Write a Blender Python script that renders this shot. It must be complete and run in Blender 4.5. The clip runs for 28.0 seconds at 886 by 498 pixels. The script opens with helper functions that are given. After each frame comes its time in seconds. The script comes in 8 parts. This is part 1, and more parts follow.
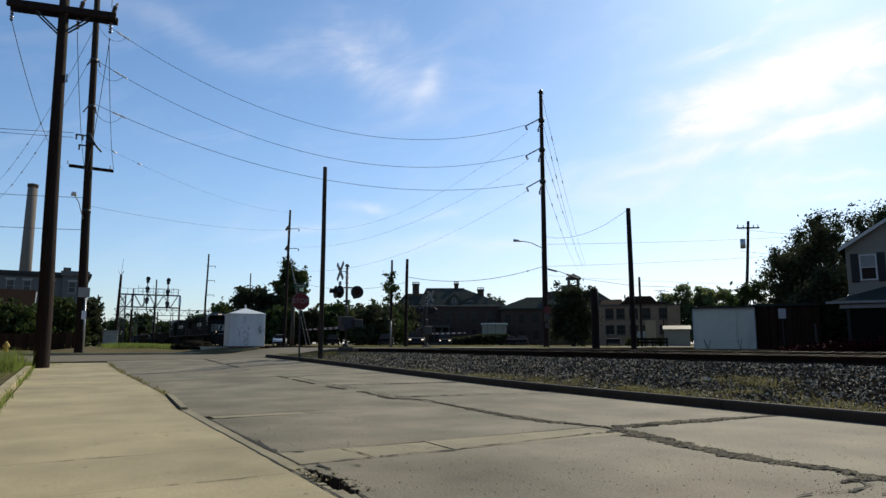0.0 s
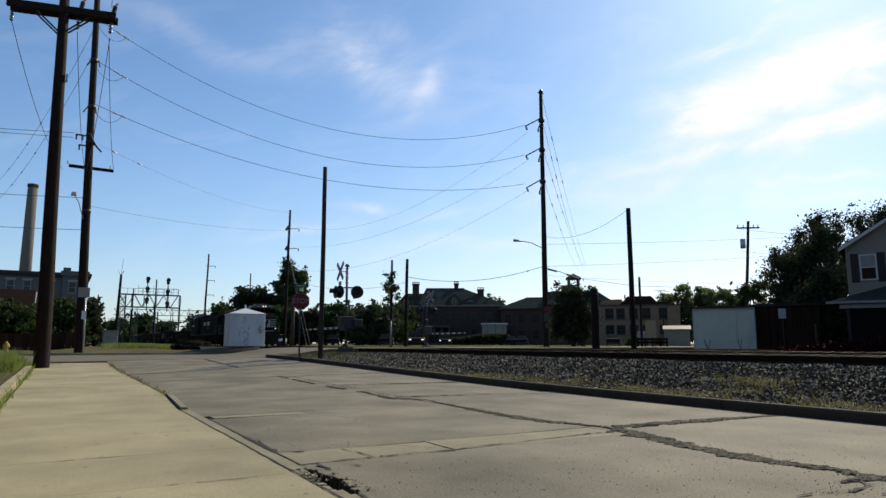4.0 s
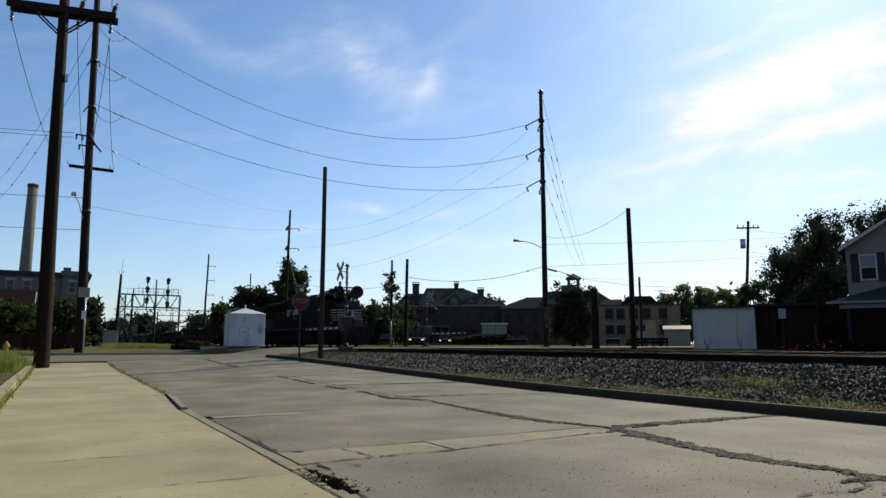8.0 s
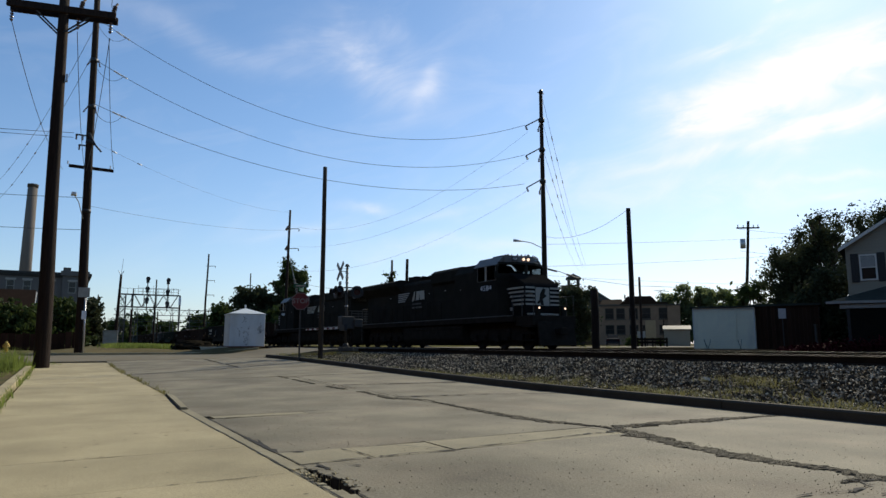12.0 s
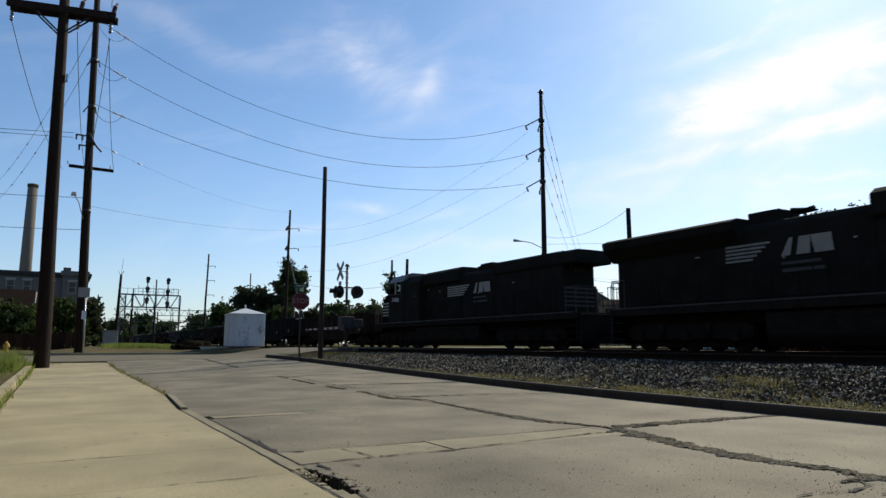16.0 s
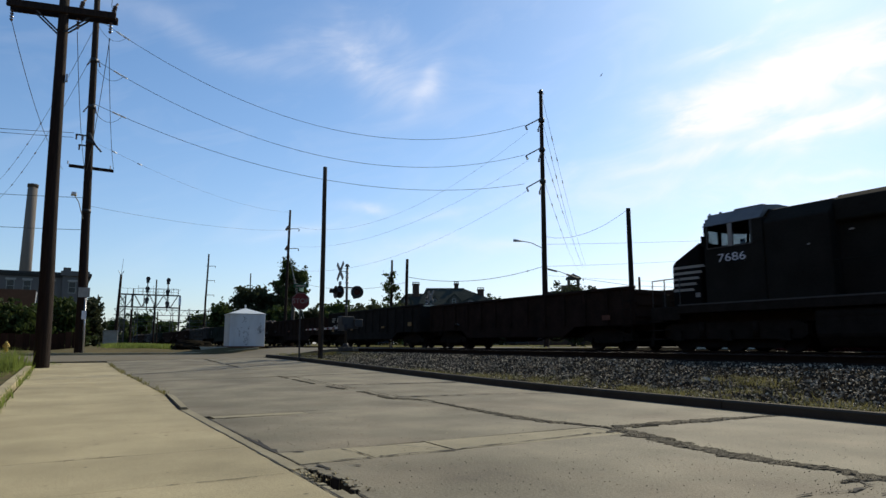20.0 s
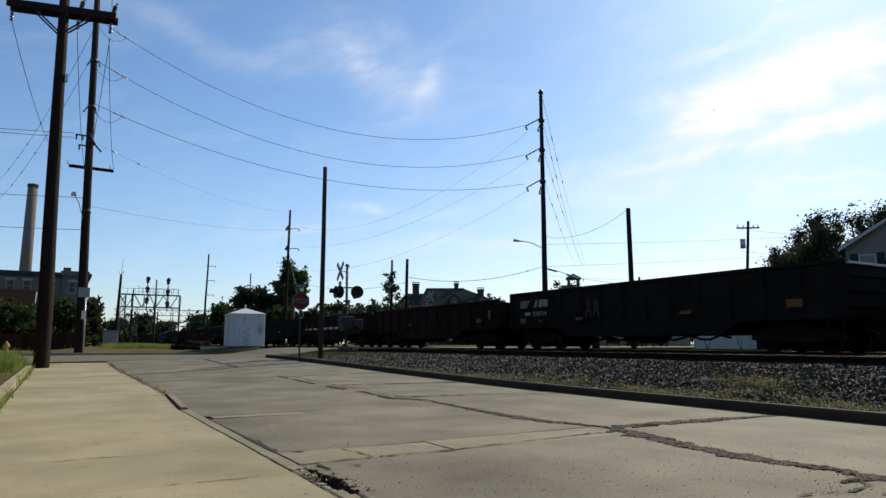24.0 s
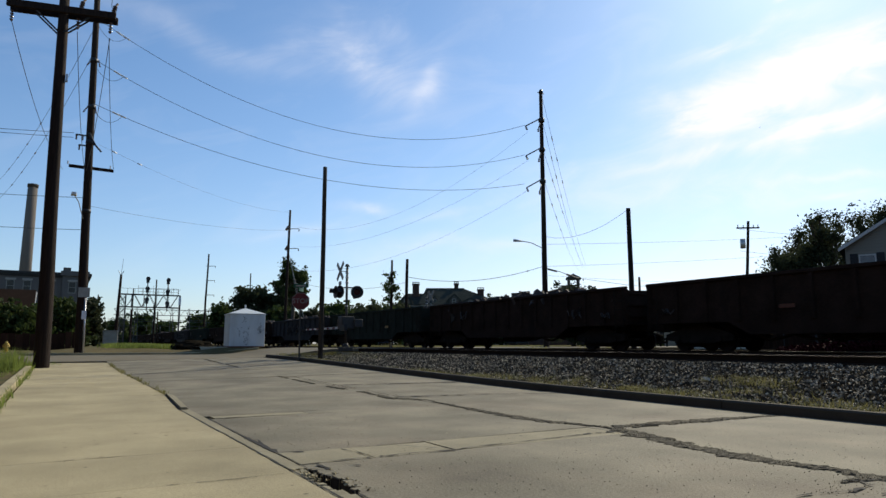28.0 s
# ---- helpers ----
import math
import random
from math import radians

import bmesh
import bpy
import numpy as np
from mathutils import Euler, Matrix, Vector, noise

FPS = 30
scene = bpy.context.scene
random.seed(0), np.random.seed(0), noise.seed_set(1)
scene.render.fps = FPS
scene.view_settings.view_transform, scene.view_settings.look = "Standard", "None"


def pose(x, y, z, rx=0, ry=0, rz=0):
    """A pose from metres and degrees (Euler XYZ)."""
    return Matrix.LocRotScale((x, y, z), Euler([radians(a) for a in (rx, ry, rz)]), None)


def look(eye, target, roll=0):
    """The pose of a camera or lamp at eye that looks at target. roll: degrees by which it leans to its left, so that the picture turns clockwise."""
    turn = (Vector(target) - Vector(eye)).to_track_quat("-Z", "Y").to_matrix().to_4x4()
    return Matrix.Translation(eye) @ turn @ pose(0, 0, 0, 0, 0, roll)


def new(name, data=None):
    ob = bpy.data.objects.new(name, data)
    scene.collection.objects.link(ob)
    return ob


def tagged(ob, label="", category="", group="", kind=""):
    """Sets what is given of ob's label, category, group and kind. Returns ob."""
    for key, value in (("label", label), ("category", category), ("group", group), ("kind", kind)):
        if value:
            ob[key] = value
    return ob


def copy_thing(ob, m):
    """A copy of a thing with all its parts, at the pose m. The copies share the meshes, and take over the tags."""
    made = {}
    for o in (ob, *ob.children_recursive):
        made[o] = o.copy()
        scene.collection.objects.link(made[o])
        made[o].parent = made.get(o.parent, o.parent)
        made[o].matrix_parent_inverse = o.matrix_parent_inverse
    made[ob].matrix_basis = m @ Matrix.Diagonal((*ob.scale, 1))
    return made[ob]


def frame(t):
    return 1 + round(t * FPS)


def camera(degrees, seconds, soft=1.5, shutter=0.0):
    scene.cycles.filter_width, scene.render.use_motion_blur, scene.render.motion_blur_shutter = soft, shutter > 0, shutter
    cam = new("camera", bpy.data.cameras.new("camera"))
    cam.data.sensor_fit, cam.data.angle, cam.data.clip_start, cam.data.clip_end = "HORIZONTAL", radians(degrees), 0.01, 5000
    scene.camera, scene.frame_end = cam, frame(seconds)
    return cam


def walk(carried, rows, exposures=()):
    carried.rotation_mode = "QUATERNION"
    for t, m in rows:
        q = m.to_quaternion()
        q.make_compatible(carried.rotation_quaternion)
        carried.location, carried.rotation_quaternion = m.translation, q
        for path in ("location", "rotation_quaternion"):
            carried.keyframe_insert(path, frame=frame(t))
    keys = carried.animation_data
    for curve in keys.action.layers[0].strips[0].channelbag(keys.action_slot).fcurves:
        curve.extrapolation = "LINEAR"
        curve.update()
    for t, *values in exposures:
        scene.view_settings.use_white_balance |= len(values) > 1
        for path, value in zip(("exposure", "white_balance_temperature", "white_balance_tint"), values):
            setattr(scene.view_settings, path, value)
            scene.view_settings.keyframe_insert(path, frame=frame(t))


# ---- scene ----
# Frame of the place: y runs along the railway, x across it, z up; the road surface by the tripod is z = 0.
EYE = (0.0, 0.0, 1.05)
YAW, PITCH = 30.34, 8.25
cam = camera(68.47, 28.0, soft=1.45, shutter=0.3)
walk(cam, [(0.0, pose(*EYE, 90 + PITCH, 0, -YAW)), (28.0, pose(*EYE, 90 + PITCH, 0, -YAW))])

RAIL_Z = 0.78
TRACK_X, NEAR_X = 20.67, 15.35
SUN_AZ, SUN_EL = 62.0, 34.0          # bearing from +y towards +x, height


# ---------------------------------------------------------------- light
def build_light():
    w = bpy.data.worlds.new("sky")
    scene.world = w
    w.use_nodes = True
    nt = w.node_tree
    nt.nodes.clear()
    N, L = nt.nodes.new, nt.links.new
    out, bg = N("ShaderNodeOutputWorld"), N("ShaderNodeBackground")
    sky = N("ShaderNodeTexSky")
    sky.sky_type, sky.sun_disc = "NISHITA", False
    sky.sun_elevation, sky.sun_rotation = radians(SUN_EL), radians(SUN_AZ)
    sky.air_density, sky.dust_density, sky.ozone_density = 1.0, 0.35, 2.5
    co = N("ShaderNodeTexCoord")
    bg.inputs["Strength"].default_value = 0.122

    def math_node(op, a, b=None, clamp=False):
        n = N("ShaderNodeMath")
        n.operation, n.use_clamp = op, clamp
        for i, v in enumerate((a, b)):
            if v is None:
                continue
            if isinstance(v, (int, float)):
                n.inputs[i].default_value = v
            else:
                L(v, n.inputs[i])
        return n.outputs[0]

    # high thin cloud: streaked noise on the dome, thicker towards the sun's side
    sep = N("ShaderNodeSeparateXYZ")
    L(co.outputs["Generated"], sep.inputs[0])
    ns = N("ShaderNodeTexNoise")
    ns.inputs["Scale"].default_value, ns.inputs["Detail"].default_value = 1.7, 8
    ns.inputs["Roughness"].default_value, ns.inputs["Distortion"].default_value = 0.6, 0.9
    streak = N("ShaderNodeCombineXYZ")
    for k, (axis, rate) in enumerate((((0.455, -0.877, 0.157), 4.2), ((0.354, 0.016, -0.935), 10.0))):
        d = N("ShaderNodeVectorMath")
        d.operation = "DOT_PRODUCT"
        L(co.outputs["Generated"], d.inputs[0])
        d.inputs[1].default_value = axis
        L(math_node("MULTIPLY", d.outputs["Value"], rate), streak.inputs[k])
    L(streak.outputs[0], ns.inputs["Vector"])

    def bank(direction, tight, gain):
        d = N("ShaderNodeVectorMath")
        d.operation = "DOT_PRODUCT"
        L(co.outputs["Generated"], d.inputs[0])
        v = Vector(direction).normalized()
        d.inputs[1].default_value = v
        return math_node("MULTIPLY", math_node("POWER", math_node("MAXIMUM", d.outputs["Value"], 0), tight), gain)

    # each wisp: middle, run, half length, half width, density
    wisps = (
        ((0.355, 0.842, 0.407), (0.912, -0.216, -0.348), 0.097, 0.040, 0.36),
        ((0.452, 0.810, 0.374), (0.394, -0.557, 0.731), 0.036, 0.017, 0.30),
        ((0.173, 0.896, 0.409), (0.979, -0.111, -0.171), 0.113, 0.020, 0.26),
        ((0.279, 0.861, 0.426), (0.914, -0.374, 0.157), 0.055, 0.011, 0.20),
        ((0.391, 0.805, 0.446), (0.836, -0.108, -0.538), 0.048, 0.016, 0.12),
        ((0.812, 0.476, 0.339), (0.443, -0.880, 0.174), 0.159, 0.035, 1.05),
        ((0.832, 0.425, 0.355), (0.42, -0.89, 0.16), 0.125, 0.045, 0.80),
        ((0.870, 0.400, 0.290), (0.40, -0.90, 0.10), 0.070, 0.022, 0.80),
        ((0.746, 0.570, 0.346), (0.589, -0.806, 0.057), 0.064, 0.026, 0.75),
        ((0.841, 0.460, 0.283), (0.418, -0.887, 0.197), 0.089, 0.015, 0.95),
        ((0.774, 0.573, 0.270), (0.561, -0.818, 0.130), 0.114, 0.011, 0.50),
        ((0.787, 0.577, 0.219), (0.592, -0.806, -0.001), 0.252, 0.038, 0.32),
        ((0.754, 0.513, 0.410), (0.515, -0.849, 0.116), 0.085, 0.011, 0.50),
        ((0.863, 0.456, 0.217), (0.473, -0.881, -0.031), 0.075, 0.006, 0.40),
        ((0.873, 0.449, 0.188), (0.463, -0.886, -0.032), 0.054, 0.007, 0.40),
        ((0.392, 0.897, 0.203), (0.920, -0.380, -0.094), 0.043, 0.009, 0.34),
        ((0.497, 0.847, 0.191), (0.838, -0.525, 0.151), 0.035, 0.008, 0.22),
        ((0.769, 0.464, 0.441), (0.440, -0.883, 0.163), 0.009, 0.005, 0.90),
        ((0.519, 0.842, 0.151), (0.843, -0.533, 0.073), 0.147, 0.014, 0.26),
        ((0.324, 0.931, 0.167), (0.929, -0.347, 0.132), 0.093, 0.010, 0.16),
        ((0.668, 0.699, 0.256), (0.704, -0.705, 0.088), 0.074, 0.013, 0.15),
    )

    def along(axis):
        d = N("ShaderNodeVectorMath")
        d.operation = "DOT_PRODUCT"
        L(warped, d.inputs[0])
        d.inputs[1].default_value = axis
        return d.outputs["Value"]

    # the wisps' edges are torn by a slow warp
    tear = N("ShaderNodeTexNoise")
    tear.inputs["Scale"].default_value, tear.inputs["Detail"].default_value = 7.0, 5
    L(co.outputs["Generated"], tear.inputs["Vector"])
    off, sc_ = N("ShaderNodeVectorMath"), N("ShaderNodeVectorMath")
    off.operation, sc_.operation = "SUBTRACT", "MULTIPLY_ADD"
    L(tear.outputs["Color"], off.inputs[0])
    off.inputs[1].default_value = (0.5, 0.5, 0.5)
    L(off.outputs[0], sc_.inputs[0])
    sc_.inputs[1].default_value = (0.10, 0.10, 0.10)
    L(co.outputs["Generated"], sc_.inputs[2])
    warped = sc_.outputs[0]
    dens = math_node("MULTIPLY", bank((0.85, 0.5, 0.10), 9, 0.09), 1.0)
    for c, u, a_, b_, g in wisps:
        c, u = Vector(c), Vector(u)
        v = c.cross(u)
        q = math_node("ADD", math_node("POWER", math_node("ABSOLUTE", math_node("DIVIDE", along(u), a_)), 2.0), math_node("POWER", math_node("ABSOLUTE", math_node("DIVIDE", along(v), b_)), 2.0))
        e = math_node("POWER", 2.718, math_node("MULTIPLY", q, -1.0))
        dens = math_node("ADD", dens, math_node("MULTIPLY", math_node("MULTIPLY", e, g), math_node("GREATER_THAN", along(c), 0.0)))
    grain = N("ShaderNodeMapRange")
    grain.inputs["From Min"].default_value, grain.inputs["From Max"].default_value = 0.34, 0.66
    grain.inputs["To Min"].default_value, grain.inputs["To Max"].default_value = 0.32, 1.15
    L(ns.outputs["Fac"], grain.inputs["Value"])
    veil = N("ShaderNodeMapRange")
    veil.inputs["From Min"].default_value, veil.inputs["From Max"].default_value = 0.5, 0.85
    veil.inputs["To Max"].default_value = 0.10
    L(ns.outputs["Fac"], veil.inputs["Value"])
    cover = math_node("ADD", math_node("MULTIPLY", dens, grain.outputs[0]), veil.outputs[0], True)
    mix = N("ShaderNodeMix")
    mix.data_type = "RGBA"
    L(math_node("MULTIPLY", cover, 0.95), mix.inputs["Factor"])
    tint = N("ShaderNodeMix")
    tint.data_type, tint.blend_type = "RGBA", "MULTIPLY"
    tint.inputs["Factor"].default_value = 1.0
    L(sky.outputs[0], tint.inputs["A"])
    tint.inputs["B"].default_value = (0.83, 1.0, 1.11, 1)
    L(tint.outputs["Result"], mix.inputs["A"])
    mix.inputs["B"].default_value = (8.7, 8.6, 8.9, 1)
    # pale haze low over the horizon
    haze = N("ShaderNodeMix")
    haze.data_type = "RGBA"
    low = math_node("POWER", math_node("SUBTRACT", 1.0, math_node("MAXIMUM", sep.outputs["Z"], 0.0)), 7.0)
    side = math_node("ADD", bank((0.84, 0.53, 0.08), 4, 0.50), 0.36)
    L(math_node("MULTIPLY", low, side, True), haze.inputs["Factor"])
    L(mix.outputs["Result"], haze.inputs["A"])
    hue = N("ShaderNodeMix")
    hue.data_type = "RGBA"
    hue.inputs["A"].default_value, hue.inputs["B"].default_value = (5.3, 4.9, 5.9, 1), (8.3, 7.5, 7.8, 1)
    L(math_node("MULTIPLY", bank((0.86, 0.50, 0.08), 5, 1.1), 1.0, True), hue.inputs["Factor"])
    L(hue.outputs["Result"], haze.inputs["B"])
    L(haze.outputs["Result"], bg.inputs["Color"])
    L(bg.outputs[0], out.inputs[0])

    sun = new("sun", bpy.data.lights.new("sun", "SUN"))
    sun.data.energy, sun.data.angle, sun.data.color = 4.2, radians(0.55), (1.0, 0.905, 0.71)
    a, e = radians(SUN_AZ), radians(SUN_EL)
    to = Vector((math.sin(a) * math.cos(e), math.cos(a) * math.cos(e), math.sin(e)))
    sun.matrix_world = look(to * 50, (0, 0, 0))
    scene.view_settings.exposure = 0.0


build_light()


# ---------------------------------------------------------------- materials
def mat(name, col, rough=0.8, metal=0.0, vary=0.25, scale=3.0, fine=40.0, bump=0.15, dirt=None, dirt_amount=0.5,
        stretch=(1, 1, 1), rand=0.0, spec=0.4, glow=None, island=0.0, pits=0.0, thin=0.0):
    """Two scales of variation, fine relief, and an optional second colour for stains."""
    m = bpy.data.materials.new(name)
    m.use_nodes = True
    nt = m.node_tree
    N, L = nt.nodes.new, nt.links.new
    b = nt.nodes["Principled BSDF"]
    b.inputs["Roughness"].default_value, b.inputs["Metallic"].default_value = rough, metal
    b.inputs["Specular IOR Level"].default_value = spec
    tc, mp = N("ShaderNodeTexCoord"), N("ShaderNodeMapping")
    mp.inputs["Scale"].default_value = stretch
    L(tc.outputs["Object"], mp.inputs[0])
    n1, n2 = N("ShaderNodeTexNoise"), N("ShaderNodeTexNoise")
    for n, s, d in ((n1, scale, 5), (n2, fine, 3)):
        n.inputs["Scale"].default_value, n.inputs["Detail"].default_value = s, d
        L(mp.outputs[0], n.inputs["Vector"])
    add = N("ShaderNodeMath")
    add.operation = "MULTIPLY_ADD"
    L(n2.outputs["Fac"], add.inputs[0])
    add.inputs[1].default_value = 0.6
    L(n1.outputs["Fac"], add.inputs[2])
    rng = N("ShaderNodeMapRange")
    rng.inputs["From Min"].default_value, rng.inputs["From Max"].default_value = 0.45, 1.15
    rng.inputs["To Min"].default_value, rng.inputs["To Max"].default_value = 1 - vary, 1 + vary
    L(add.outputs[0], rng.inputs["Value"])
    fac = rng.outputs[0]
    if rand:
        info = N("ShaderNodeObjectInfo")
        r2 = N("ShaderNodeMapRange")
        r2.inputs["To Min"].default_value, r2.inputs["To Max"].default_value = 1 - rand, 1 + rand
        L(info.outputs["Random"], r2.inputs["Value"])
        mu = N("ShaderNodeMath")
        mu.operation = "MULTIPLY"
        L(fac, mu.inputs[0]), L(r2.outputs[0], mu.inputs[1])
        fac = mu.outputs[0]
    if pits:
        # scattered dark pock marks and long pale drying stains
        vo = N("ShaderNodeTexVoronoi")
        vo.inputs["Scale"].default_value = pits
        L(mp.outputs[0], vo.inputs["Vector"])
        sx = N("ShaderNodeSeparateColor")
        L(vo.outputs["Color"], sx.inputs[0])
        size = N("ShaderNodeMapRange")
        size.inputs["From Min"].default_value, size.inputs["From Max"].default_value = 0.72, 1.0
        size.inputs["To Min"].default_value, size.inputs["To Max"].default_value = 0.0, 0.17
        L(sx.outputs[0], size.inputs["Value"])
        df = N("ShaderNodeMath")
        df.operation = "SUBTRACT"
        L(vo.outputs["Distance"], df.inputs[0]), L(size.outputs[0], df.inputs[1])
        r5 = N("ShaderNodeMapRange")
        r5.inputs["From Min"].default_value, r5.inputs["From Max"].default_value = -0.03, 0.02
        r5.inputs["To Min"].default_value, r5.inputs["To Max"].default_value = 0.4, 1.0
        L(df.outputs[0], r5.inputs["Value"])
        st = N("ShaderNodeTexNoise")
        st.inputs["Scale"].default_value, st.inputs["Detail"].default_value = 0.33, 4
        L(tc.outputs["Object"], st.inputs["Vector"])
        r6 = N("ShaderNodeMapRange")
        r6.inputs["From Min"].default_value, r6.inputs["From Max"].default_value = 0.35, 0.68
        r6.inputs["To Min"].default_value, r6.inputs["To Max"].default_value = 0.88, 1.12
        L(st.outputs["Fac"], r6.inputs["Value"])
        gr = N("ShaderNodeTexNoise")
        gr.inputs["Scale"].default_value, gr.inputs["Detail"].default_value = 130, 3
        gr.inputs["Roughness"].default_value = 0.7
        L(tc.outputs["Object"], gr.inputs["Vector"])
        r7 = N("ShaderNodeMapRange")
        r7.inputs["From Min"].default_value, r7.inputs["From Max"].default_value = 0.3, 0.7
        r7.inputs["To Min"].default_value, r7.inputs["To Max"].default_value = 0.7, 1.3
        L(gr.outputs["Fac"], r7.inputs["Value"])
        for o in (r5.outputs[0], r6.outputs[0], r7.outputs[0]):
            mu = N("ShaderNodeMath")
            mu.operation = "MULTIPLY"
            L(fac, mu.inputs[0]), L(o, mu.inputs[1])
            fac = mu.outputs[0]
    if island:
        geo = N("ShaderNodeNewGeometry")
        r4 = N("ShaderNodeMapRange")
        r4.inputs["From Min"].default_value = 0.6
        r4.inputs["To Min"].default_value, r4.inputs["To Max"].default_value = 0.6, island
        L(geo.outputs["Random Per Island"], r4.inputs["Value"])
        mu = N("ShaderNodeMath")
        mu.operation = "MULTIPLY"
        L(fac, mu.inputs[0]), L(r4.outputs[0], mu.inputs[1])
        fac = mu.outputs[0]
    base = N("ShaderNodeMix")
    base.data_type = "RGBA"
    base.inputs["A"].default_value = (*col, 1)
    base.inputs["B"].default_value = (*(dirt or col), 1)
    if dirt:
        n3 = N("ShaderNodeTexNoise")
        n3.inputs["Scale"].default_value, n3.inputs["Detail"].default_value = scale * 0.6, 8
        n3.inputs["Roughness"].default_value = 0.65
        L(mp.outputs[0], n3.inputs["Vector"])
        r3 = N("ShaderNodeMapRange")
        r3.inputs["From Min"].default_value, r3.inputs["From Max"].default_value = 0.5, 0.72
        r3.inputs["To Max"].default_value = dirt_amount
        L(n3.outputs["Fac"], r3.inputs["Value"])
        L(r3.outputs[0], base.inputs["Factor"])
    else:
        base.inputs["Factor"].default_value = 0
    sc = N("ShaderNodeVectorMath")
    sc.operation = "SCALE"
    L(base.outputs["Result"], sc.inputs[0])
    L(fac, sc.inputs["Scale"])
    L(sc.outputs[0], b.inputs["Base Color"])
    if bump:
        bp = N("ShaderNodeBump")
        bp.inputs["Strength"].default_value, bp.inputs["Distance"].default_value = bump, 0.02
        L(n2.outputs["Fac"], bp.inputs["Height"])
        L(bp.outputs[0], b.inputs["Normal"])
    if thin:
        # thin blades and leaves let some light through
        tl, mx = N("ShaderNodeBsdfTranslucent"), N("ShaderNodeMixShader")
        L(sc.outputs[0], tl.inputs["Color"])
        mx.inputs[0].default_value = thin
        L(b.outputs[0], mx.inputs[1]), L(tl.outputs[0], mx.inputs[2])
        L(mx.outputs[0], nt.nodes["Material Output"].inputs[0])
    if glow:
        b.inputs["Emission Color"].default_value = (*glow[:3], 1)
        b.inputs["Emission Strength"].default_value = glow[3]
    return m


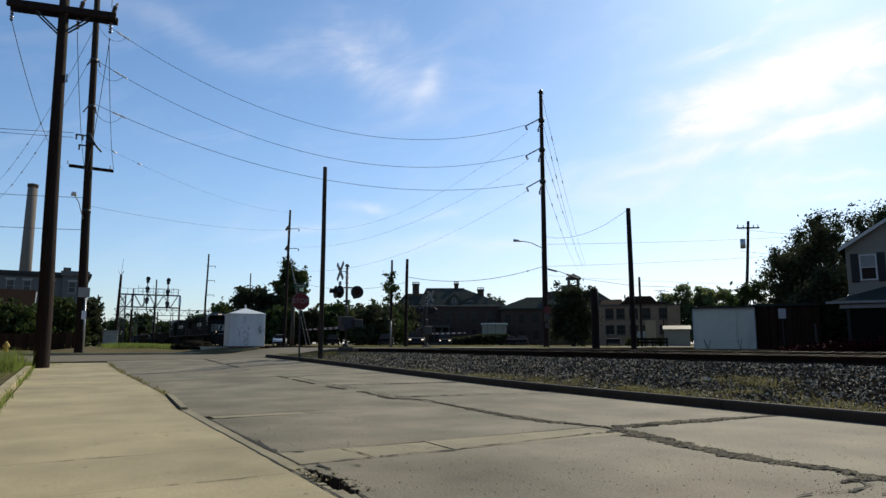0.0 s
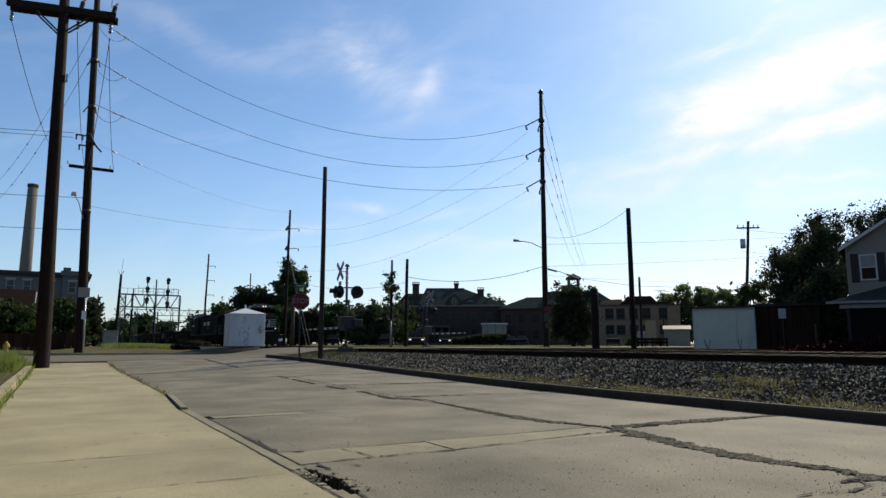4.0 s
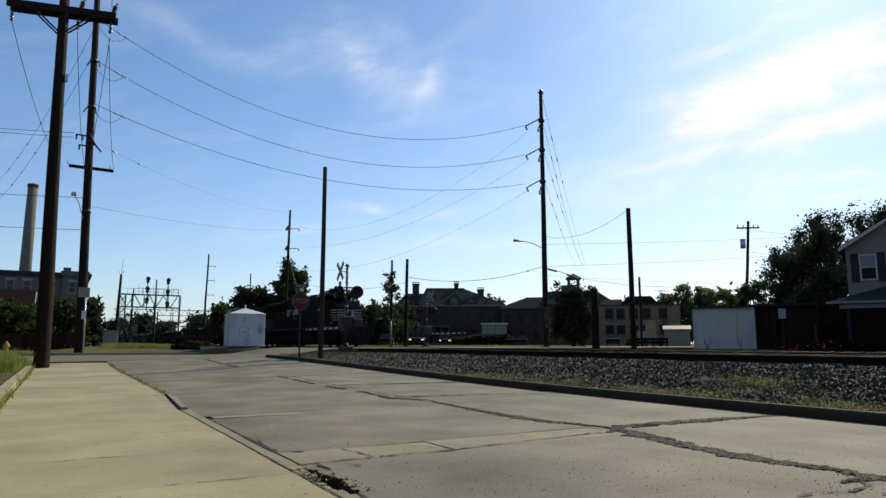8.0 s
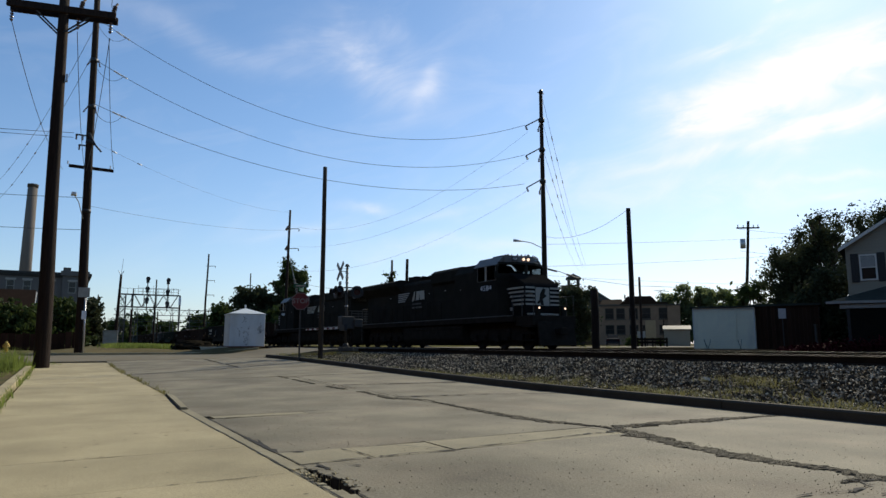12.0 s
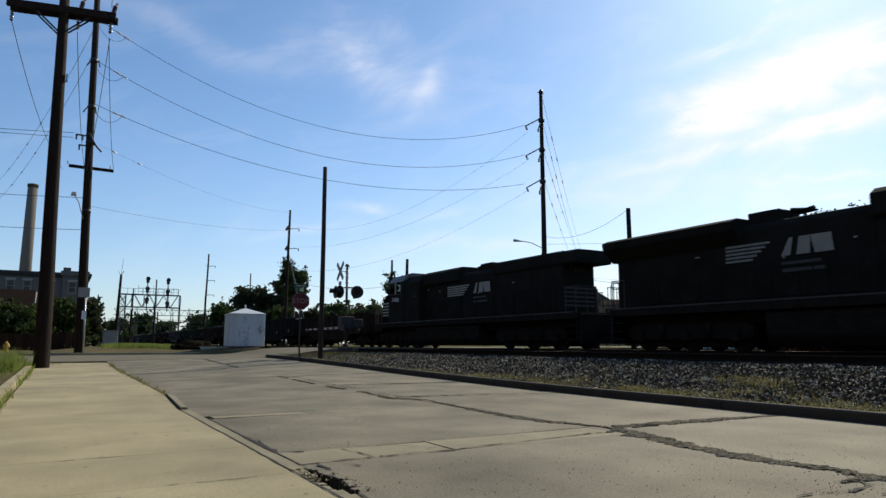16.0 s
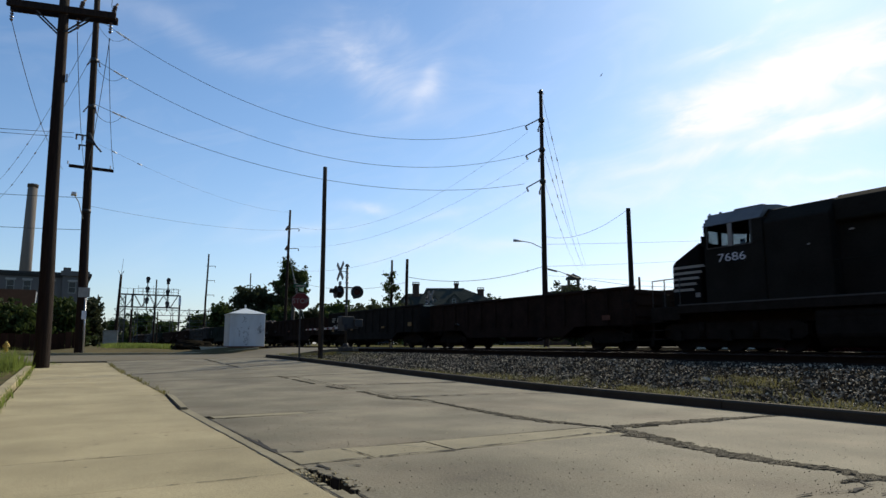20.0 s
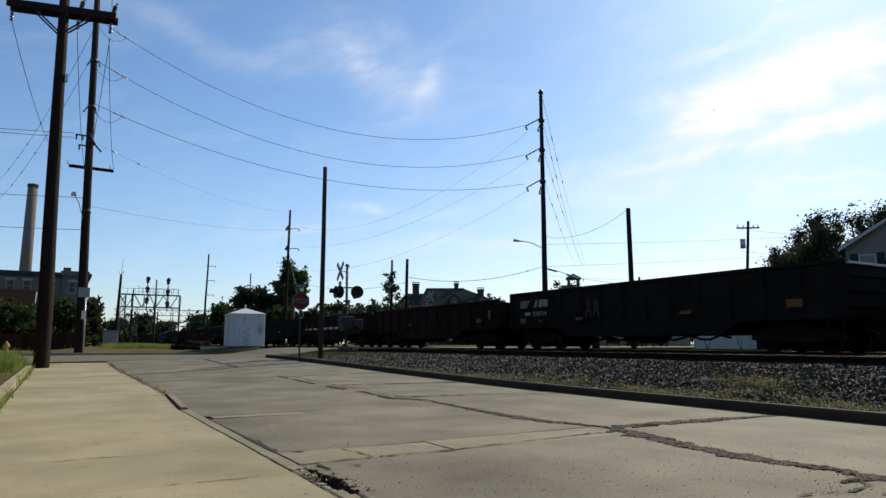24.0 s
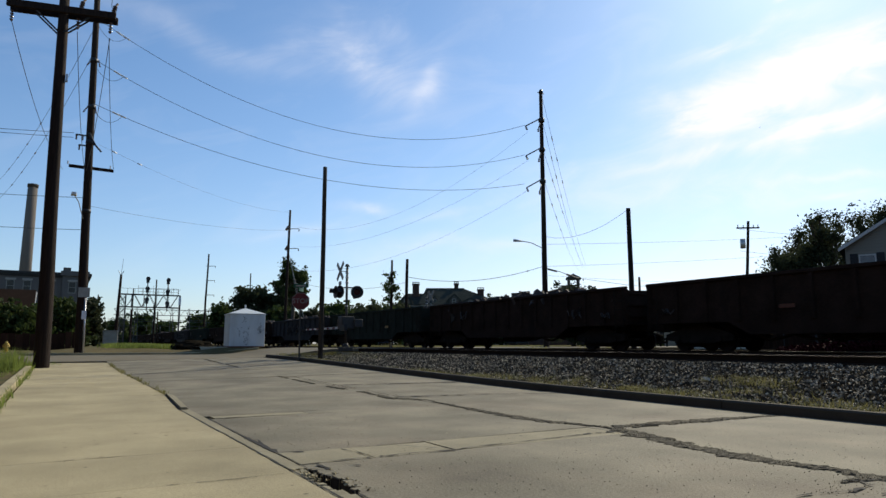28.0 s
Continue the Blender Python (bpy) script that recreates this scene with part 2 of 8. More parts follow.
M = dict(
    concrete=mat("road_concrete", (0.196, 0.174, 0.121), 0.8, spec=0.14, pits=12.0, vary=0.48, scale=0.8, fine=45, bump=0.25, dirt=(0.17, 0.132, 0.09), dirt_amount=0.6, rand=0.07),
    sidewalk=mat("sidewalk_concrete", (0.368, 0.314, 0.190), 0.85, spec=0.14, pits=7.0, vary=0.25, scale=1.1, fine=60, bump=0.2, dirt=(0.31, 0.255, 0.155), dirt_amount=0.5, rand=0.05),
    newconc=mat("patch_concrete", (0.275, 0.243, 0.16), 0.85, spec=0.14, pits=6.0, vary=0.18, scale=2, fine=60, bump=0.2),
    # stained concrete, lowered further to hold the shade of the kerb face
    kerb=mat("kerb_concrete", (0.075, 0.064, 0.048), 0.9, spec=0.1, vary=0.2, scale=2, fine=50, bump=0.3, dirt=(0.05, 0.046, 0.04), dirt_amount=0.7, rand=0.08),
    tar=mat("crack_filler", (0.12, 0.105, 0.074), 0.9, spec=0.1, vary=0.6, scale=14, fine=80, bump=0.8, dirt=(0.05, 0.043, 0.032), dirt_amount=0.7),
    crack=mat("crack_dirt_and_hole_shade", (0.02, 0.018, 0.015), 0.95, vary=0.3, scale=8, fine=60),
    asphalt=mat("street_asphalt", (0.17, 0.147, 0.10), 0.85, spec=0.12, vary=0.2, scale=0.5, fine=40, bump=0.3, dirt=(0.12, 0.11, 0.1), dirt_amount=0.7),
    earth=mat("dry_earth_and_turf", (0.125, 0.102, 0.05), 0.95, spec=0.05, vary=0.4, scale=0.35, fine=6, bump=0.5, dirt=(0.06, 0.085, 0.025), dirt_amount=0.9),
    sand=mat("sandy_dust", (0.30, 0.255, 0.17), 0.95, spec=0.05, vary=0.3, scale=1.5, fine=25, bump=0.4, dirt=(0.17, 0.15, 0.09), dirt_amount=0.8),
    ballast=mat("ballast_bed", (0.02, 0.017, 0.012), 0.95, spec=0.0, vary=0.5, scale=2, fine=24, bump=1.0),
    stone=mat("ballast_stone", (0.077, 0.066, 0.046), 0.72, vary=0.45, scale=6, fine=60, bump=0.3, spec=0.16, island=9.0),
    rail=mat("rail_steel_rusted", (0.028, 0.019, 0.013), 0.9, 0.0, spec=0.05, vary=0.3, scale=4, fine=60),
    railtop=mat("rail_head_polished", (0.10, 0.085, 0.07), 0.6, 0.4, vary=0.1, scale=3, fine=40, bump=0.03),
    tie=mat("tie_timber", (0.014, 0.011, 0.008), 0.95, spec=0.03, vary=0.4, scale=3, fine=40, stretch=(1, 6, 6), rand=0.25),
    pole=mat("pole_timber", (0.026, 0.0155, 0.0108), 0.8, spec=0.15, vary=0.65, scale=5, fine=40, bump=0.8, stretch=(4, 4, 0.25), dirt=(0.02, 0.014, 0.010), dirt_amount=0.8),
    galv=mat("galvanised_steel", (0.42, 0.43, 0.44), 0.45, 0.8, vary=0.15, scale=6, fine=60, bump=0.05),
    oldsteel=mat("weathered_structural_steel", (0.085, 0.083, 0.08), 0.7, 0.2, vary=0.3, scale=3, fine=30, bump=0.1),
    black=mat("black_paint", (0.018, 0.018, 0.019), 0.5, vary=0.3, scale=3, fine=40, bump=0.05),
    wire=mat("cable_sheath", (0.03, 0.03, 0.032), 0.6, vary=0.1, scale=3, fine=20, bump=0),
    porcelain=mat("insulator_glaze", (0.12, 0.07, 0.05), 0.2, vary=0.1, scale=6, fine=40, bump=0),
    silver=mat("white_insulator", (0.7, 0.7, 0.7), 0.3, vary=0.05, scale=6, fine=40, bump=0),
    white=mat("white_paint_weathered", (0.78, 0.74, 0.55), 0.6, vary=0.08, scale=2, fine=40, bump=0.08, dirt=(0.42, 0.4, 0.37), dirt_amount=0.45, stretch=(1, 1, 0.4)),
    shedpaint=mat("pale_shed_paint", (0.62, 0.66, 0.66), 0.6, vary=0.08, scale=2, fine=40, bump=0.08, dirt=(0.45, 0.44, 0.40), dirt_amount=0.5, stretch=(1, 1, 0.4)),
    greypole=mat("weathered_pole_timber", (0.055, 0.044, 0.034), 0.9, spec=0.05, vary=0.4, scale=5, fine=40, bump=0.6, stretch=(4, 4, 0.25), dirt=(0.02, 0.016, 0.012), dirt_amount=0.7),
    red=mat("red_sign_sheeting", (0.12, 0.011, 0.012), 0.45, vary=0.1, scale=3, fine=40, bump=0.02),
    signgreen=mat("green_sign_sheeting", (0.02, 0.10, 0.055), 0.5, vary=0.1, scale=3, fine=40, bump=0.02),
    signwhite=mat("white_sign_sheeting", (0.75, 0.76, 0.78), 0.4, vary=0.06, scale=3, fine=40, bump=0.02),
    hydrant=mat("hydrant_paint", (0.62, 0.44, 0.10), 0.6, vary=0.15, scale=5, fine=50, bump=0.05),
    # near-black for the panels that stand for the porch's shade
    porchshade=mat("porch_shade_dark", (0.012, 0.011, 0.009), 0.9, spec=0.03, vary=0.2, scale=3, fine=60, bump=0),
    yellow=mat("yellow_paint", (0.2, 0.11, 0.018), 0.5, vary=0.15, scale=5, fine=50, bump=0.05),
    leaf=mat("leaf_green", (0.05, 0.072, 0.02), 0.7, vary=0.45, scale=0.6, fine=7, bump=0, spec=0.12, thin=0.35),
    leafdark=mat("leaf_dark", (0.047, 0.056, 0.027), 0.7, vary=0.45, scale=0.6, fine=7, bump=0, spec=0.1, thin=0.35),
    # brighter copy of the leaf green, with the sunlit look in its colour
    leaflight=mat("leaf_sunlit", (0.15, 0.18, 0.075), 0.7, vary=0.4, scale=0.6, fine=7, bump=0, spec=0.12, thin=0.6),
    bark=mat("bark", (0.07, 0.052, 0.038), 0.9, vary=0.4, scale=3, fine=30, bump=0.6, stretch=(3, 3, 0.4)),
    grass=mat("grass_blades", (0.20, 0.25, 0.06), 0.7, vary=0.4, scale=1.2, fine=20, bump=0, spec=0.15, thin=0.45),
    drygrass=mat("dry_grass_blades", (0.225, 0.21, 0.085), 0.7, vary=0.4, scale=1.2, fine=20, bump=0, spec=0.15, thin=0.4),
    brick=mat("dark_brick", (0.052, 0.030, 0.021), 0.85, vary=0.25, scale=2, fine=30, bump=0.3),
    fence=mat("brown_stained_boards", (0.045, 0.022, 0.014), 0.85, spec=0.1, vary=0.4, scale=4, fine=40, bump=0.4, stretch=(3, 3, 0.4), rand=0.3),
    board=mat("tan_board", (0.34, 0.26, 0.15), 0.8, vary=0.12, scale=2, fine=30, bump=0.05),
    tan=mat("tan_brick", (0.22, 0.142, 0.088), 0.85, vary=0.15, scale=1.5, fine=30, bump=0.2),
    slate=mat("slate_roofing", (0.046, 0.050, 0.042), 0.9, spec=0.0, vary=0.3, scale=1.5, fine=14, bump=0.4),
    redroof=mat("red_roofing", (0.03, 0.018, 0.012), 0.9, spec=0.05, vary=0.25, scale=1.5, fine=14, bump=0.4),
    siding=mat("grey_vinyl_siding", (0.29, 0.25, 0.18), 0.65, vary=0.08, scale=1, fine=30, bump=0.05),
    trimw=mat("white_trim", (0.62, 0.59, 0.52), 0.5, vary=0.05, scale=2, fine=30, bump=0.03),
    shutter=mat("dark_shutter", (0.022, 0.022, 0.02), 0.55, vary=0.1, scale=3, fine=30, bump=0.05),
    greybrick=mat("blue_grey_painted_brick", (0.115, 0.108, 0.10), 0.8, vary=0.15, scale=1, fine=20, bump=0.2),
    conc_far=mat("stack_concrete", (0.14, 0.12, 0.10), 0.9, vary=0.12, scale=0.1, fine=2, bump=0.1, stretch=(1, 1, 0.2)),
    glass=mat("window_glass", (0.018, 0.019, 0.019), 0.12, vary=0.1, scale=1, fine=5, bump=0, spec=0.3),
    loco=mat("locomotive_black", (0.024, 0.0225, 0.0185), 0.88, vary=0.35, scale=1.2, fine=18, bump=0.04, spec=0.03, dirt=(0.032, 0.027, 0.021), dirt_amount=0.5),
    # dusty grey, made paler so the roof's sky sheen is in the colour
    roofpaint=mat("dusty_skylit_roof_paint", (0.13, 0.125, 0.115), 0.55, spec=0.5, vary=0.3, scale=2, fine=20, bump=0.05, dirt=(0.08, 0.07, 0.06), dirt_amount=0.6),
    antiglare=mat("matt_black_paint", (0.014, 0.0135, 0.013), 0.95, spec=0.0, vary=0.3, scale=2, fine=20, bump=0.04),
    under=mat("underframe_grime", (0.030, 0.025, 0.020), 0.95, spec=0.0, vary=0.4, scale=3, fine=30, bump=0.2),
    faded=mat("faded_striping", (0.075, 0.07, 0.058), 0.7, vary=0.3, scale=3, fine=30, bump=0.02),
    loco_white=mat("white_striping", (0.36, 0.34, 0.28), 0.5, vary=0.12, scale=3, fine=30, bump=0.02),
    wheel=mat("wheel_steel", (0.018, 0.014, 0.011), 0.75, 0.3, vary=0.3, scale=6, fine=40),
    gond_brown=mat("oxide_brown_paint", (0.036, 0.023, 0.017), 0.92, spec=0.03, vary=0.4, scale=1.4, fine=16, bump=0.15, dirt=(0.022, 0.017, 0.014), dirt_amount=0.8),
    gond_black=mat("gondola_black_paint", (0.026, 0.024, 0.0205), 0.9, spec=0.03, vary=0.35, scale=1.2, fine=16, bump=0.1, dirt=(0.026, 0.020, 0.016), dirt_amount=0.5),
    gond_green=mat("faded_green_paint", (0.027, 0.032, 0.025), 0.9, spec=0.03, vary=0.35, scale=1.2, fine=16, bump=0.1, dirt=(0.02, 0.013, 0.010), dirt_amount=0.6),
    gond_grey=mat("faded_grey_paint", (0.035, 0.033, 0.031), 0.8, spec=0.15, vary=0.35, scale=1.2, fine=16, bump=0.1, dirt=(0.02, 0.013, 0.01), dirt_amount=0.7),
    scrap=mat("scrap_load", (0.06, 0.045, 0.038), 0.8, 0.2, vary=0.5, scale=2, fine=12, bump=0.8),
    lamp_on=mat("lit_headlight", (0.9, 0.85, 0.7), 0.3, vary=0, bump=0, glow=(1.0, 0.66, 0.42, 1.7)),
    lamp_dim=mat("lit_car_lamp", (0.9, 0.85, 0.7), 0.3, vary=0, bump=0, glow=(1.0, 0.8, 0.6, 1.2)),
    lamp_red=mat("red_lens", (0.05, 0.006, 0.006), 0.25, vary=0, bump=0),
    carpaint=mat("dark_car_paint", (0.012, 0.012, 0.012), 0.45, 0.0, spec=0.03, vary=0.1, scale=1, fine=10, bump=0),
    carwhite=mat("white_car_paint", (0.7, 0.7, 0.7), 0.25, vary=0.05, scale=1, fine=10, bump=0),
    carglass=mat("tinted_car_glass", (0.010, 0.011, 0.011), 0.3, vary=0.1, scale=1, fine=5, bump=0, spec=0.03),
    rubber=mat("tyre_rubber", (0.02, 0.02, 0.02), 0.8, vary=0.2, scale=4, fine=30),
    graffiti=mat("graffiti_paint", (0.10, 0.095, 0.085), 0.6, vary=0.2, scale=4, fine=30, bump=0),
    stonetrim=mat("stone_trim", (0.075, 0.066, 0.052), 0.8, vary=0.15, scale=2, fine=30, bump=0.1),
    darkpaint=mat("dull_dark_paint", (0.05, 0.046, 0.04), 0.6, vary=0.2, scale=4, fine=40, bump=0.05),
    # sign white dimmed to carry the shade on boards and trim
    dullwhite=mat("dimmed_white_sheeting", (0.30, 0.29, 0.26), 0.5, vary=0.2, scale=5, fine=40, bump=0.02),
    faded2=mat("dull_sign_lettering", (0.22, 0.18, 0.17), 0.6, vary=0.15, scale=4, fine=40, bump=0.02),
    redleaf=mat("dark_red_leaf", (0.05, 0.008, 0.01), 0.8, vary=0.4, scale=1, fine=9, bump=0, spec=0.02),
    rust=mat("rust", (0.14, 0.055, 0.03), 0.85, vary=0.4, scale=4, fine=30, bump=0.2),
)


# ---------------------------------------------------------------- mesh helpers
def box(bm, x0, x1, y0, y1, z0, z1):
    v = [bm.verts.new(p) for p in ((x0, y0, z0), (x1, y0, z0), (x1, y1, z0), (x0, y1, z0), (x0, y0, z1), (x1, y0, z1), (x1, y1, z1), (x0, y1, z1))]
    for f in ((3, 2, 1, 0), (4, 5, 6, 7), (0, 1, 5, 4), (1, 2, 6, 5), (2, 3, 7, 6), (3, 0, 4, 7)):
        bm.faces.new([v[i] for i in f])
    return v


def rod(bm, p0, p1, r0, r1=None, n=8, caps=True):
    """A tapered round bar from p0 to p1."""
    p0, p1 = Vector(p0), Vector(p1)
    r1 = r0 if r1 is None else r1
    d = (p1 - p0).normalized()
    u = d.orthogonal().normalized()
    w = d.cross(u)
    rings = []
    for p, r in ((p0, r0), (p1, r1)):
        rings.append([bm.verts.new(p + (u * math.cos(2 * math.pi * i / n) + w * math.sin(2 * math.pi * i / n)) * r) for i in range(n)])
    for i in range(n):
        j = (i + 1) % n
        f = bm.faces.new((rings[0][i], rings[0][j], rings[1][j], rings[1][i]))
        f.smooth = n > 6
    if caps:
        bm.faces.new(rings[0][::-1]), bm.faces.new(rings[1])


def strip_tube(bm, pts, r, n=5):
    """A bar bent along points."""
    rings = []
    for i, p in enumerate(pts):
        a, b = Vector(pts[max(i - 1, 0)]), Vector(pts[min(i + 1, len(pts) - 1)])
        d = (b - a).normalized()
        u = Vector((0, 0, 1)).cross(d)
        u = u.normalized() if u.length > 1e-4 else Vector((1, 0, 0))
        w = d.cross(u)
        rings.append([bm.verts.new(Vector(p) + (u * math.cos(2 * math.pi * k / n) + w * math.sin(2 * math.pi * k / n)) * r) for k in range(n)])
    for a, b in zip(rings, rings[1:]):
        for k in range(n):
            bm.faces.new((a[k], a[(k + 1) % n], b[(k + 1) % n], b[k])).smooth = True


def prism(bm, outline, axis, lo, hi):
    """An outline of (a, b) pairs pushed along an axis: 'x' gives (y, z) outlines, 'y' (x, z), 'z' (x, y)."""
    def place(a, b, c):
        return {"x": (c, a, b), "y": (a, c, b), "z": (a, b, c)}[axis]
    lower = [bm.verts.new(place(a, b, lo)) for a, b in outline]
    upper = [bm.verts.new(place(a, b, hi)) for a, b in outline]
    n = len(outline)
    for i in range(n):
        bm.faces.new((lower[i], lower[(i + 1) % n], upper[(i + 1) % n], upper[i]))
    bm.faces.new(lower[::-1]), bm.faces.new(upper)


def mesh_of(name, bm, material, bevel=0.0):
    if bevel:
        bmesh.ops.bevel(bm, geom=list(bm.edges), offset=bevel, segments=1, affect="EDGES", clamp_overlap=True)
    bmesh.ops.recalc_face_normals(bm, faces=bm.faces)
    me = bpy.data.meshes.new(name)
    bm.to_mesh(me)
    bm.free()
    me.materials.append(material)
    return me


def part(name, bm, material, parent=None, label="", bevel=0.0, at=None):
    ob = new(name, mesh_of(name, bm, material, bevel))
    if parent:
        ob.parent = parent
    if at is not None:
        ob.matrix_basis = at
    if label:
        ob["label"] = label
    return ob


def piece(name, fill, material, parent=None, label="", bevel=0.0, at=None):
    """part() for a shape that a function draws into an empty bmesh."""
    bm = bmesh.new()
    fill(bm)
    return part(name, bm, material, parent, label, bevel, at)


def thing(name, label, category, m=None, group="", kind=""):
    ob = new(name)
    ob.empty_display_size = 0.3
    if m is not None:
        ob.matrix_basis = m
    return tagged(ob, label, category, group, kind)


def soup(name, verts, faces, material, parent=None, label="", category="", kind="stuff", smooth=False):
    me = bpy.data.meshes.new(name)
    me.from_pydata(verts, [], faces)
    me.materials.append(material)
    if smooth:
        me.shade_smooth()
    ob = new(name, me)
    ob.parent = parent
    return tagged(ob, label, category, kind=kind)


def letters(name, text, size, material, parent, m, depth=0.004, squeeze=1.0, bold=0.012):
    cu = bpy.data.curves.new(name, "FONT")
    cu.body, cu.size, cu.align_x, cu.align_y, cu.extrude, cu.offset = text, size, "CENTER", "CENTER", depth, size * bold
    tmp = new(name, cu)
    me = bpy.data.meshes.new_from_object(tmp.evaluated_get(bpy.context.evaluated_depsgraph_get()))
    bpy.data.objects.remove(tmp)
    me.materials.clear()
    me.materials.append(material)
    ob = new(name, me)
    ob.parent = parent
    ob.matrix_basis = m @ Matrix.Diagonal((squeeze, 1, 1, 1))
    return ob


def sstep(a, b, t):
    t = min(max((t - a) / (b - a), 0.0), 1.0)
    return t * t * (3 - 2 * t)


def road_z(x, y):
    left = 0.05 * sstep(10, 28, y) + 0.29 * sstep(26, 40, y)
    right = 0.34 * sstep(8, 36, y)
    k = min(max((x - 2) / 7, 0), 1)
    return left + (right - left) * k


def street_z(x, y):
    z = road_z(min(x, 9.3), y)
    return z + (0.765 - z) * sstep(9.0, 13.6, x)


def ground_z(x, y):
    """The natural surface; under paving it lies a hand lower."""
    if 34.3 < y < 45.7 and x < 13:
        return street_z(x, y) - 0.12
    if -0.9 < x < 9.5 and y < 35:
        return road_z(x, y) - 0.45
    if x < 13:
        z = road_z(x, y) + 0.05 * sstep(-1, -4, x)
        z += 0.12 * sstep(45, 52, y) + 0.27 * sstep(45.7, 50.5, y) * sstep(-1.5, 2.5, x) * (1 - sstep(5.5, 9, x))
        return z - 0.25 if y < 35 and x > 9.4 else z + (0.76 - z) * sstep(6, 10, x)
    return 0.2 if 13.0 <= x < 23.5 else 0.72


# ---------------------------------------------------------------- ground, road, railway
def sheet(name, xs, ys, zf, material, label, category="ground", thick=0.0, parent=None, kind="structure"):
    verts = [(x, y, zf(x, y)) for y in ys for x in xs]
    n = len(xs)
    faces = [(j * n + i, j * n + i + 1, (j + 1) * n + i + 1, (j + 1) * n + i) for j in range(len(ys) - 1) for i in range(n - 1)]
    if thick:
        k = len(verts)
        verts += [(x, y, z - thick) for x, y, z in verts]
        edge = [i for i in range(n)] + [j * n + n - 1 for j in range(1, len(ys))] + [(len(ys) - 1) * n + i for i in range(n - 2, -1, -1)] + [j * n for j in range(len(ys) - 2, 0, -1)]
        for a, b in zip(edge, edge[1:] + edge[:1]):
            faces.append((b, a, a + k, b + k))
    return soup(name, verts, faces, material, parent, label, category, kind)


def steps(a, b, d):
    n = max(1, round((b - a) / d))
    return [a + (b - a) * i / n for i in range(n + 1)]


def build_ground():
    xs = [-2500, -900, -300, -120] + steps(-60, -6, 6) + steps(-5, 26, 0.5) + steps(30, 60, 6) + [120, 300, 900, 2500]
    ys = [-600, -100, -30] + steps(-12, 60, 1.0) + steps(64, 120, 8) + [180, 300, 700, 1500, 3500]
    sheet("ground", xs, ys, ground_z, M["earth"], "dry earth and patchy turf reaching to the horizon")


def slab(x0, x1, y0, y1, zf, thick, material, parent, gap=0.008, lift=0.0, tilt=0.006, name="slab"):
    xs, ys = steps(x0 + gap, x1 - gap, 1.3), steps(y0 + gap, y1 - gap, 1.6)
    tx, ty, dz = (random.uniform(-tilt, tilt) / (x1 - x0), random.uniform(-tilt, tilt) / (y1 - y0), random.uniform(-tilt, tilt) * 0.5)
    cx, cy = (x0 + x1) / 2, (y0 + y1) / 2
    ob = sheet(name, xs, ys, lambda x, y: zf(x, y) + lift + dz + (x - cx) * tx + (y - cy) * ty, material, "", "", thick, parent, "")
    return ob


def ragged(name, p0, p1, w0, w1, zf, material, parent, step=0.04, wander=0.05, lift=0.012, seed=0, rough=0.014):
    """A strip of poured or broken stuff along a joint, with uneven edges and a lumpy top."""
    rnd = random.Random(seed)
    p0, p1 = Vector(p0), Vector(p1)
    n = max(3, int((p1 - p0).length / step))
    d = (p1 - p0).normalized()
    side = Vector((-d.y, d.x))
    verts, faces = [], []
    for i in range(n + 1):
        t = i / n
        c = p0.lerp(p1, t) + side * (noise.noise((t * n * 0.09 + seed, 0.3, seed)) * wander * 2)
        w = (w0 + (w1 - w0) * t) * (0.8 + 1.1 * abs(noise.noise((t * n * 0.14, seed + 2.7, 1.1))) + rnd.uniform(-0.28, 0.28))
        if i in (0, n):
            w *= 0.2
        cols = (-1, -0.75, -0.4, -0.1, 0.2, 0.5, 0.8, 1)
        for k in cols:
            q = c + side * (w / 2 * k * (1 + rnd.uniform(-0.12, 0.12))) + d * rnd.uniform(-0.3, 0.3) * step
            verts.append((q.x, q.y, zf(q.x, q.y) + (lift + rnd.uniform(-0.5, 0.5) * rough if abs(k) < 1 else lift - 0.006 - rough * 0.4)))
    for i in range(n):
        for k in range(7):
            a = i * 8 + k
            faces.append((a, a + 1, a + 9, a + 8))
    return soup(name, verts, faces, material, parent, kind="")


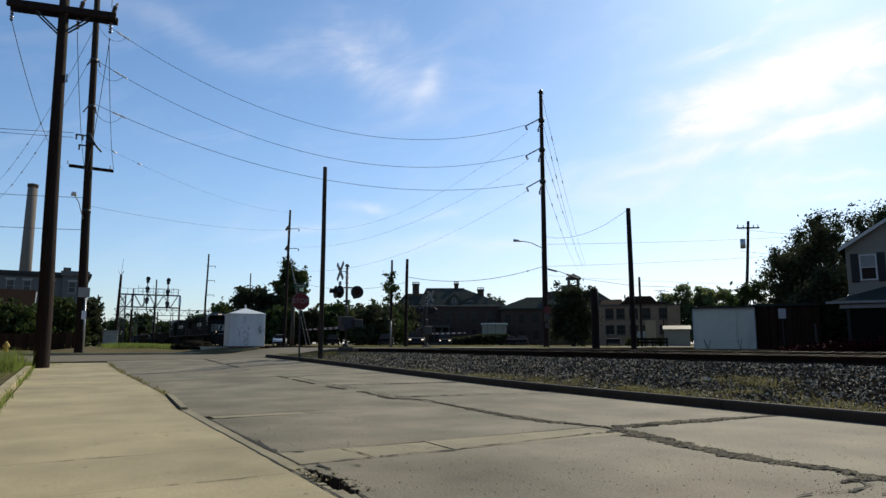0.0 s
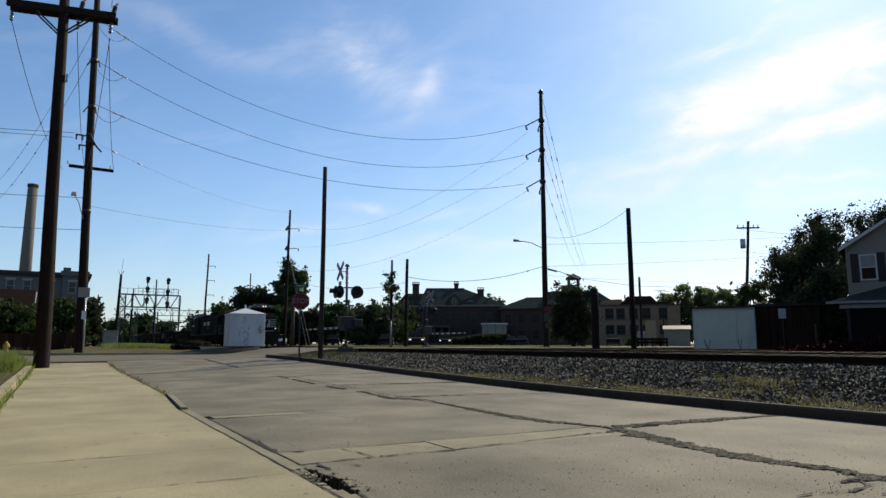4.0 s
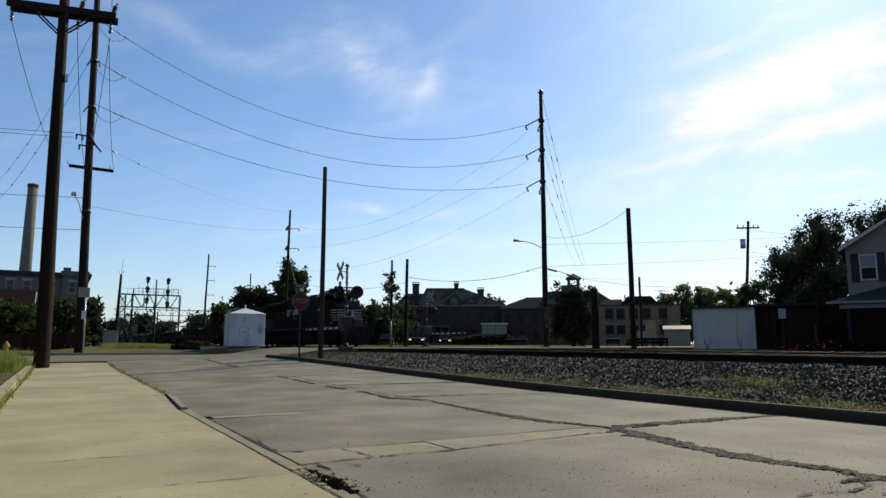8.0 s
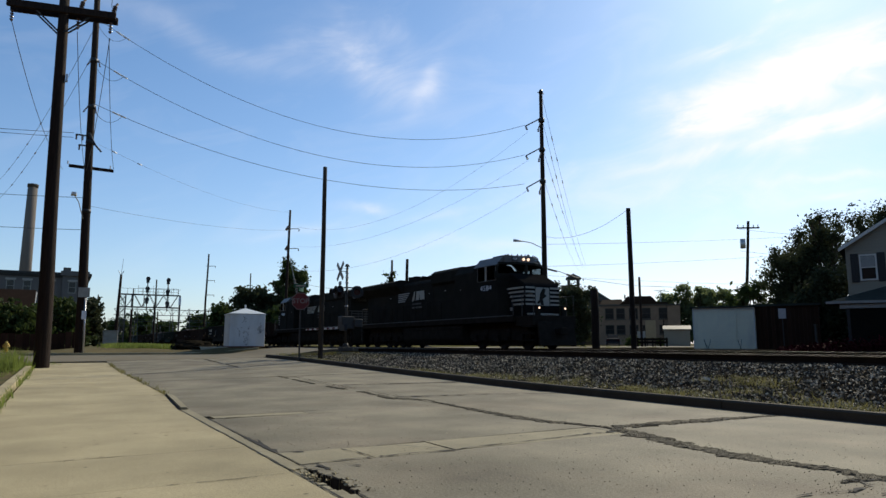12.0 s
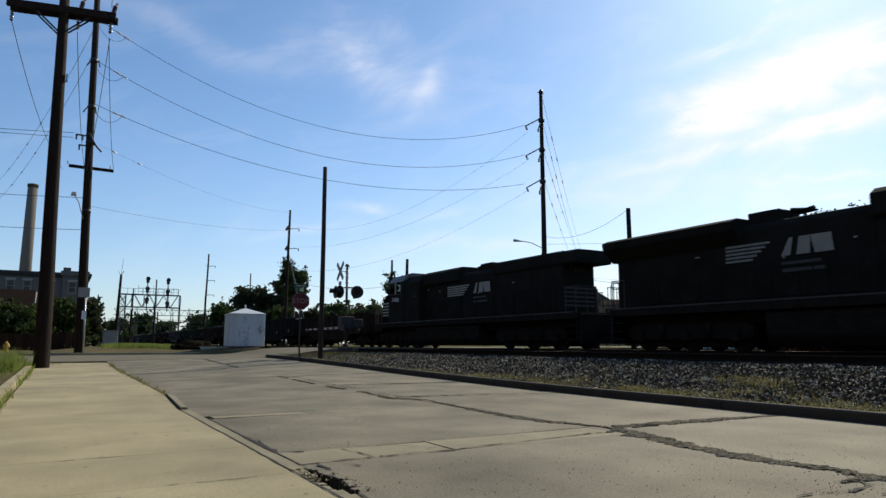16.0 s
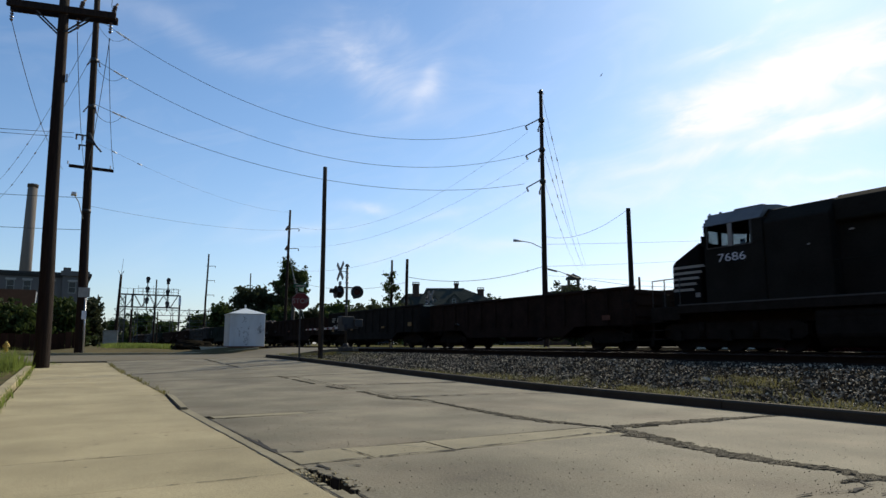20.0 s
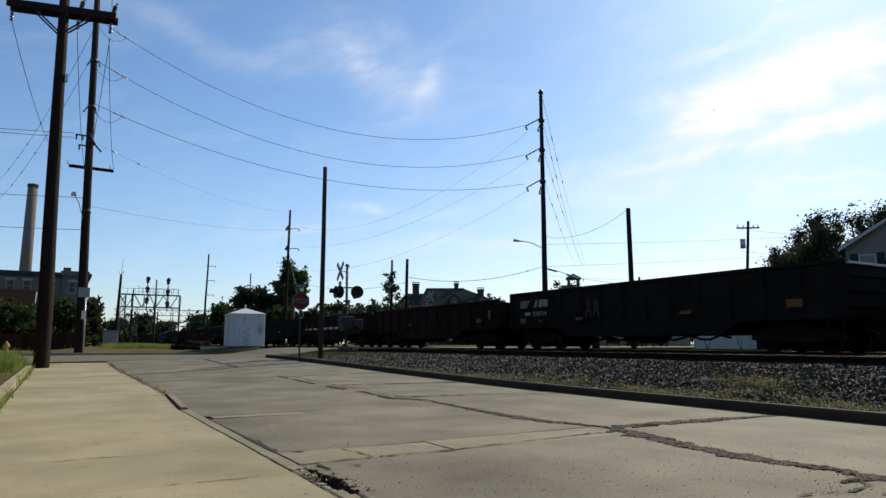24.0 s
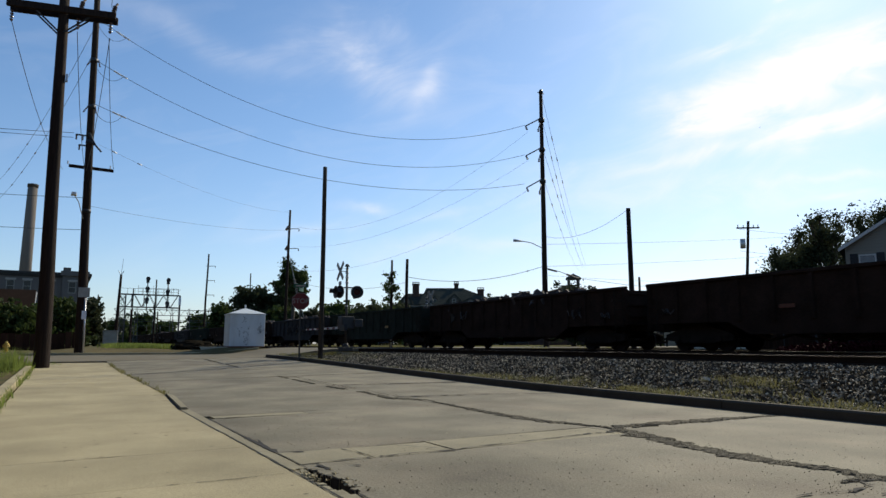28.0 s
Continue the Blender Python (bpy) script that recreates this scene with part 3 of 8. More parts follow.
def jagged(name, p0, p1, w0, w1, zf, material, parent, lift=0.01, seed=0, wander=0.03, whole=False):
    """A crack: a thin broken line that turns in short straight runs, with gaps and a few side twigs."""
    rnd = random.Random(seed)
    p0, p1 = Vector(p0), Vector(p1)
    length = (p1 - p0).length
    d = (p1 - p0).normalized()
    side = Vector((-d.y, d.x))
    verts, faces = [], []

    def run(a, b, wa, wb):
        e = (b - a).normalized()
        q = Vector((-e.y, e.x))
        k = len(verts)
        for p, w in ((a, wa), (b, wb)):
            for sgn in (-1, 1):
                c = p + q * sgn * w / 2
                verts.append((c.x, c.y, zf(c.x, c.y) + lift))
        faces.append((k, k + 1, k + 3, k + 2))
    t, off = 0.0, 0.0
    here, w = p0.copy(), w0 * 0.4
    while t < length:
        t = min(length, t + rnd.uniform(0.03, 0.13))
        off += rnd.gauss(0, 0.3) * wander - off * 0.12
        nxt = p0 + d * t + side * off
        wn = (w0 + (w1 - w0) * t / length) * rnd.choice((0.6, 0.8, 1.0, 1.2) if whole else (0.25, 0.5, 0.8, 1.1, 1.7))
        if whole or rnd.random() > 0.07:
            run(here, nxt + d * 0.004, w, wn)
        if not whole and rnd.random() < 0.05:
            run(nxt, nxt + side * rnd.choice((-1, 1)) * rnd.uniform(0.04, 0.18) + d * rnd.uniform(-0.05, 0.1), wn * 0.5, 0.001)
        here, w = nxt, wn
    return soup(name, verts, faces, material, parent, kind="")


def crumbs(lines, zf, count, material, label, seed):
    """Loose crumbs of filler and grit lying along the wide joints; lines: (start, end, width)."""
    rnd = random.Random(seed)
    base = [Vector(v) for v in ((1, 0, 0), (-1, 0, 0), (0, 1, 0), (0, -1, 0), (0, 0, 1), (0, 0, -0.6))]
    tri = [(0, 2, 4), (2, 1, 4), (1, 3, 4), (3, 0, 4), (2, 0, 5), (1, 2, 5), (3, 1, 5), (0, 3, 5)]
    verts, faces = [], []
    for a, b, w in lines:
        a, b = Vector(a), Vector(b)
        d = (b - a).normalized()
        side = Vector((-d.y, d.x))
        for _ in range(int(count * (b - a).length)):
            p = a.lerp(b, rnd.random()) + side * rnd.gauss(0, w * 0.33)
            s = rnd.uniform(0.002, 0.006)
            m = Euler((rnd.uniform(0, 6), rnd.uniform(0, 6), rnd.uniform(0, 6))).to_matrix() @ Matrix.Diagonal((s * rnd.uniform(0.7, 1.5), s, s * rnd.uniform(0.4, 0.8)))
            o = Vector((p.x, p.y, zf(p.x, p.y) + 0.013 + s * 0.2))
            k = len(verts)
            verts += [tuple(m @ v + o) for v in base]
            faces += [tuple(i + k for i in f) for f in tri]
    soup("joint_crumbs", verts, faces, material, None, label, "rubble")


def build_road():
    road = thing("road", "worn concrete slab roadway with tarred joints and patches", "road", kind="structure")
    joints = [-14, -8.6, -3.4, 1.3, 5.72, 9.75, 15.0, 19.4, 24.0, 28.6, 34.3]
    for y0, y1 in zip(joints, joints[1:]):
        x0 = 1.895 if y0 < 10 else 1.985
        if y0 == 1.3:
            slab(2.06, 5.85, y0, y1, road_z, 0.19, M["concrete"], road, gap=0.0)
            slab(1.895, 2.06, y0, 4.42, road_z, 0.19, M["concrete"], road, gap=0.0)
            slab(1.895, 2.06, 5.5, y1, road_z, 0.19, M["concrete"], road, gap=0.0)
            for k in range(15):
                a = 4.42 + k * 0.072
                w = 0.02 + 0.06 * math.sin((k + 0.5) / 15 * math.pi) + random.uniform(-0.025, 0.02)
                slab(1.9 + w, 2.06, a, a + 0.072, road_z, 0.12, M["concrete"], road, gap=0.0, tilt=0.008)
                # black plate before the cut wall stands for the shade in the hole
                piece("clinging_soil", lambda bm: box(bm, 1.9 + w - 0.01, 1.9 + w, a, a + 0.072, -0.16, -0.006), M["crack"], road)
        elif y0 == 9.75:
            slab(x0, 3.35, y0 + 0.35, y1, road_z, 0.19, M["concrete"], road, gap=0.0, tilt=0.0)
            slab(3.35, 5.85, y0, y1, road_z, 0.19, M["concrete"], road, gap=0.0, tilt=0.0)
        else:
            slab(x0, 5.85, y0 + (0.66 if y0 == 5.72 else 0), y1, road_z, 0.19, M["concrete"], road)
        slab(5.85, 9.28, 11.25 if y0 == 9.75 else 5.95 if y0 == 5.72 else y0, 11.25 if y1 == 9.75 else 5.95 if y1 == 5.72 else y1, road_z, 0.19, M["concrete"], road)
    slab(1.895, 2.62, 5.72, 6.38, road_z, 0.19, M["newconc"], road, gap=0.003, name="patch")
    slab(2.62, 3.5, 5.72, 6.38, road_z, 0.19, M["newconc"], road, gap=0.003, name="patch")
    slab(3.5, 5.85, 5.72, 6.38, road_z, 0.19, M["newconc"], road, gap=0.003, name="patch")
    slab(1.985, 3.35, 9.75, 10.1, road_z, 0.19, M["newconc"], road, gap=0.003, name="patch")
    tar, cr = M["tar"], M["crack"]
    # worn filler in the long joint and its fork: broad near the crossing of the joints, thin and broken further off
    for i, (a, b, w0, w1) in enumerate((
            ((5.70, 1.6), (5.66, 2.9), 0.30, 0.26), ((5.67, 2.8), (5.64, 3.4), 0.22, 0.26), ((5.64, 3.3), (5.61, 4.1), 0.26, 0.36), ((5.61, 4.0), (5.69, 4.9), 0.34, 0.30), ((5.69, 4.8), (5.90, 5.6), 0.32, 0.42), ((5.88, 5.5), (6.10, 6.2), 0.38, 0.16),
            ((6.05, 6.0), (6.30, 6.30), 0.12, 0.16), ((6.2, 6.27), (6.8, 6.20), 0.14, 0.22), ((6.3, 6.08), (6.75, 6.05), 0.05, 0.05), ((6.75, 6.20), (7.3, 6.16), 0.24, 0.36), ((7.25, 6.16), (8.0, 6.09), 0.36, 0.34), ((7.95, 6.1), (8.6, 6.03), 0.30, 0.20), ((8.6, 6.02), (9.24, 5.95), 0.16, 0.08),
            ((6.06, 6.2), (5.87, 6.85), 0.10, 0.14), ((5.88, 6.75), (5.73, 7.55), 0.24, 0.32), ((5.73, 7.5), (5.78, 8.75), 0.30, 0.24), ((5.78, 8.7), (5.87, 9.75), 0.20, 0.12), ((5.87, 9.7), (5.95, 10.7), 0.10, 0.06),
            ((5.98, 10.8), (5.60, 11.55), 0.20, 0.34), ((5.60, 11.5), (5.66, 12.3), 0.24, 0.12), ((5.66, 12.3), (5.70, 13.3), 0.10, 0.20),
            ((5.64, 14.0), (5.64, 15.1), 0.20, 0.14), ((5.62, 16.0), (5.70, 17.9), 0.07, 0.12), ((5.72, 18.4), (5.72, 19.6), 0.10, 0.06), ((5.97, 25.7), (6.09, 28.3), 0.07, 0.10), ((6.1, 29.0), (6.2, 33.5), 0.07, 0.13),
            ((5.2, 2.90), (5.55, 2.86), 0.06, 0.12), ((5.15, 2.46), (5.45, 2.62), 0.08, 0.06))):
        ragged("joint_filler", a, b, w0 * 0.8, w1 * 0.8, road_z, tar, road, lift=0.010, seed=i + 3, wander=0.035, rough=0.012, step=0.024)
    for i, (a, b, w0, w1) in enumerate((
            ((1.9, 5.68), (2.5, 5.70), 0.02, 0.03), ((2.5, 5.72), (3.15, 5.70), 0.035, 0.05), ((3.15, 5.72), (4.25, 5.83), 0.03, 0.022), ((4.25, 5.83), (5.9, 5.93), 0.022, 0.04),
            ((1.92, 6.42), (2.15, 6.37), 0.05, 0.03), ((1.93, 7.4), (1.92, 6.45), 0.012, 0.05), ((2.5, 6.36), (5.6, 6.40), 0.010, 0.008),
            ((2.62, 5.74), (2.50, 6.34), 0.018, 0.012), ((3.5, 5.74), (3.05, 6.36), 0.014, 0.012),
            ((5.78, 11.7), (7.0, 11.5), 0.14, 0.10), ((7.0, 11.5), (9.22, 10.8), 0.10, 0.08), ((6.0, 15.3), (7.2, 15.05), 0.10, 0.12), ((7.2, 15.05), (9.2, 14.65), 0.12, 0.10),
            ((2.0, 9.74), (2.8, 9.72), 0.03, 0.012), ((3.3, 10.12), (3.6, 10.05), 0.05, 0.03), ((2.0, 10.12), (3.3, 10.12), 0.008, 0.006),
            ((5.72, 19.2), (5.2, 19.3), 0.04, 0.02), ((4.9, 24.3), (2.2, 24.0), 0.04, 0.03), ((5.97, 25.7), (5.0, 24.3), 0.06, 0.05), ((5.84, 33.2), (3.6, 34.1), 0.10, 0.05), ((2.2, 28.6), (9.0, 28.6), 0.04, 0.03),
            ((4.48, 2.82), (4.98, 2.70), 0.025, 0.05), ((4.98, 2.70), (5.35, 2.76), 0.05, 0.03), ((5.3, 2.76), (5.55, 3.05), 0.03, 0.015), ((5.05, 2.55), (5.4, 2.5), 0.03, 0.02), ((5.2, 2.95), (5.5, 2.85), 0.02, 0.02),
            ((2.02, 5.62), (2.06, 5.35), 0.03, 0.02), ((2.2, 5.60), (2.33, 5.38), 0.015, 0.02))):
        jagged("crack", a, b, w0, w1, road_z, cr, road, 0.009, i + 31, 0.04)
    crumbs((((5.82, 5.95), (5.55, 3.0), 0.3), ((5.6, 3.0), (5.6, 0.5), 0.24), ((5.9, 6.1), (9.2, 5.95), 0.16), ((5.75, 6.6), (5.8, 10.4), 0.24), ((5.75, 10.8), (5.95, 13.6), 0.26), ((5.9, 14.0), (6.0, 19.0), 0.14), ((4.6, 2.75), (5.5, 2.85), 0.26), ((5.0, 2.45), (5.5, 2.6), 0.26)), road_z, 110, M["tar"], "crumbled filler and grit lying along the road joints", 17)
    # dark open joints on both sides of the gutter
    for i, (a, b, w, up) in enumerate((((1.89, 9.7), (1.89, 7.6), 0.03, 0.013), ((1.89, 7.6), (1.89, 6.4), 0.06, 0.013), ((1.89, 6.4), (1.89, 5.5), 0.018, 0.013), ((1.89, 4.4), (1.89, 1.0), 0.024, 0.013), ((1.97, 33.0), (1.965, 14.4), 0.03, 0.020), ((1.733, 11.4), (1.731, 1.0), 0.022, 0.0185), ((1.95, 14.2), (1.745, 11.4), 0.035, 0.022))):
        jagged("open_joint", a, b, w, w * 0.8, road_z, M["crack"], road, up, 80 + i, 0.006, True)

    kerb = thing("kerb", "raised stained concrete kerb between road and railway ballast, darkened for its shaded face", "kerb", kind="structure")
    ys = steps(-14, 34.0, 3.0)
    for y0, y1 in zip(ys, ys[1:]):
        n = 3
        bm = bmesh.new()
        prof = ((9.28, -0.2), (9.30, 0.125), (9.33, 0.15), (9.46, 0.15), (9.47, -0.2))
        rings = []
        for i in range(n + 1):
            y = y0 + 0.006 + (y1 - y0 - 0.012) * i / n
            rings.append([bm.verts.new((x, y, z + road_z(9.3, y))) for x, z in prof])
        for a, b in zip(rings, rings[1:]):
            for k in range(len(prof) - 1):
                bm.faces.new((a[k], a[k + 1], b[k + 1], b[k]))
        bm.faces.new(rings[0]), bm.faces.new(rings[-1][::-1])
        part("kerbstone", bm, M["kerb"], kerb)
    walkway = thing("pavement", "sun-bleached tan concrete pavement in square slabs", "pavement", kind="structure")
    top = lambda x, y: road_z(x, y) + 0.014
    ys = [5.35 + 1.53 * i for i in range(-11, 19)]
    for y0, y1 in zip(ys, ys[1:]):
        slab(-0.72, 1.94 if y0 > 14 else 1.725, y0, y1, top, 0.16, M["sidewalk"], walkway, gap=0.0012, tilt=0.002)
    for y0, y1, xa, xb in ((11.48, 12.99, 1.74, 1.83), (13.01, 14.52, 1.83, 1.93)):
        bm = bmesh.new()
        prism(bm, [(1.723, y0), (xa, y0), (xb, y1), (1.723, y1)], "z", top(1.8, y0) - 0.16, top(1.8, y0))
        part("slab", bm, M["sidewalk"], walkway)
    sheet("joint_bed", [-0.72, 0.5, 1.72], steps(-11.8, 33.0, 1.5), lambda x, y: top(x, y) - 0.005, M["sidewalk"], "", "", 0.0, walkway, "")
    for i, (a, b, w) in enumerate((((0.05, 6.88), (0.6, 6.87), 0.010), ((0.7, 5.34), (1.7, 5.33), 0.008), ((0.9, 8.41), (1.2, 8.41), 0.008), ((-0.1, 13.0), (1.0, 13.0), 0.010))):
        jagged("crack", a, b, w, w, top, cr, walkway, 0.004, 130 + i, 0.02)
    gut = thing("gutter_edge", "low concrete gutter edging beside the pavement", "kerb", kind="structure")
    ys = steps(-12, 11.2, 2.3)
    for y0, y1 in zip(ys, ys[1:]):
        if y0 < 4.5 < y1 or y0 < 5.3 < y1:
            continue
        slab(1.738, 1.882, y0, y1, lambda x, y: road_z(x, y) + 0.008, 0.18, M["newconc"], gut, gap=0.006, tilt=0.003, name="edging")
    lo, hi = max(y for y in ys if y < 4.5), min(y for y in ys if y > 5.3)
    # here the edging has broken away and left a hole against the roadway
    for k in range(13):
        a = 4.42 + k * 0.083
        x1 = 1.882 - 0.075 * math.sin((k + 0.6) / 13 * math.pi) ** 0.6 + random.uniform(-0.02, 0.015)
        slab(1.738, max(x1, 1.75), a, a + 0.083, lambda x, y: road_z(x, y) + 0.004, 0.1, M["newconc"], gut, gap=0.0, tilt=0.012, name="edging")
    slab(1.738, 1.882, lo, 4.42, lambda x, y: road_z(x, y) + 0.008, 0.18, M["newconc"], gut, gap=0.003, tilt=0.003, name="edging")
    slab(1.738, 1.882, 5.5, hi, lambda x, y: road_z(x, y) + 0.008, 0.18, M["newconc"], gut, gap=0.003, tilt=0.003, name="edging")
    # black floor puts the darkness of the hole into colour
    piece("wet_soil", lambda bm: box(bm, 1.75, 2.06, 4.3, 5.6, -0.22, -0.15), M["crack"], gut, "black floor that stands for the shade inside the hole")
    bm = bmesh.new()
    prism(bm, [(1.745, 11.2), (1.85, 11.2), (2.02, 13.7), (1.985, 14.6), (1.955, 14.3)], "z", -0.12, road_z(1.9, 12) + 0.05)
    part("edging", bm, M["newconc"], gut, "displaced pale edging stone set askew", bevel=0.008)
    sheet("gutter_soil", [1.944, 1.965, 1.984], steps(14.5, 33.2, 0.5), lambda x, y: road_z(x, y) + 0.004 + 0.012 * noise.noise((x * 9, y * 3, 1)), M["earth"], "", "", 0.1, gut, "")
    edge = thing("garden_edging", "raised concrete edging with weeds beside the pavement", "edging", kind="structure")
    ys = steps(-6, 29.0, 2.5)
    for y0, y1 in zip(ys, ys[1:]):
        slab(-0.99, -0.78, y0, y1, lambda x, y: road_z(x, y) + 0.14, 0.3, M["sidewalk"], edge, gap=0.006, tilt=0.01, name="edging")

    xs = [-120, -60, -30] + steps(-12, 16, 1.0) + steps(18, 40, 2) + [60, 90, 140]
    sheet("side_street", xs, steps(34.3, 45.6, 0.9), street_z, M["asphalt"], "grey worn asphalt side street crossing the railway", "road", 0.15)
    sheet("dust", steps(8.3, 13.2, 0.35), steps(45.8, 49.6, 0.3), lambda x, y: (street_z(x, 45.6) + 0.12) * (1 - sstep(45.8, 47.0, y)) + (0.815 - 0.1 * sstep(8, 5.5, x)) * sstep(45.8, 47.0, y) + 0.02 * noise.noise((x * 1.5, y * 1.5, 4)), M["sand"], "pale sandy dust round the shed", "ground")
    far = thing("far_kerb", "weathered concrete kerb on the far side of the street", "kerb", kind="structure")
    for x0 in range(-30, 12, 3):
        bm = bmesh.new()
        for v in box(bm, x0, x0 + 2.98, 45.6, 45.78, -0.1, 0.14):
            v.co.z += street_z(v.co.x, 45.6)
        part("kerbstone", bm, M["sidewalk"], far, bevel=0.02)
    slab_top = lambda x, y: street_z(x, 45.6) + 0.1
    sheet("far_pavement", steps(-30, 8.4, 1.2), [45.8, 46.6, 47.4], slab_top, M["sidewalk"], "dusty concrete pavement across the street", "pavement", 0.1)


def rail_profile():
    return [(-0.075, -0.18), (0.075, -0.18), (0.07, -0.165), (0.012, -0.14), (0.012, -0.045), (0.036, -0.035), (0.036, -0.004), (-0.036, -0.004), (-0.036, -0.035), (-0.012, -0.045), (-0.012, -0.14), (-0.07, -0.165)]


def build_track():
    for name, cx, label in (("main_track", TRACK_X, "railway track with worn steel rails on timber ties"), ("near_track", NEAR_X, "nearer railway track with rusty steel rails on timber ties")):
        tr = thing(name, label, "track", kind="structure")
        for sx in (-0.7525, 0.7525):
            piece("rail", lambda bm: prism(bm, [(a + cx + sx, b + RAIL_Z) for a, b in rail_profile()], "y", -60, 420), M["rail"], tr)
            piece("rail_head", lambda bm: box(bm, cx + sx - 0.034, cx + sx + 0.034, -60, 420, RAIL_Z - 0.004, RAIL_Z), M["railtop"], tr, "polished running surface")
        bm = bmesh.new()
        box(bm, -1.3, 1.3, -0.11, 0.11, -0.16, 0.0)
        me = mesh_of("tie", bm, M["tie"], 0.012)
        for i in range(150):
            y = -8 + i * 0.55
            if 34.0 < y < 46.0:
                continue
            t = new("tie", me)
            t.parent = tr
            t.matrix_basis = pose(cx + random.uniform(-0.04, 0.04), y, RAIL_Z - 0.185, 0, 0, random.uniform(-1, 1))
    # ballast: a shouldered bed under both tracks
    prof = [(9.47, 0.09), (10.5, 0.16), (11.8, 0.32), (13.2, 0.52), (13.75, 0.565), (17.0, 0.565), (18.0, 0.48), (19.0, 0.57), (22.4, 0.57), (23.6, 0.45), (24.6, 0.42)]

    def bed(x, y):
        for (a, za), (b, zb) in zip(prof, prof[1:]):
            if x <= b:
                z = za + (zb - za) * (x - a) / (b - a)
                break
        rise = road_z(9.3, min(y, 40))
        return z + rise * (1 - sstep(9.5, 13.2, x)) * 0.9 + 0.03 * noise.noise((x * 0.9, y * 0.9, 3))
    xs = [9.475] + steps(9.8, 24.6, 0.37)
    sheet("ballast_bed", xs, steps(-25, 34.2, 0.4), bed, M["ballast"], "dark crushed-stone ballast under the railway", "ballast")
    sheet("ballast_beyond", steps(12.5, 24.6, 0.8), steps(46, 90, 1.0) + steps(100, 420, 20), lambda x, y: max(bed(x, 30), 0.5) if x > 13 else 0.5, M["ballast"], "dark crushed-stone ballast under the railway", "ballast")
    # shade of house and trees on this ground, put in as a dark sheet
    sheet("gravel_strip", steps(24.4, 58.4, 1.0), steps(-25, 33.9, 1.5), lambda x, y: 0.735 + 0.02 * noise.noise((x, y, 2)), M["ballast"], "dark sheet laid for the shade on the ground beyond the railway", "gravel")
    # loose stones
    base = [Vector(v) for v in ((1, 0, 0), (-1, 0, 0), (0, 1, 0), (0, -1, 0), (0, 0, 1), (0, 0, -0.6))]
    tri = [(0, 2, 4), (2, 1, 4), (1, 3, 4), (3, 0, 4), (2, 0, 5), (1, 2, 5), (3, 1, 5), (0, 3, 5)]
    rnd = random.Random(5)
    verts, faces = [], []
    for _ in range(46000):
        x, y = 9.55 + 4.95 * rnd.random(), -2 + 34 * rnd.random() ** 1.5
        s = rnd.uniform(0.016, 0.044)
        m = Euler((rnd.uniform(0, 6), rnd.uniform(0, 6), rnd.uniform(0, 6))).to_matrix() @ Matrix.Diagonal((s * rnd.uniform(0.7, 1.3), s * rnd.uniform(0.6, 1.1), s * rnd.uniform(0.5, 0.9)))
        o = Vector((x, y, bed(x, y) + s * 0.25))
        k = len(verts)
        verts += [tuple(m @ v + o) for v in base]
        faces += [tuple(i + k for i in f) for f in tri]
    soup("ballast_stones", verts, faces, M["stone"], None, "loose grey crushed stones of the track ballast", "ballast")
    return bed


def blades(name, spots, material, label, height=(0.08, 0.22), lean=0.5, width=0.012, seed=1):
    """Grass: spots are (x, y, z, count, spread)."""
    rnd = random.Random(seed)
    verts, faces = [], []
    for x, y, z, count, spread in spots:
        for _ in range(count):
            px, py = x + rnd.gauss(0, spread), y + rnd.gauss(0, spread)
            h, a = rnd.uniform(*height), rnd.uniform(0, 6.28)
            lx, ly = rnd.gauss(0, lean) * h, rnd.gauss(0, lean) * h
            wx, wy = math.cos(a) * width, math.sin(a) * width
            k = len(verts)
            verts += [(px - wx, py - wy, z - 0.02), (px + wx, py + wy, z - 0.02), (px + wx * 0.7 + lx * 0.4, py + wy * 0.7 + ly * 0.4, z + h * 0.6), (px - wx * 0.7 + lx * 0.4, py - wy * 0.7 + ly * 0.4, z + h * 0.6), (px + lx, py + ly, z + h)]
            faces += [(k, k + 1, k + 2, k + 3), (k + 3, k + 2, k + 4)]
    return soup(name, verts, faces, material, None, label, "grass")


build_ground()
build_road()
bed_z = build_track()


# ---------------------------------------------------------------- train
def gone(t):
    """Metres that the train has gone since 17 s."""
    u = (t - 17) / 10
    return 63.2746 * u - 0.1316 * u * u - 0.3056 * u ** 3


def wheel_mesh(radius):
    bm = bmesh.new()
    for s in (-1, 1):
        x = s * 0.75
        rod(bm, (x - s * 0.07, 0, 0), (x + s * 0.02, 0, 0), radius + 0.025, radius + 0.02, 28)
        rod(bm, (x + s * 0.02, 0, 0), (x + s * 0.075, 0, 0), radius, radius - 0.01, 28)
        rod(bm, (x + s * 0.075, 0, 0), (x + s * 0.13, 0, 0), 0.15, 0.13, 14)
        for k in range(4):
            a = k * math.pi / 2
            c = Vector((x + s * 0.077, math.cos(a) * radius * 0.55, math.sin(a) * radius * 0.55))
            rod(bm, c, c + Vector((s * 0.012, 0, 0)), 0.05, 0.05, 8)
    rod(bm, (-0.75, 0, 0), (0.75, 0, 0), 0.09, 0.09, 12)
    return mesh_of("wheelset", bm, M["wheel"])


WHEELSETS = []


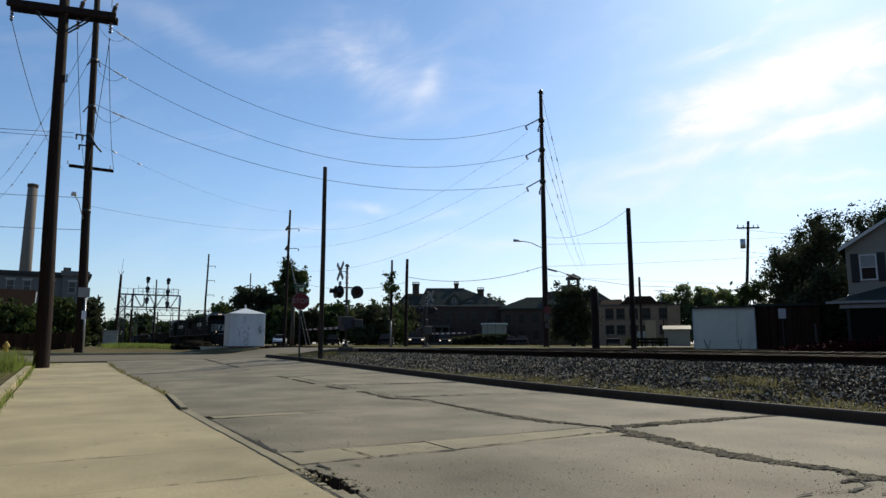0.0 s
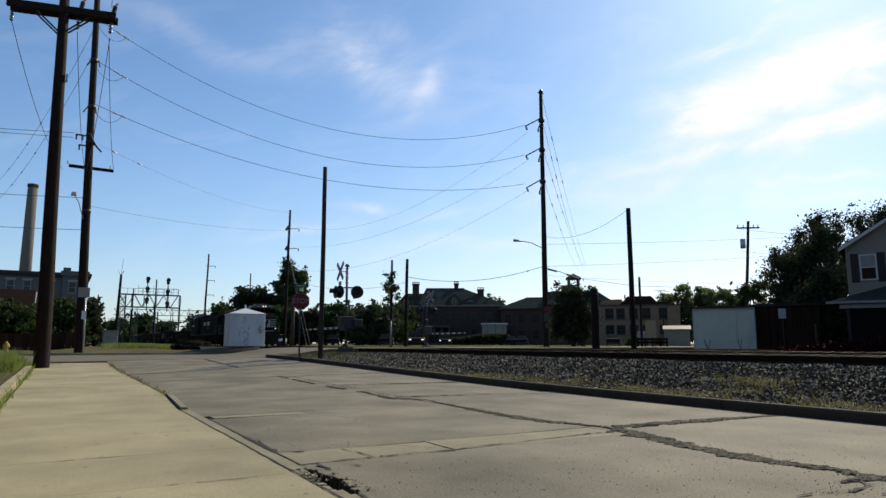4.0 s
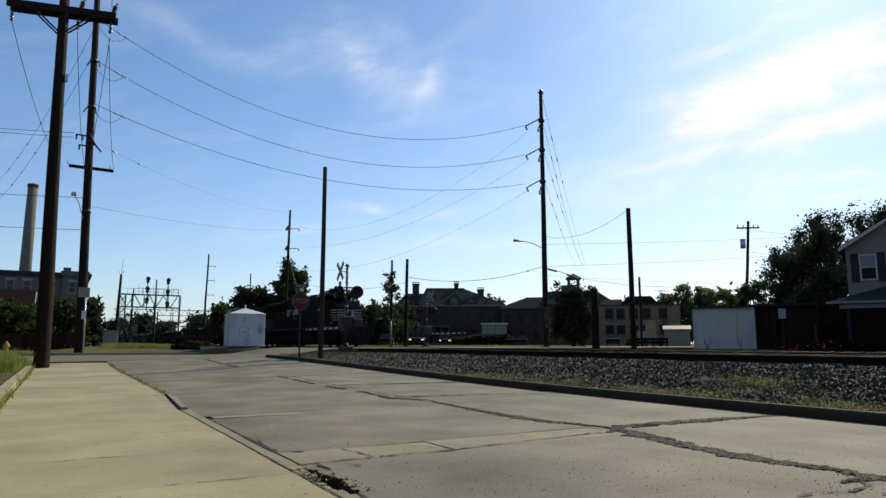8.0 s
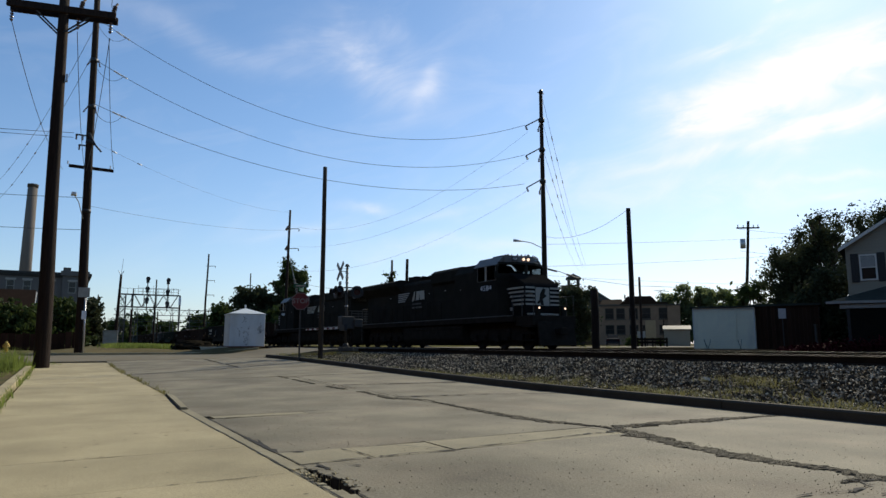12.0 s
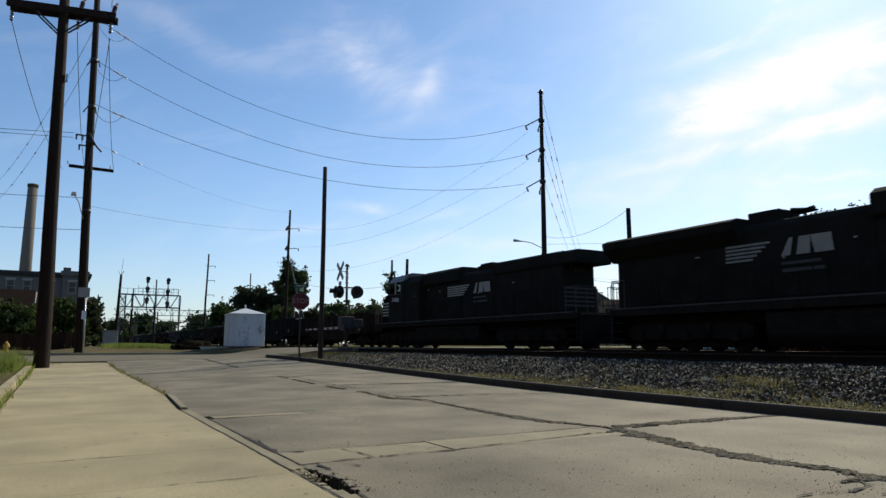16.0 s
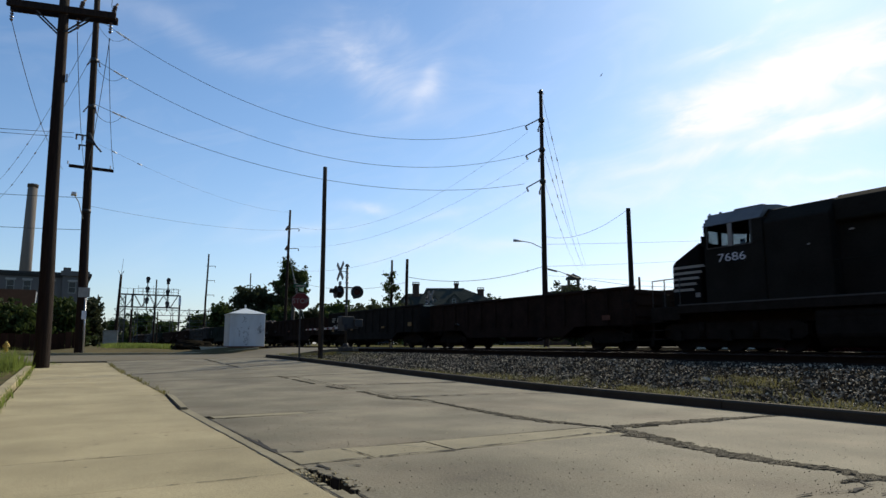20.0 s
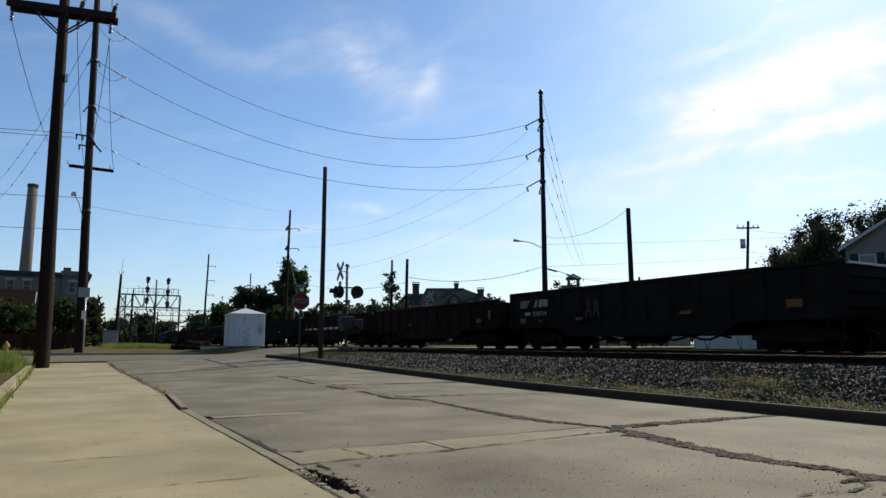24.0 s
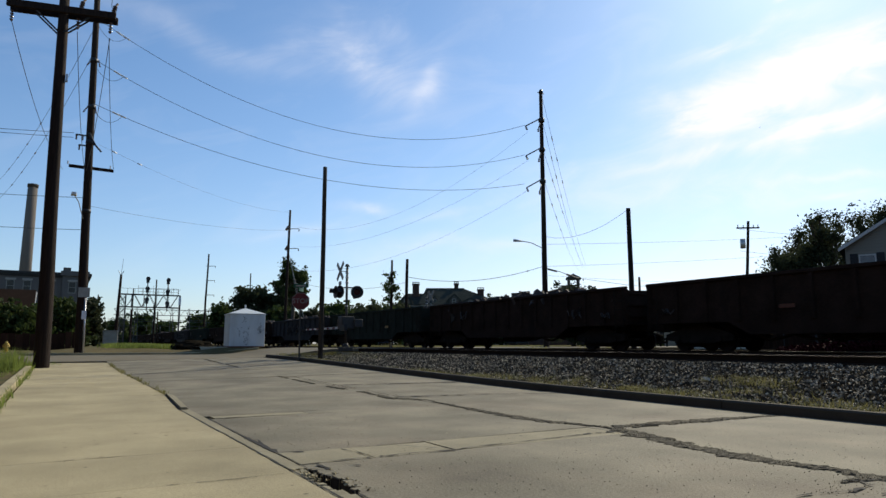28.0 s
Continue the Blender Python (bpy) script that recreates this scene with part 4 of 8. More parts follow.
def add_truck(car, y, axles, radius, mesh, big):
    half = max(axles) + radius * 1.25
    bm = bmesh.new()
    for s in (-1, 1):
        x0, x1 = s * 0.93, s * 1.12
        if big:
            prism(bm, [(y - half, 0.55), (y - half + 0.2, 0.42), (y + half - 0.2, 0.42), (y + half, 0.55), (y + half, 0.85), (y + half - 0.35, 0.98), (y - half + 0.35, 0.98), (y - half, 0.85)], "x", min(x0, x1), max(x0, x1))
            for a in axles:
                box(bm, min(s * 1.1, s * 1.26), max(s * 1.1, s * 1.26), y + a - 0.17, y + a + 0.17, radius - 0.17, radius + 0.2)
            for a in (axles[0] * 0.5, axles[2] * 0.5):
                rod(bm, (s * 1.17, y + a, 0.5), (s * 1.17, y + a, 1.0), 0.11, 0.11, 10)
        else:
            prism(bm, [(y - half, 0.38), (y - half, 0.58), (y - 0.5, 0.86), (y + 0.5, 0.86), (y + half, 0.58), (y + half, 0.38), (y + 0.5, 0.28), (y - 0.5, 0.28)], "x", min(x0, x1), max(x0, x1))
            for a in axles:
                rod(bm, (s * 1.1, y + a, radius), (s * 1.2, y + a, radius), 0.12, 0.1, 10)
    box(bm, -0.95, 0.95, y - 0.22, y + 0.22, 0.45, 0.95)
    part("truck_frame", bm, M["under"], car)
    for s in (-1, 1):
        rig = bmesh.new()
        for a, b in zip(axles, axles[1:]):
            lo, hi = y + a + radius * 0.75, y + b - radius * 0.75
            prism(rig, [(lo - 0.3, 0.5), (lo - 0.08, 0.13), (hi + 0.08, 0.13), (hi + 0.3, 0.5)], "x", s * 0.8 - 0.1, s * 0.8 + 0.1)
        rod(rig, (s * 0.86, y + axles[0] + 0.2, 0.42), (s * 0.86, y + axles[-1] - 0.2, 0.36), 0.05, 0.05, 6)
        part("brake_rigging", rig, M["under"], car)
    for a in axles:
        w = new("wheelset", mesh)
        w.parent = car
        w.matrix_basis = pose(0, y + a, radius)
        WHEELSETS.append((w, y + a, radius))


def railing(car, pts, z0, z1, name="handrail"):
    paint = M["faded"] if name == "grab_rail" else M["loco"]
    for x, y in pts:
        piece("stanchion", lambda m: rod(m, (x, y, z0), (x, y, z1), 0.022, 0.022, 6), paint, car)
    bm = bmesh.new()
    strip_tube(bm, [(x, y, z1) for x, y in pts], 0.02, 5)
    part(name, bm, paint, car)


def locomotive(number, label, flip, hood_step, rad_y, stack_y, horn_y, logo_y, tail=0.0):
    """A six-axle road diesel, its cab end towards -y in its own space; flip turns it end for end."""
    car = thing("locomotive", label, "locomotive")
    B, U, W = M["loco"], M["under"], M["loco_white"]
    wm = wheel_mesh(0.53)
    for y in (-6.7, 6.9 + tail * 0.6):
        add_truck(car, y, (-2.05, 0.0, 2.05), 0.53, wm, True)
    piece("underframe", lambda bm: (box(bm, -1.5, 1.5, -8.5, 10.2 + tail, 1.32, 1.62), box(bm, -1.35, 1.35, -9.85, -8.5, 1.1, 1.6), box(bm, -0.9, 0.9, -9.0, 10.0 + tail, 0.95, 1.33)), U, car, bevel=0.02)
    for s in (-1, 1):
        piece("sill_stripe", lambda bm: box(bm, s * 1.5 if s > 0 else -1.508, 1.508 if s > 0 else -1.5, -8.45, 10.1 + tail, 1.60, 1.65), M["faded"], car, "dirty white safety stripe along the sill")
        for y in (-9.5, 9.9 + tail):
            for z in (0.4, 0.72, 1.04):
                piece("side_step", lambda bm: box(bm, min(s * 1.05, s * 1.5), max(s * 1.05, s * 1.5), y - 0.3, y + 0.3, z, z + 0.05), U, car)
    piece("fuel_tank", lambda bm: prism(bm, [(-1.4, 0.5), (-1.15, 0.15), (1.15, 0.15), (1.4, 0.5), (1.4, 1.25), (-1.4, 1.25)], "y", -3.6, 3.6), U, car, bevel=0.05)
    piece("air_reservoir", lambda bm: [rod(bm, (s * 1.22, -3.4, 1.1), (s * 1.22, 2.2, 1.1), 0.2, 0.2, 14) for s in (-1, 1)], U, car)
    piece("pilot", lambda bm: prism(bm, [(-10.15, 0.16), (-9.95, 0.14), (-9.85, 1.3), (-9.93, 1.3)], "x", -1.12, 1.12), U, car, bevel=0.02)
    piece("rear_pilot", lambda bm: box(bm, -1.35, 1.35, 10.2 + tail, 10.4 + tail, 0.25, 1.55), B, car, bevel=0.02)
    for y, d in ((-9.95, -1), (10.4 + tail, 1)):
        piece("coupler", lambda bm: (box(bm, -0.12, 0.12, min(y, y + d * 0.5), max(y, y + d * 0.5), 0.7, 0.98), box(bm, -0.2, 0.2, min(y + d * 0.4, y + d * 0.62), max(y + d * 0.4, y + d * 0.62), 0.66, 1.02)), U, car, bevel=0.03)
    # short hood, cab, long hood
    R = M["roofpaint"]
    nose = piece("nose", lambda bm: prism(bm, [(-8.95, 1.6), (-8.95, 3.10), (-8.82, 3.26), (-7.70, 3.86), (-7.70, 1.6)], "x", -1.12, 1.12), M["antiglare"], car, bevel=0.05)
    for i in range(5):
        z = 2.14 + i * 0.205
        for s in (-1, 1):
            piece("nose_stripe", lambda bm: prism(bm, [(-8.9, z), (-7.98 + i * 0.12, z), (-8.04 + i * 0.12, z + 0.095), (-8.9, z + 0.095)], "x", s * 1.12 - 0.006, s * 1.12 + 0.006), W, nose)
            piece("nose_stripe", lambda bm: box(bm, min(s * 0.48, s * 1.06), max(s * 0.48, s * 1.06), -8.957, -8.945, z, z + 0.095), W, nose)
    badge = piece("nose_emblem", lambda bm: box(bm, -0.43, 0.43, -8.959, -8.945, 2.12, 3.03), W, nose, "white emblem panel")
    piece("emblem_figure", lambda bm: prism(bm, [(-0.12, 2.14), (0.06, 2.14), (0.02, 2.45), (0.26, 2.62), (0.12, 2.72), (0.2, 2.95), (0.02, 2.99), (-0.16, 2.7), (-0.2, 2.4), (-0.34, 2.3), (-0.3, 2.2), (-0.14, 2.3)], "y", -8.965, -8.958), B, badge, "dark prancing shape")
    piece("anticlimber_edge", lambda bm: box(bm, -0.98, 0.98, -9.0, -8.95, 1.66, 1.75), W, nose, "white lower edge of the nose")
    for s in (-1, 1):
        piece("builder_plate", lambda bm: box(bm, s * 1.125 - 0.006, s * 1.125 + 0.006, -7.95, -7.75, 1.9, 2.06), M["dullwhite"], nose, "small pale plate")
    bow = [(-1.5, -5.0), (1.5, -5.0), (1.5, -7.2), (0.55, -7.70), (-0.55, -7.70), (-1.5, -7.2)]
    cab = piece("cab", lambda bm: prism(bm, bow, "z", 1.62, 3.5), B, car, bevel=0.03)
    piece("cab_roof", lambda bm: prism(bm, [(-1.54, 4.28), (-1.13, 4.74), (-0.5, 4.82), (0.5, 4.82), (1.13, 4.74), (1.54, 4.28), (1.42, 4.24), (1.0, 4.62), (-1.0, 4.62), (-1.42, 4.24)], "y", -7.2, -5.05), R, cab, "dusty grey cab roof with the sky's sheen in its colour")
    piece("cab_back_wall", lambda bm: box(bm, -1.45, 1.45, -5.06, -5.0, 3.5, 4.3), B, cab)
    piece("cab_ceiling_light", lambda bm: box(bm, -0.5, 0.5, -6.6, -6.2, 4.56, 4.6), M["dullwhite"], cab)
    piece("control_stand", lambda bm: box(bm, -1.0, -0.5, -7.0, -6.5, 3.5, 3.78), B, cab)
    for s in (-1, 1):
        for a, b in ((-7.2, -7.07), (-6.20, -6.10), (-5.38, -5.0)):
            piece("cab_pillar", lambda bm: box(bm, min(s * 1.42, s * 1.5), max(s * 1.42, s * 1.5), a, b, 3.5, 4.3), B, cab)
        piece("front_sill", lambda bm: prism(bm, [(s * 0.0, -7.70), (s * 0.55, -7.70), (s * 1.5, -7.2), (s * 1.42, -7.13), (s * 0.5, -7.62), (s * 0.0, -7.62)], "z", 3.5, 3.83), B, cab)
        piece("front_pillar", lambda bm: prism(bm, [(s * 0.0, -7.70), (s * 0.08, -7.70), (s * 0.08, -7.64), (s * 0.0, -7.64)], "z", 3.83, 4.32), B, cab)
        piece("windscreen", lambda bm: prism(bm, [(s * 0.09, -7.69), (s * 0.55, -7.69), (s * 1.44, -7.22), (s * 1.43, -7.20), (s * 0.54, -7.67), (s * 0.09, -7.67)], "z", 3.83, 4.32), M["cabglass"], cab)
        piece("wiper", lambda bm: rod(bm, (s * 0.4, -7.72, 3.86), (s * 0.75, -7.62, 4.2), 0.012, 0.012, 5), B, cab)
    brow = piece("cab_brow", lambda bm: prism(bm, [(-1.45, -7.15), (1.45, -7.15), (1.42, -7.24), (0.55, -7.72), (-0.55, -7.72), (-1.42, -7.24)], "z", 4.30, 4.42), B, cab)
    piece("headlight_housing", lambda bm: prism(bm, [(-1.12, -7.15), (1.12, -7.15), (1.1, -7.3), (0.5, -7.66), (-0.5, -7.66), (-1.1, -7.3)], "z", 4.42, 4.76), R, brow, "dusty grey brow over the windscreens, sky sheen in its colour")
    for k in range(9):
        x = -1.0 + 0.25 * k
        y = -7.2 - 0.42 * (1 - min(1, max(0, abs(x) - 0.5) / 0.6))
        piece("roof_bolt", lambda bm: rod(bm, (x, y, 4.74), (x, y, 4.83), 0.035, 0.03, 6), U, cab)
    for x in (-0.15, 0.15):
        piece("headlight", lambda bm: rod(bm, (x, -7.66, 4.58), (x, -7.69, 4.58), 0.07, 0.07, 16), M["lamp_on"] if not flip else M["signwhite"], brow)
        piece("number_board", lambda bm: box(bm, 4.3 * x - 0.2, 4.3 * x + 0.2, -7.62, -7.58, 4.48, 4.68), M["black"], brow)
        letters("board_number", number, 0.17, M["signwhite"], brow, pose(4.3 * x, -7.626, 4.58, 90, 0, 0), bold=0.0)
    for x in (-0.81, 0.81):
        piece("ditch_light", lambda bm: rod(bm, (x, -9.68, 1.97), (x, -9.7, 1.97), 0.045, 0.05, 14), M["lamp_on"] if not flip else M["signwhite"], car)
        piece("ditch_light_housing", lambda bm: box(bm, x - 0.11, x + 0.11, -9.68, -9.45, 1.58, 2.1), B, car, bevel=0.02)
    for s in (-1, 1):
        for y0, y1 in ((-7.07, -6.20), (-6.10, -5.38)):
            piece("side_window", lambda bm: box(bm, s * 1.49 - 0.012, s * 1.49 + 0.012, y0, y1, 3.52, 4.28), M["cabglass"], cab)
        for a, w in ((-7.09, 0.05), (-6.24, 0.16), (-5.42, 0.06)):
            piece("window_frame", lambda bm: box(bm, s * 1.5 - 0.02, s * 1.5 + 0.02, a, a + w, 3.5, 4.28), M["dullwhite"] if w > 0.1 else M["faded"], cab, "pale worn window frame")
        piece("window_frame", lambda bm: box(bm, s * 1.5 - 0.018, s * 1.5 + 0.018, -7.09, -5.36, 3.48, 3.52), M["faded"], cab)
        piece("mirror", lambda bm: box(bm, min(s * 1.5, s * 1.66), max(s * 1.5, s * 1.66), -7.2, -7.16, 3.6, 3.95), B, cab)
        m = pose(s * 1.512, -6.15, 3.12, 90, 0, 90 * s)
        letters("road_number", number, 0.39, M["signwhite"], cab, m, squeeze=1.38, bold=-0.004)
    piece("equipment_hood", lambda bm: prism(bm, [(-1.45, 1.62), (-1.45, 4.1), (-1.05, 4.56), (-0.5, 4.65), (0.5, 4.65), (1.05, 4.56), (1.45, 4.1), (1.45, 1.62)], "y", -4.99, -2.9), B, car, bevel=0.03)
    piece("dynamic_brake_hood", lambda bm: prism(bm, [(-1.0, 1.62), (-1.0, 3.75), (-1.2, 3.85), (-1.2, 4.46), (-0.9, 4.65), (0.9, 4.65), (1.2, 4.46), (1.2, 3.85), (1.0, 3.75), (1.0, 1.62)], "y", -2.89, hood_step), B, car, bevel=0.03)
    hood = piece("engine_hood", lambda bm: prism(bm, [(-0.96, 1.62), (-0.96, 4.05), (-0.8, 4.24), (0.8, 4.24), (0.96, 4.05), (0.96, 1.62)], "y", hood_step + 0.005, 9.75 + tail + (-0.92 if flip else 0.5)), B, car, bevel=0.03)
    if flip:
        letters("rear_number", number, 0.40, M["faded"], hood, pose(0.08, 8.845 + tail, 3.70, 90, 0, 180), squeeze=1.2)
        for i in range(5):
            piece("rear_stripe", lambda bm: box(bm, -0.92, 0.92, 8.83 + tail, 8.842 + tail, 1.95 + i * 0.2, 2.04 + i * 0.2), M["faded"], hood)
    for i in range(9):
        y = hood_step + 0.5 + i * 0.92
        for s in (-1, 1):
            piece("hood_door", lambda bm: box(bm, min(s * 0.96, s * 0.985), max(s * 0.96, s * 0.985), y, y + 0.84, 1.75, 2.85), B, hood, bevel=0.008)
    wing = [(-0.98, 3.84), (-1.06, 3.9), (-1.06, 4.36), (-0.97, 4.46), (0.97, 4.46), (1.06, 4.36), (1.06, 3.9), (0.98, 3.84)] if flip else [(-0.98, 3.55), (-1.5, 4.05), (-1.55, 4.32), (-1.2, 4.46), (1.2, 4.46), (1.55, 4.32), (1.5, 4.05), (0.98, 3.55)]
    piece("radiator_wing", lambda bm: prism(bm, wing, "y", rad_y, 10.55 if not flip else 9.9 + tail), B, car, bevel=0.03)
    piece("radiator_grille", lambda bm: [box(bm, -1.1, 1.1, y, y + 0.1, 4.44, 4.468) for y in [rad_y + 0.6 + 0.25 * i for i in range(int((9.9 - rad_y) / 0.25))]], U, car)
    piece("exhaust_stack", lambda bm: prism(bm, [(-0.55, 4.2), (-0.6, 4.66), (0.6, 4.66), (0.55, 4.2)], "y", stack_y, stack_y + 1.15), B, car, bevel=0.03)
    piece("horn", lambda bm: ([rod(bm, (dx, horn_y - 0.3 * d, 4.55), (dx, horn_y + 0.32 * d, 4.58), 0.03, 0.1, 10) for dx, d in ((-0.2, 1), (0, -1), (0.2, 1))], rod(bm, (0, horn_y, 4.2), (0, horn_y, 4.55), 0.05, 0.05, 8)), U, car)
    for x, y in ((0.5, -7.2), (-0.5, -6.8), (0.2, -5.8)):
        piece("roof_beacon", lambda bm: rod(bm, (x, y, 4.78), (x, y, 4.93), 0.06, 0.05, 8), U, cab)
    piece("air_conditioner", lambda bm: box(bm, -0.6, 0.6, -6.6, -5.5, 4.8, 4.92), R, cab, bevel=0.02)
    for s in (-1, 1):
        for y, z, w in ((-1.2, 3.35, 0.16), (0.8, 3.3, 0.1), (-2.6, 3.55, 0.14), (3.0, 2.95, 0.1), (6.2, 3.3, 0.18), (-3.6, 3.2, 0.08)):
            piece("latch", lambda bm: box(bm, (1.455 if y < -2.9 else 1.005) * s - 0.012, (1.455 if y < -2.9 else 1.005) * s + 0.012, y, y + w, z, z + 0.05), M["dullwhite"], car)
    # flank lettering: a striped mane of bars with a wedge, then two worn words as bars
    for s in (-1, 1):
        x = s * 0.99
        mane = bmesh.new()
        a, b = logo_y
        far = b if not flip else a
        sg = -1 if not flip else 1
        for i in range(5):
            z = 2.98 + i * 0.125
            y0, y1 = far - sg * (0.75 if flip else 0.0), far + sg * (1.0 + 0.16 * i)
            box(mane, (s * 1.012 if flip else x) - 0.006, (s * 1.012 if flip else x) + 0.006, min(y0, y1), max(y0, y1), z, z + 0.075)
        part("flank_stripes", mane, M["loco_white"] if flip else M["dullwhite"], car, "worn white flowing stripes")
        y0 = far + sg * 2.0
        for k, (u, v, lean) in enumerate(((0.0, 0.42, 0.3), (0.5, 0.98, 0.12), (1.08, 1.62, -0.1))):
            piece("flank_emblem", lambda bm: prism(bm, [(y0 + sg * u, 3.02), (y0 + sg * (u + lean), 3.58), (y0 + sg * v, 3.58), (y0 + sg * (v - lean * 0.4), 3.02)], "x", x - 0.006, x + 0.006), M["loco_white"], car, "worn white emblem block")
        for z, l in ((2.72, 1.25), (2.5, 1.35)):
            piece("flank_wording", lambda bm: box(bm, x - 0.004, x + 0.004, min(y0, y0 + sg * l), max(y0, y0 + sg * l), z, z + 0.11), M["faded"], car, "faded wording as a bar")
        railing(car, [(s * 1.42, -4.6 + i * 1.63) for i in range(10)], 1.62, 2.66)
        railing(car, [(s * 1.42, -8.4), (s * 1.4, -9.1), (s * 1.25, -9.8)], 1.6, 2.6, "grab_rail")
        railing(car, [(s * 1.42, 9.5 + tail), (s * 1.42, 10.15 + tail), (s * 0.9, 10.3 + tail), (s * 0.35, 10.3 + tail)], 1.62, 2.75, "grab_rail")
        piece("step_rail", lambda bm: strip_tube(bm, [(s * 1.45, 10.2 + tail, 0.5), (s * 1.45, 10.2 + tail, 2.5), (s * 1.35, 10.22 + tail, 2.72)], 0.022, 5), M["faded"], car)
    return car


def gondola(length, top, material, label, ribs, marks, load, letter=""):
    """An open freight car; marks: (offset along it, height, width, tall, material) on the flank that shows."""
    car = thing("gondola_car", label, "freight car", group="gondola cars of the train")
    L2, U = length / 2 - 0.55, M["under"]
    wm = gondola.wheels
    for y in (-L2 + 1.9, L2 - 1.9):
        add_truck(car, y, (-0.88, 0.88), 0.42, wm, False)
    piece("underframe", lambda bm: (box(bm, -0.35, 0.35, -L2 - 0.2, L2 + 0.2, 0.75, 1.1), box(bm, -1.4, 1.4, -L2, L2, 1.02, 1.12), [box(bm, -1.4, 1.4, y - 0.06, y + 0.06, 0.86, 1.05) for y in (-4, -2, 0, 2, 4)]), U, car)
    for d in (-1, 1):
        piece("coupler", lambda bm: (box(bm, -0.1, 0.1, min(d * L2, d * (L2 + 0.5)), max(d * L2, d * (L2 + 0.5)), 0.74, 0.96), box(bm, -0.17, 0.17, min(d * (L2 + 0.4), d * (L2 + 0.58)), max(d * (L2 + 0.4), d * (L2 + 0.58)), 0.7, 1.0)), U, car)
        piece("end_wall", lambda bm: (box(bm, -1.42, 1.42, min(d * L2, d * (L2 - 0.08)), max(d * L2, d * (L2 - 0.08)), 1.0, top - 0.04), [box(bm, -1.4, 1.4, min(d * L2, d * (L2 + 0.07)), max(d * L2, d * (L2 + 0.07)), z, z + 0.12) for z in (1.3, 1.75, 2.2)]), material, car)
    for s in (-1, 1):
        wall = piece("side_wall", lambda bm: box(bm, min(s * 1.42, s * 1.48), max(s * 1.42, s * 1.48), -L2, L2, 0.98, top), material, car)
        piece("top_chord", lambda bm: box(bm, min(s * 1.38, s * 1.56), max(s * 1.38, s * 1.56), -L2 - 0.02, L2 + 0.02, top - 0.02, top + 0.1), material, wall, bevel=0.02)
        piece("side_sill", lambda bm: prism(bm, [(-L2, 0.98), (-L2 + 3.4, 0.98), (-L2 + 4.2, 0.56), (L2 - 4.2, 0.56), (L2 - 3.4, 0.98), (L2, 0.98), (L2, 1.1), (-L2, 1.1)], "x", min(s * 1.44, s * 1.5), max(s * 1.44, s * 1.5)), material, wall)
        for i in range(ribs + 1):
            y = -L2 + 0.12 + (2 * L2 - 0.24) * i / ribs
            piece("side_post", lambda bm: prism(bm, [(s * 1.48, y - 0.09), (s * 1.57, y - 0.06), (s * 1.57, y + 0.06), (s * 1.48, y + 0.09)], "z", 1.0, top - 0.02), material, wall)
        for d in (-1, 1):
            y = d * (L2 - 0.3)
            piece("ladder", lambda bm: [rod(bm, (s * 1.6, y - 0.22, z), (s * 1.6, y + 0.22, z), 0.014, 0.014, 5) for z in [0.6 + 0.33 * i for i in range(int((top - 0.5) / 0.33))]] + [rod(bm, (s * 1.6, y + e, 0.5), (s * 1.6, y + e, top), 0.016, 0.016, 5) for e in (-0.22, 0.22)], U, car)
    piece("brake_gear", lambda bm: (strip_tube(bm, [(-1.2, -L2 + 4.0 + 0.4 * i, 0.46 + 0.09 * math.sin(i * 1.9)) for i in range(int((2 * L2 - 8) / 0.4) + 1)], 0.045, 5), rod(bm, (-1.0, -1.2, 0.55), (-1.0, 0.9, 0.55), 0.2, 0.2, 10), rod(bm, (-1.1, 1.6, 0.42), (-1.1, 2.3, 0.62), 0.07, 0.07, 6)), U, car, "pipes and brake cylinder hung under the floor")
    rs = random.Random(int(length * 10) + ribs)
    for y, z, w, h, m in marks:
        if m in ("graffiti", "gond_grey"):
            tag, pts = bmesh.new(), []
            for k in range(6):
                u = y - w / 2 + w * k / 5 + rs.uniform(-0.08, 0.08)
                pts += [(-1.585, u, z + rs.uniform(0, h * 0.3)), (-1.585, u + rs.uniform(-0.18, 0.2), z + h * rs.uniform(0.6, 1.0))]
            strip_tube(tag, pts, 0.026, 4)
            part("graffiti_tag", tag, M["graffiti"], car, "pale spray-painted scrawl")
            continue
        piece("flank_marking", lambda bm: box(bm, -1.59, -1.575, y - w / 2, y + w / 2, z, z + h), M[m], car)
    if letter:
        letters("car_number", letter, 0.30, M["loco_white"], car, pose(-1.592, L2 - 2.35, 1.62, 90, 0, -90), squeeze=1.1)
        w = bmesh.new()
        y = L2 - 0.9
        for i in range(4):
            prism(w, [(y, 1.93 + i * 0.09), (y - 0.5 - 0.07 * i, 1.93 + i * 0.09), (y - 0.53 - 0.07 * i, 1.98 + i * 0.09), (y, 1.98 + i * 0.09)], "x", -1.59, -1.578)
        for a, b, lean in ((1.02, 1.3, 0.16), (1.36, 1.66, 0.08), (1.72, 2.02, -0.06)):
            prism(w, [(y - a, 1.93), (y - a - lean, 2.27), (y - b, 2.27), (y - b + lean * 0.4, 1.93)], "x", -1.59, -1.578)
        prism(w, [(y - 0.35, 1.56), (y - 0.35, 1.72), (y - 0.75, 1.72), (y - 0.75, 1.56)], "x", -1.59, -1.578)
        part("flank_emblem", w, M["loco_white"], car, "white emblem")
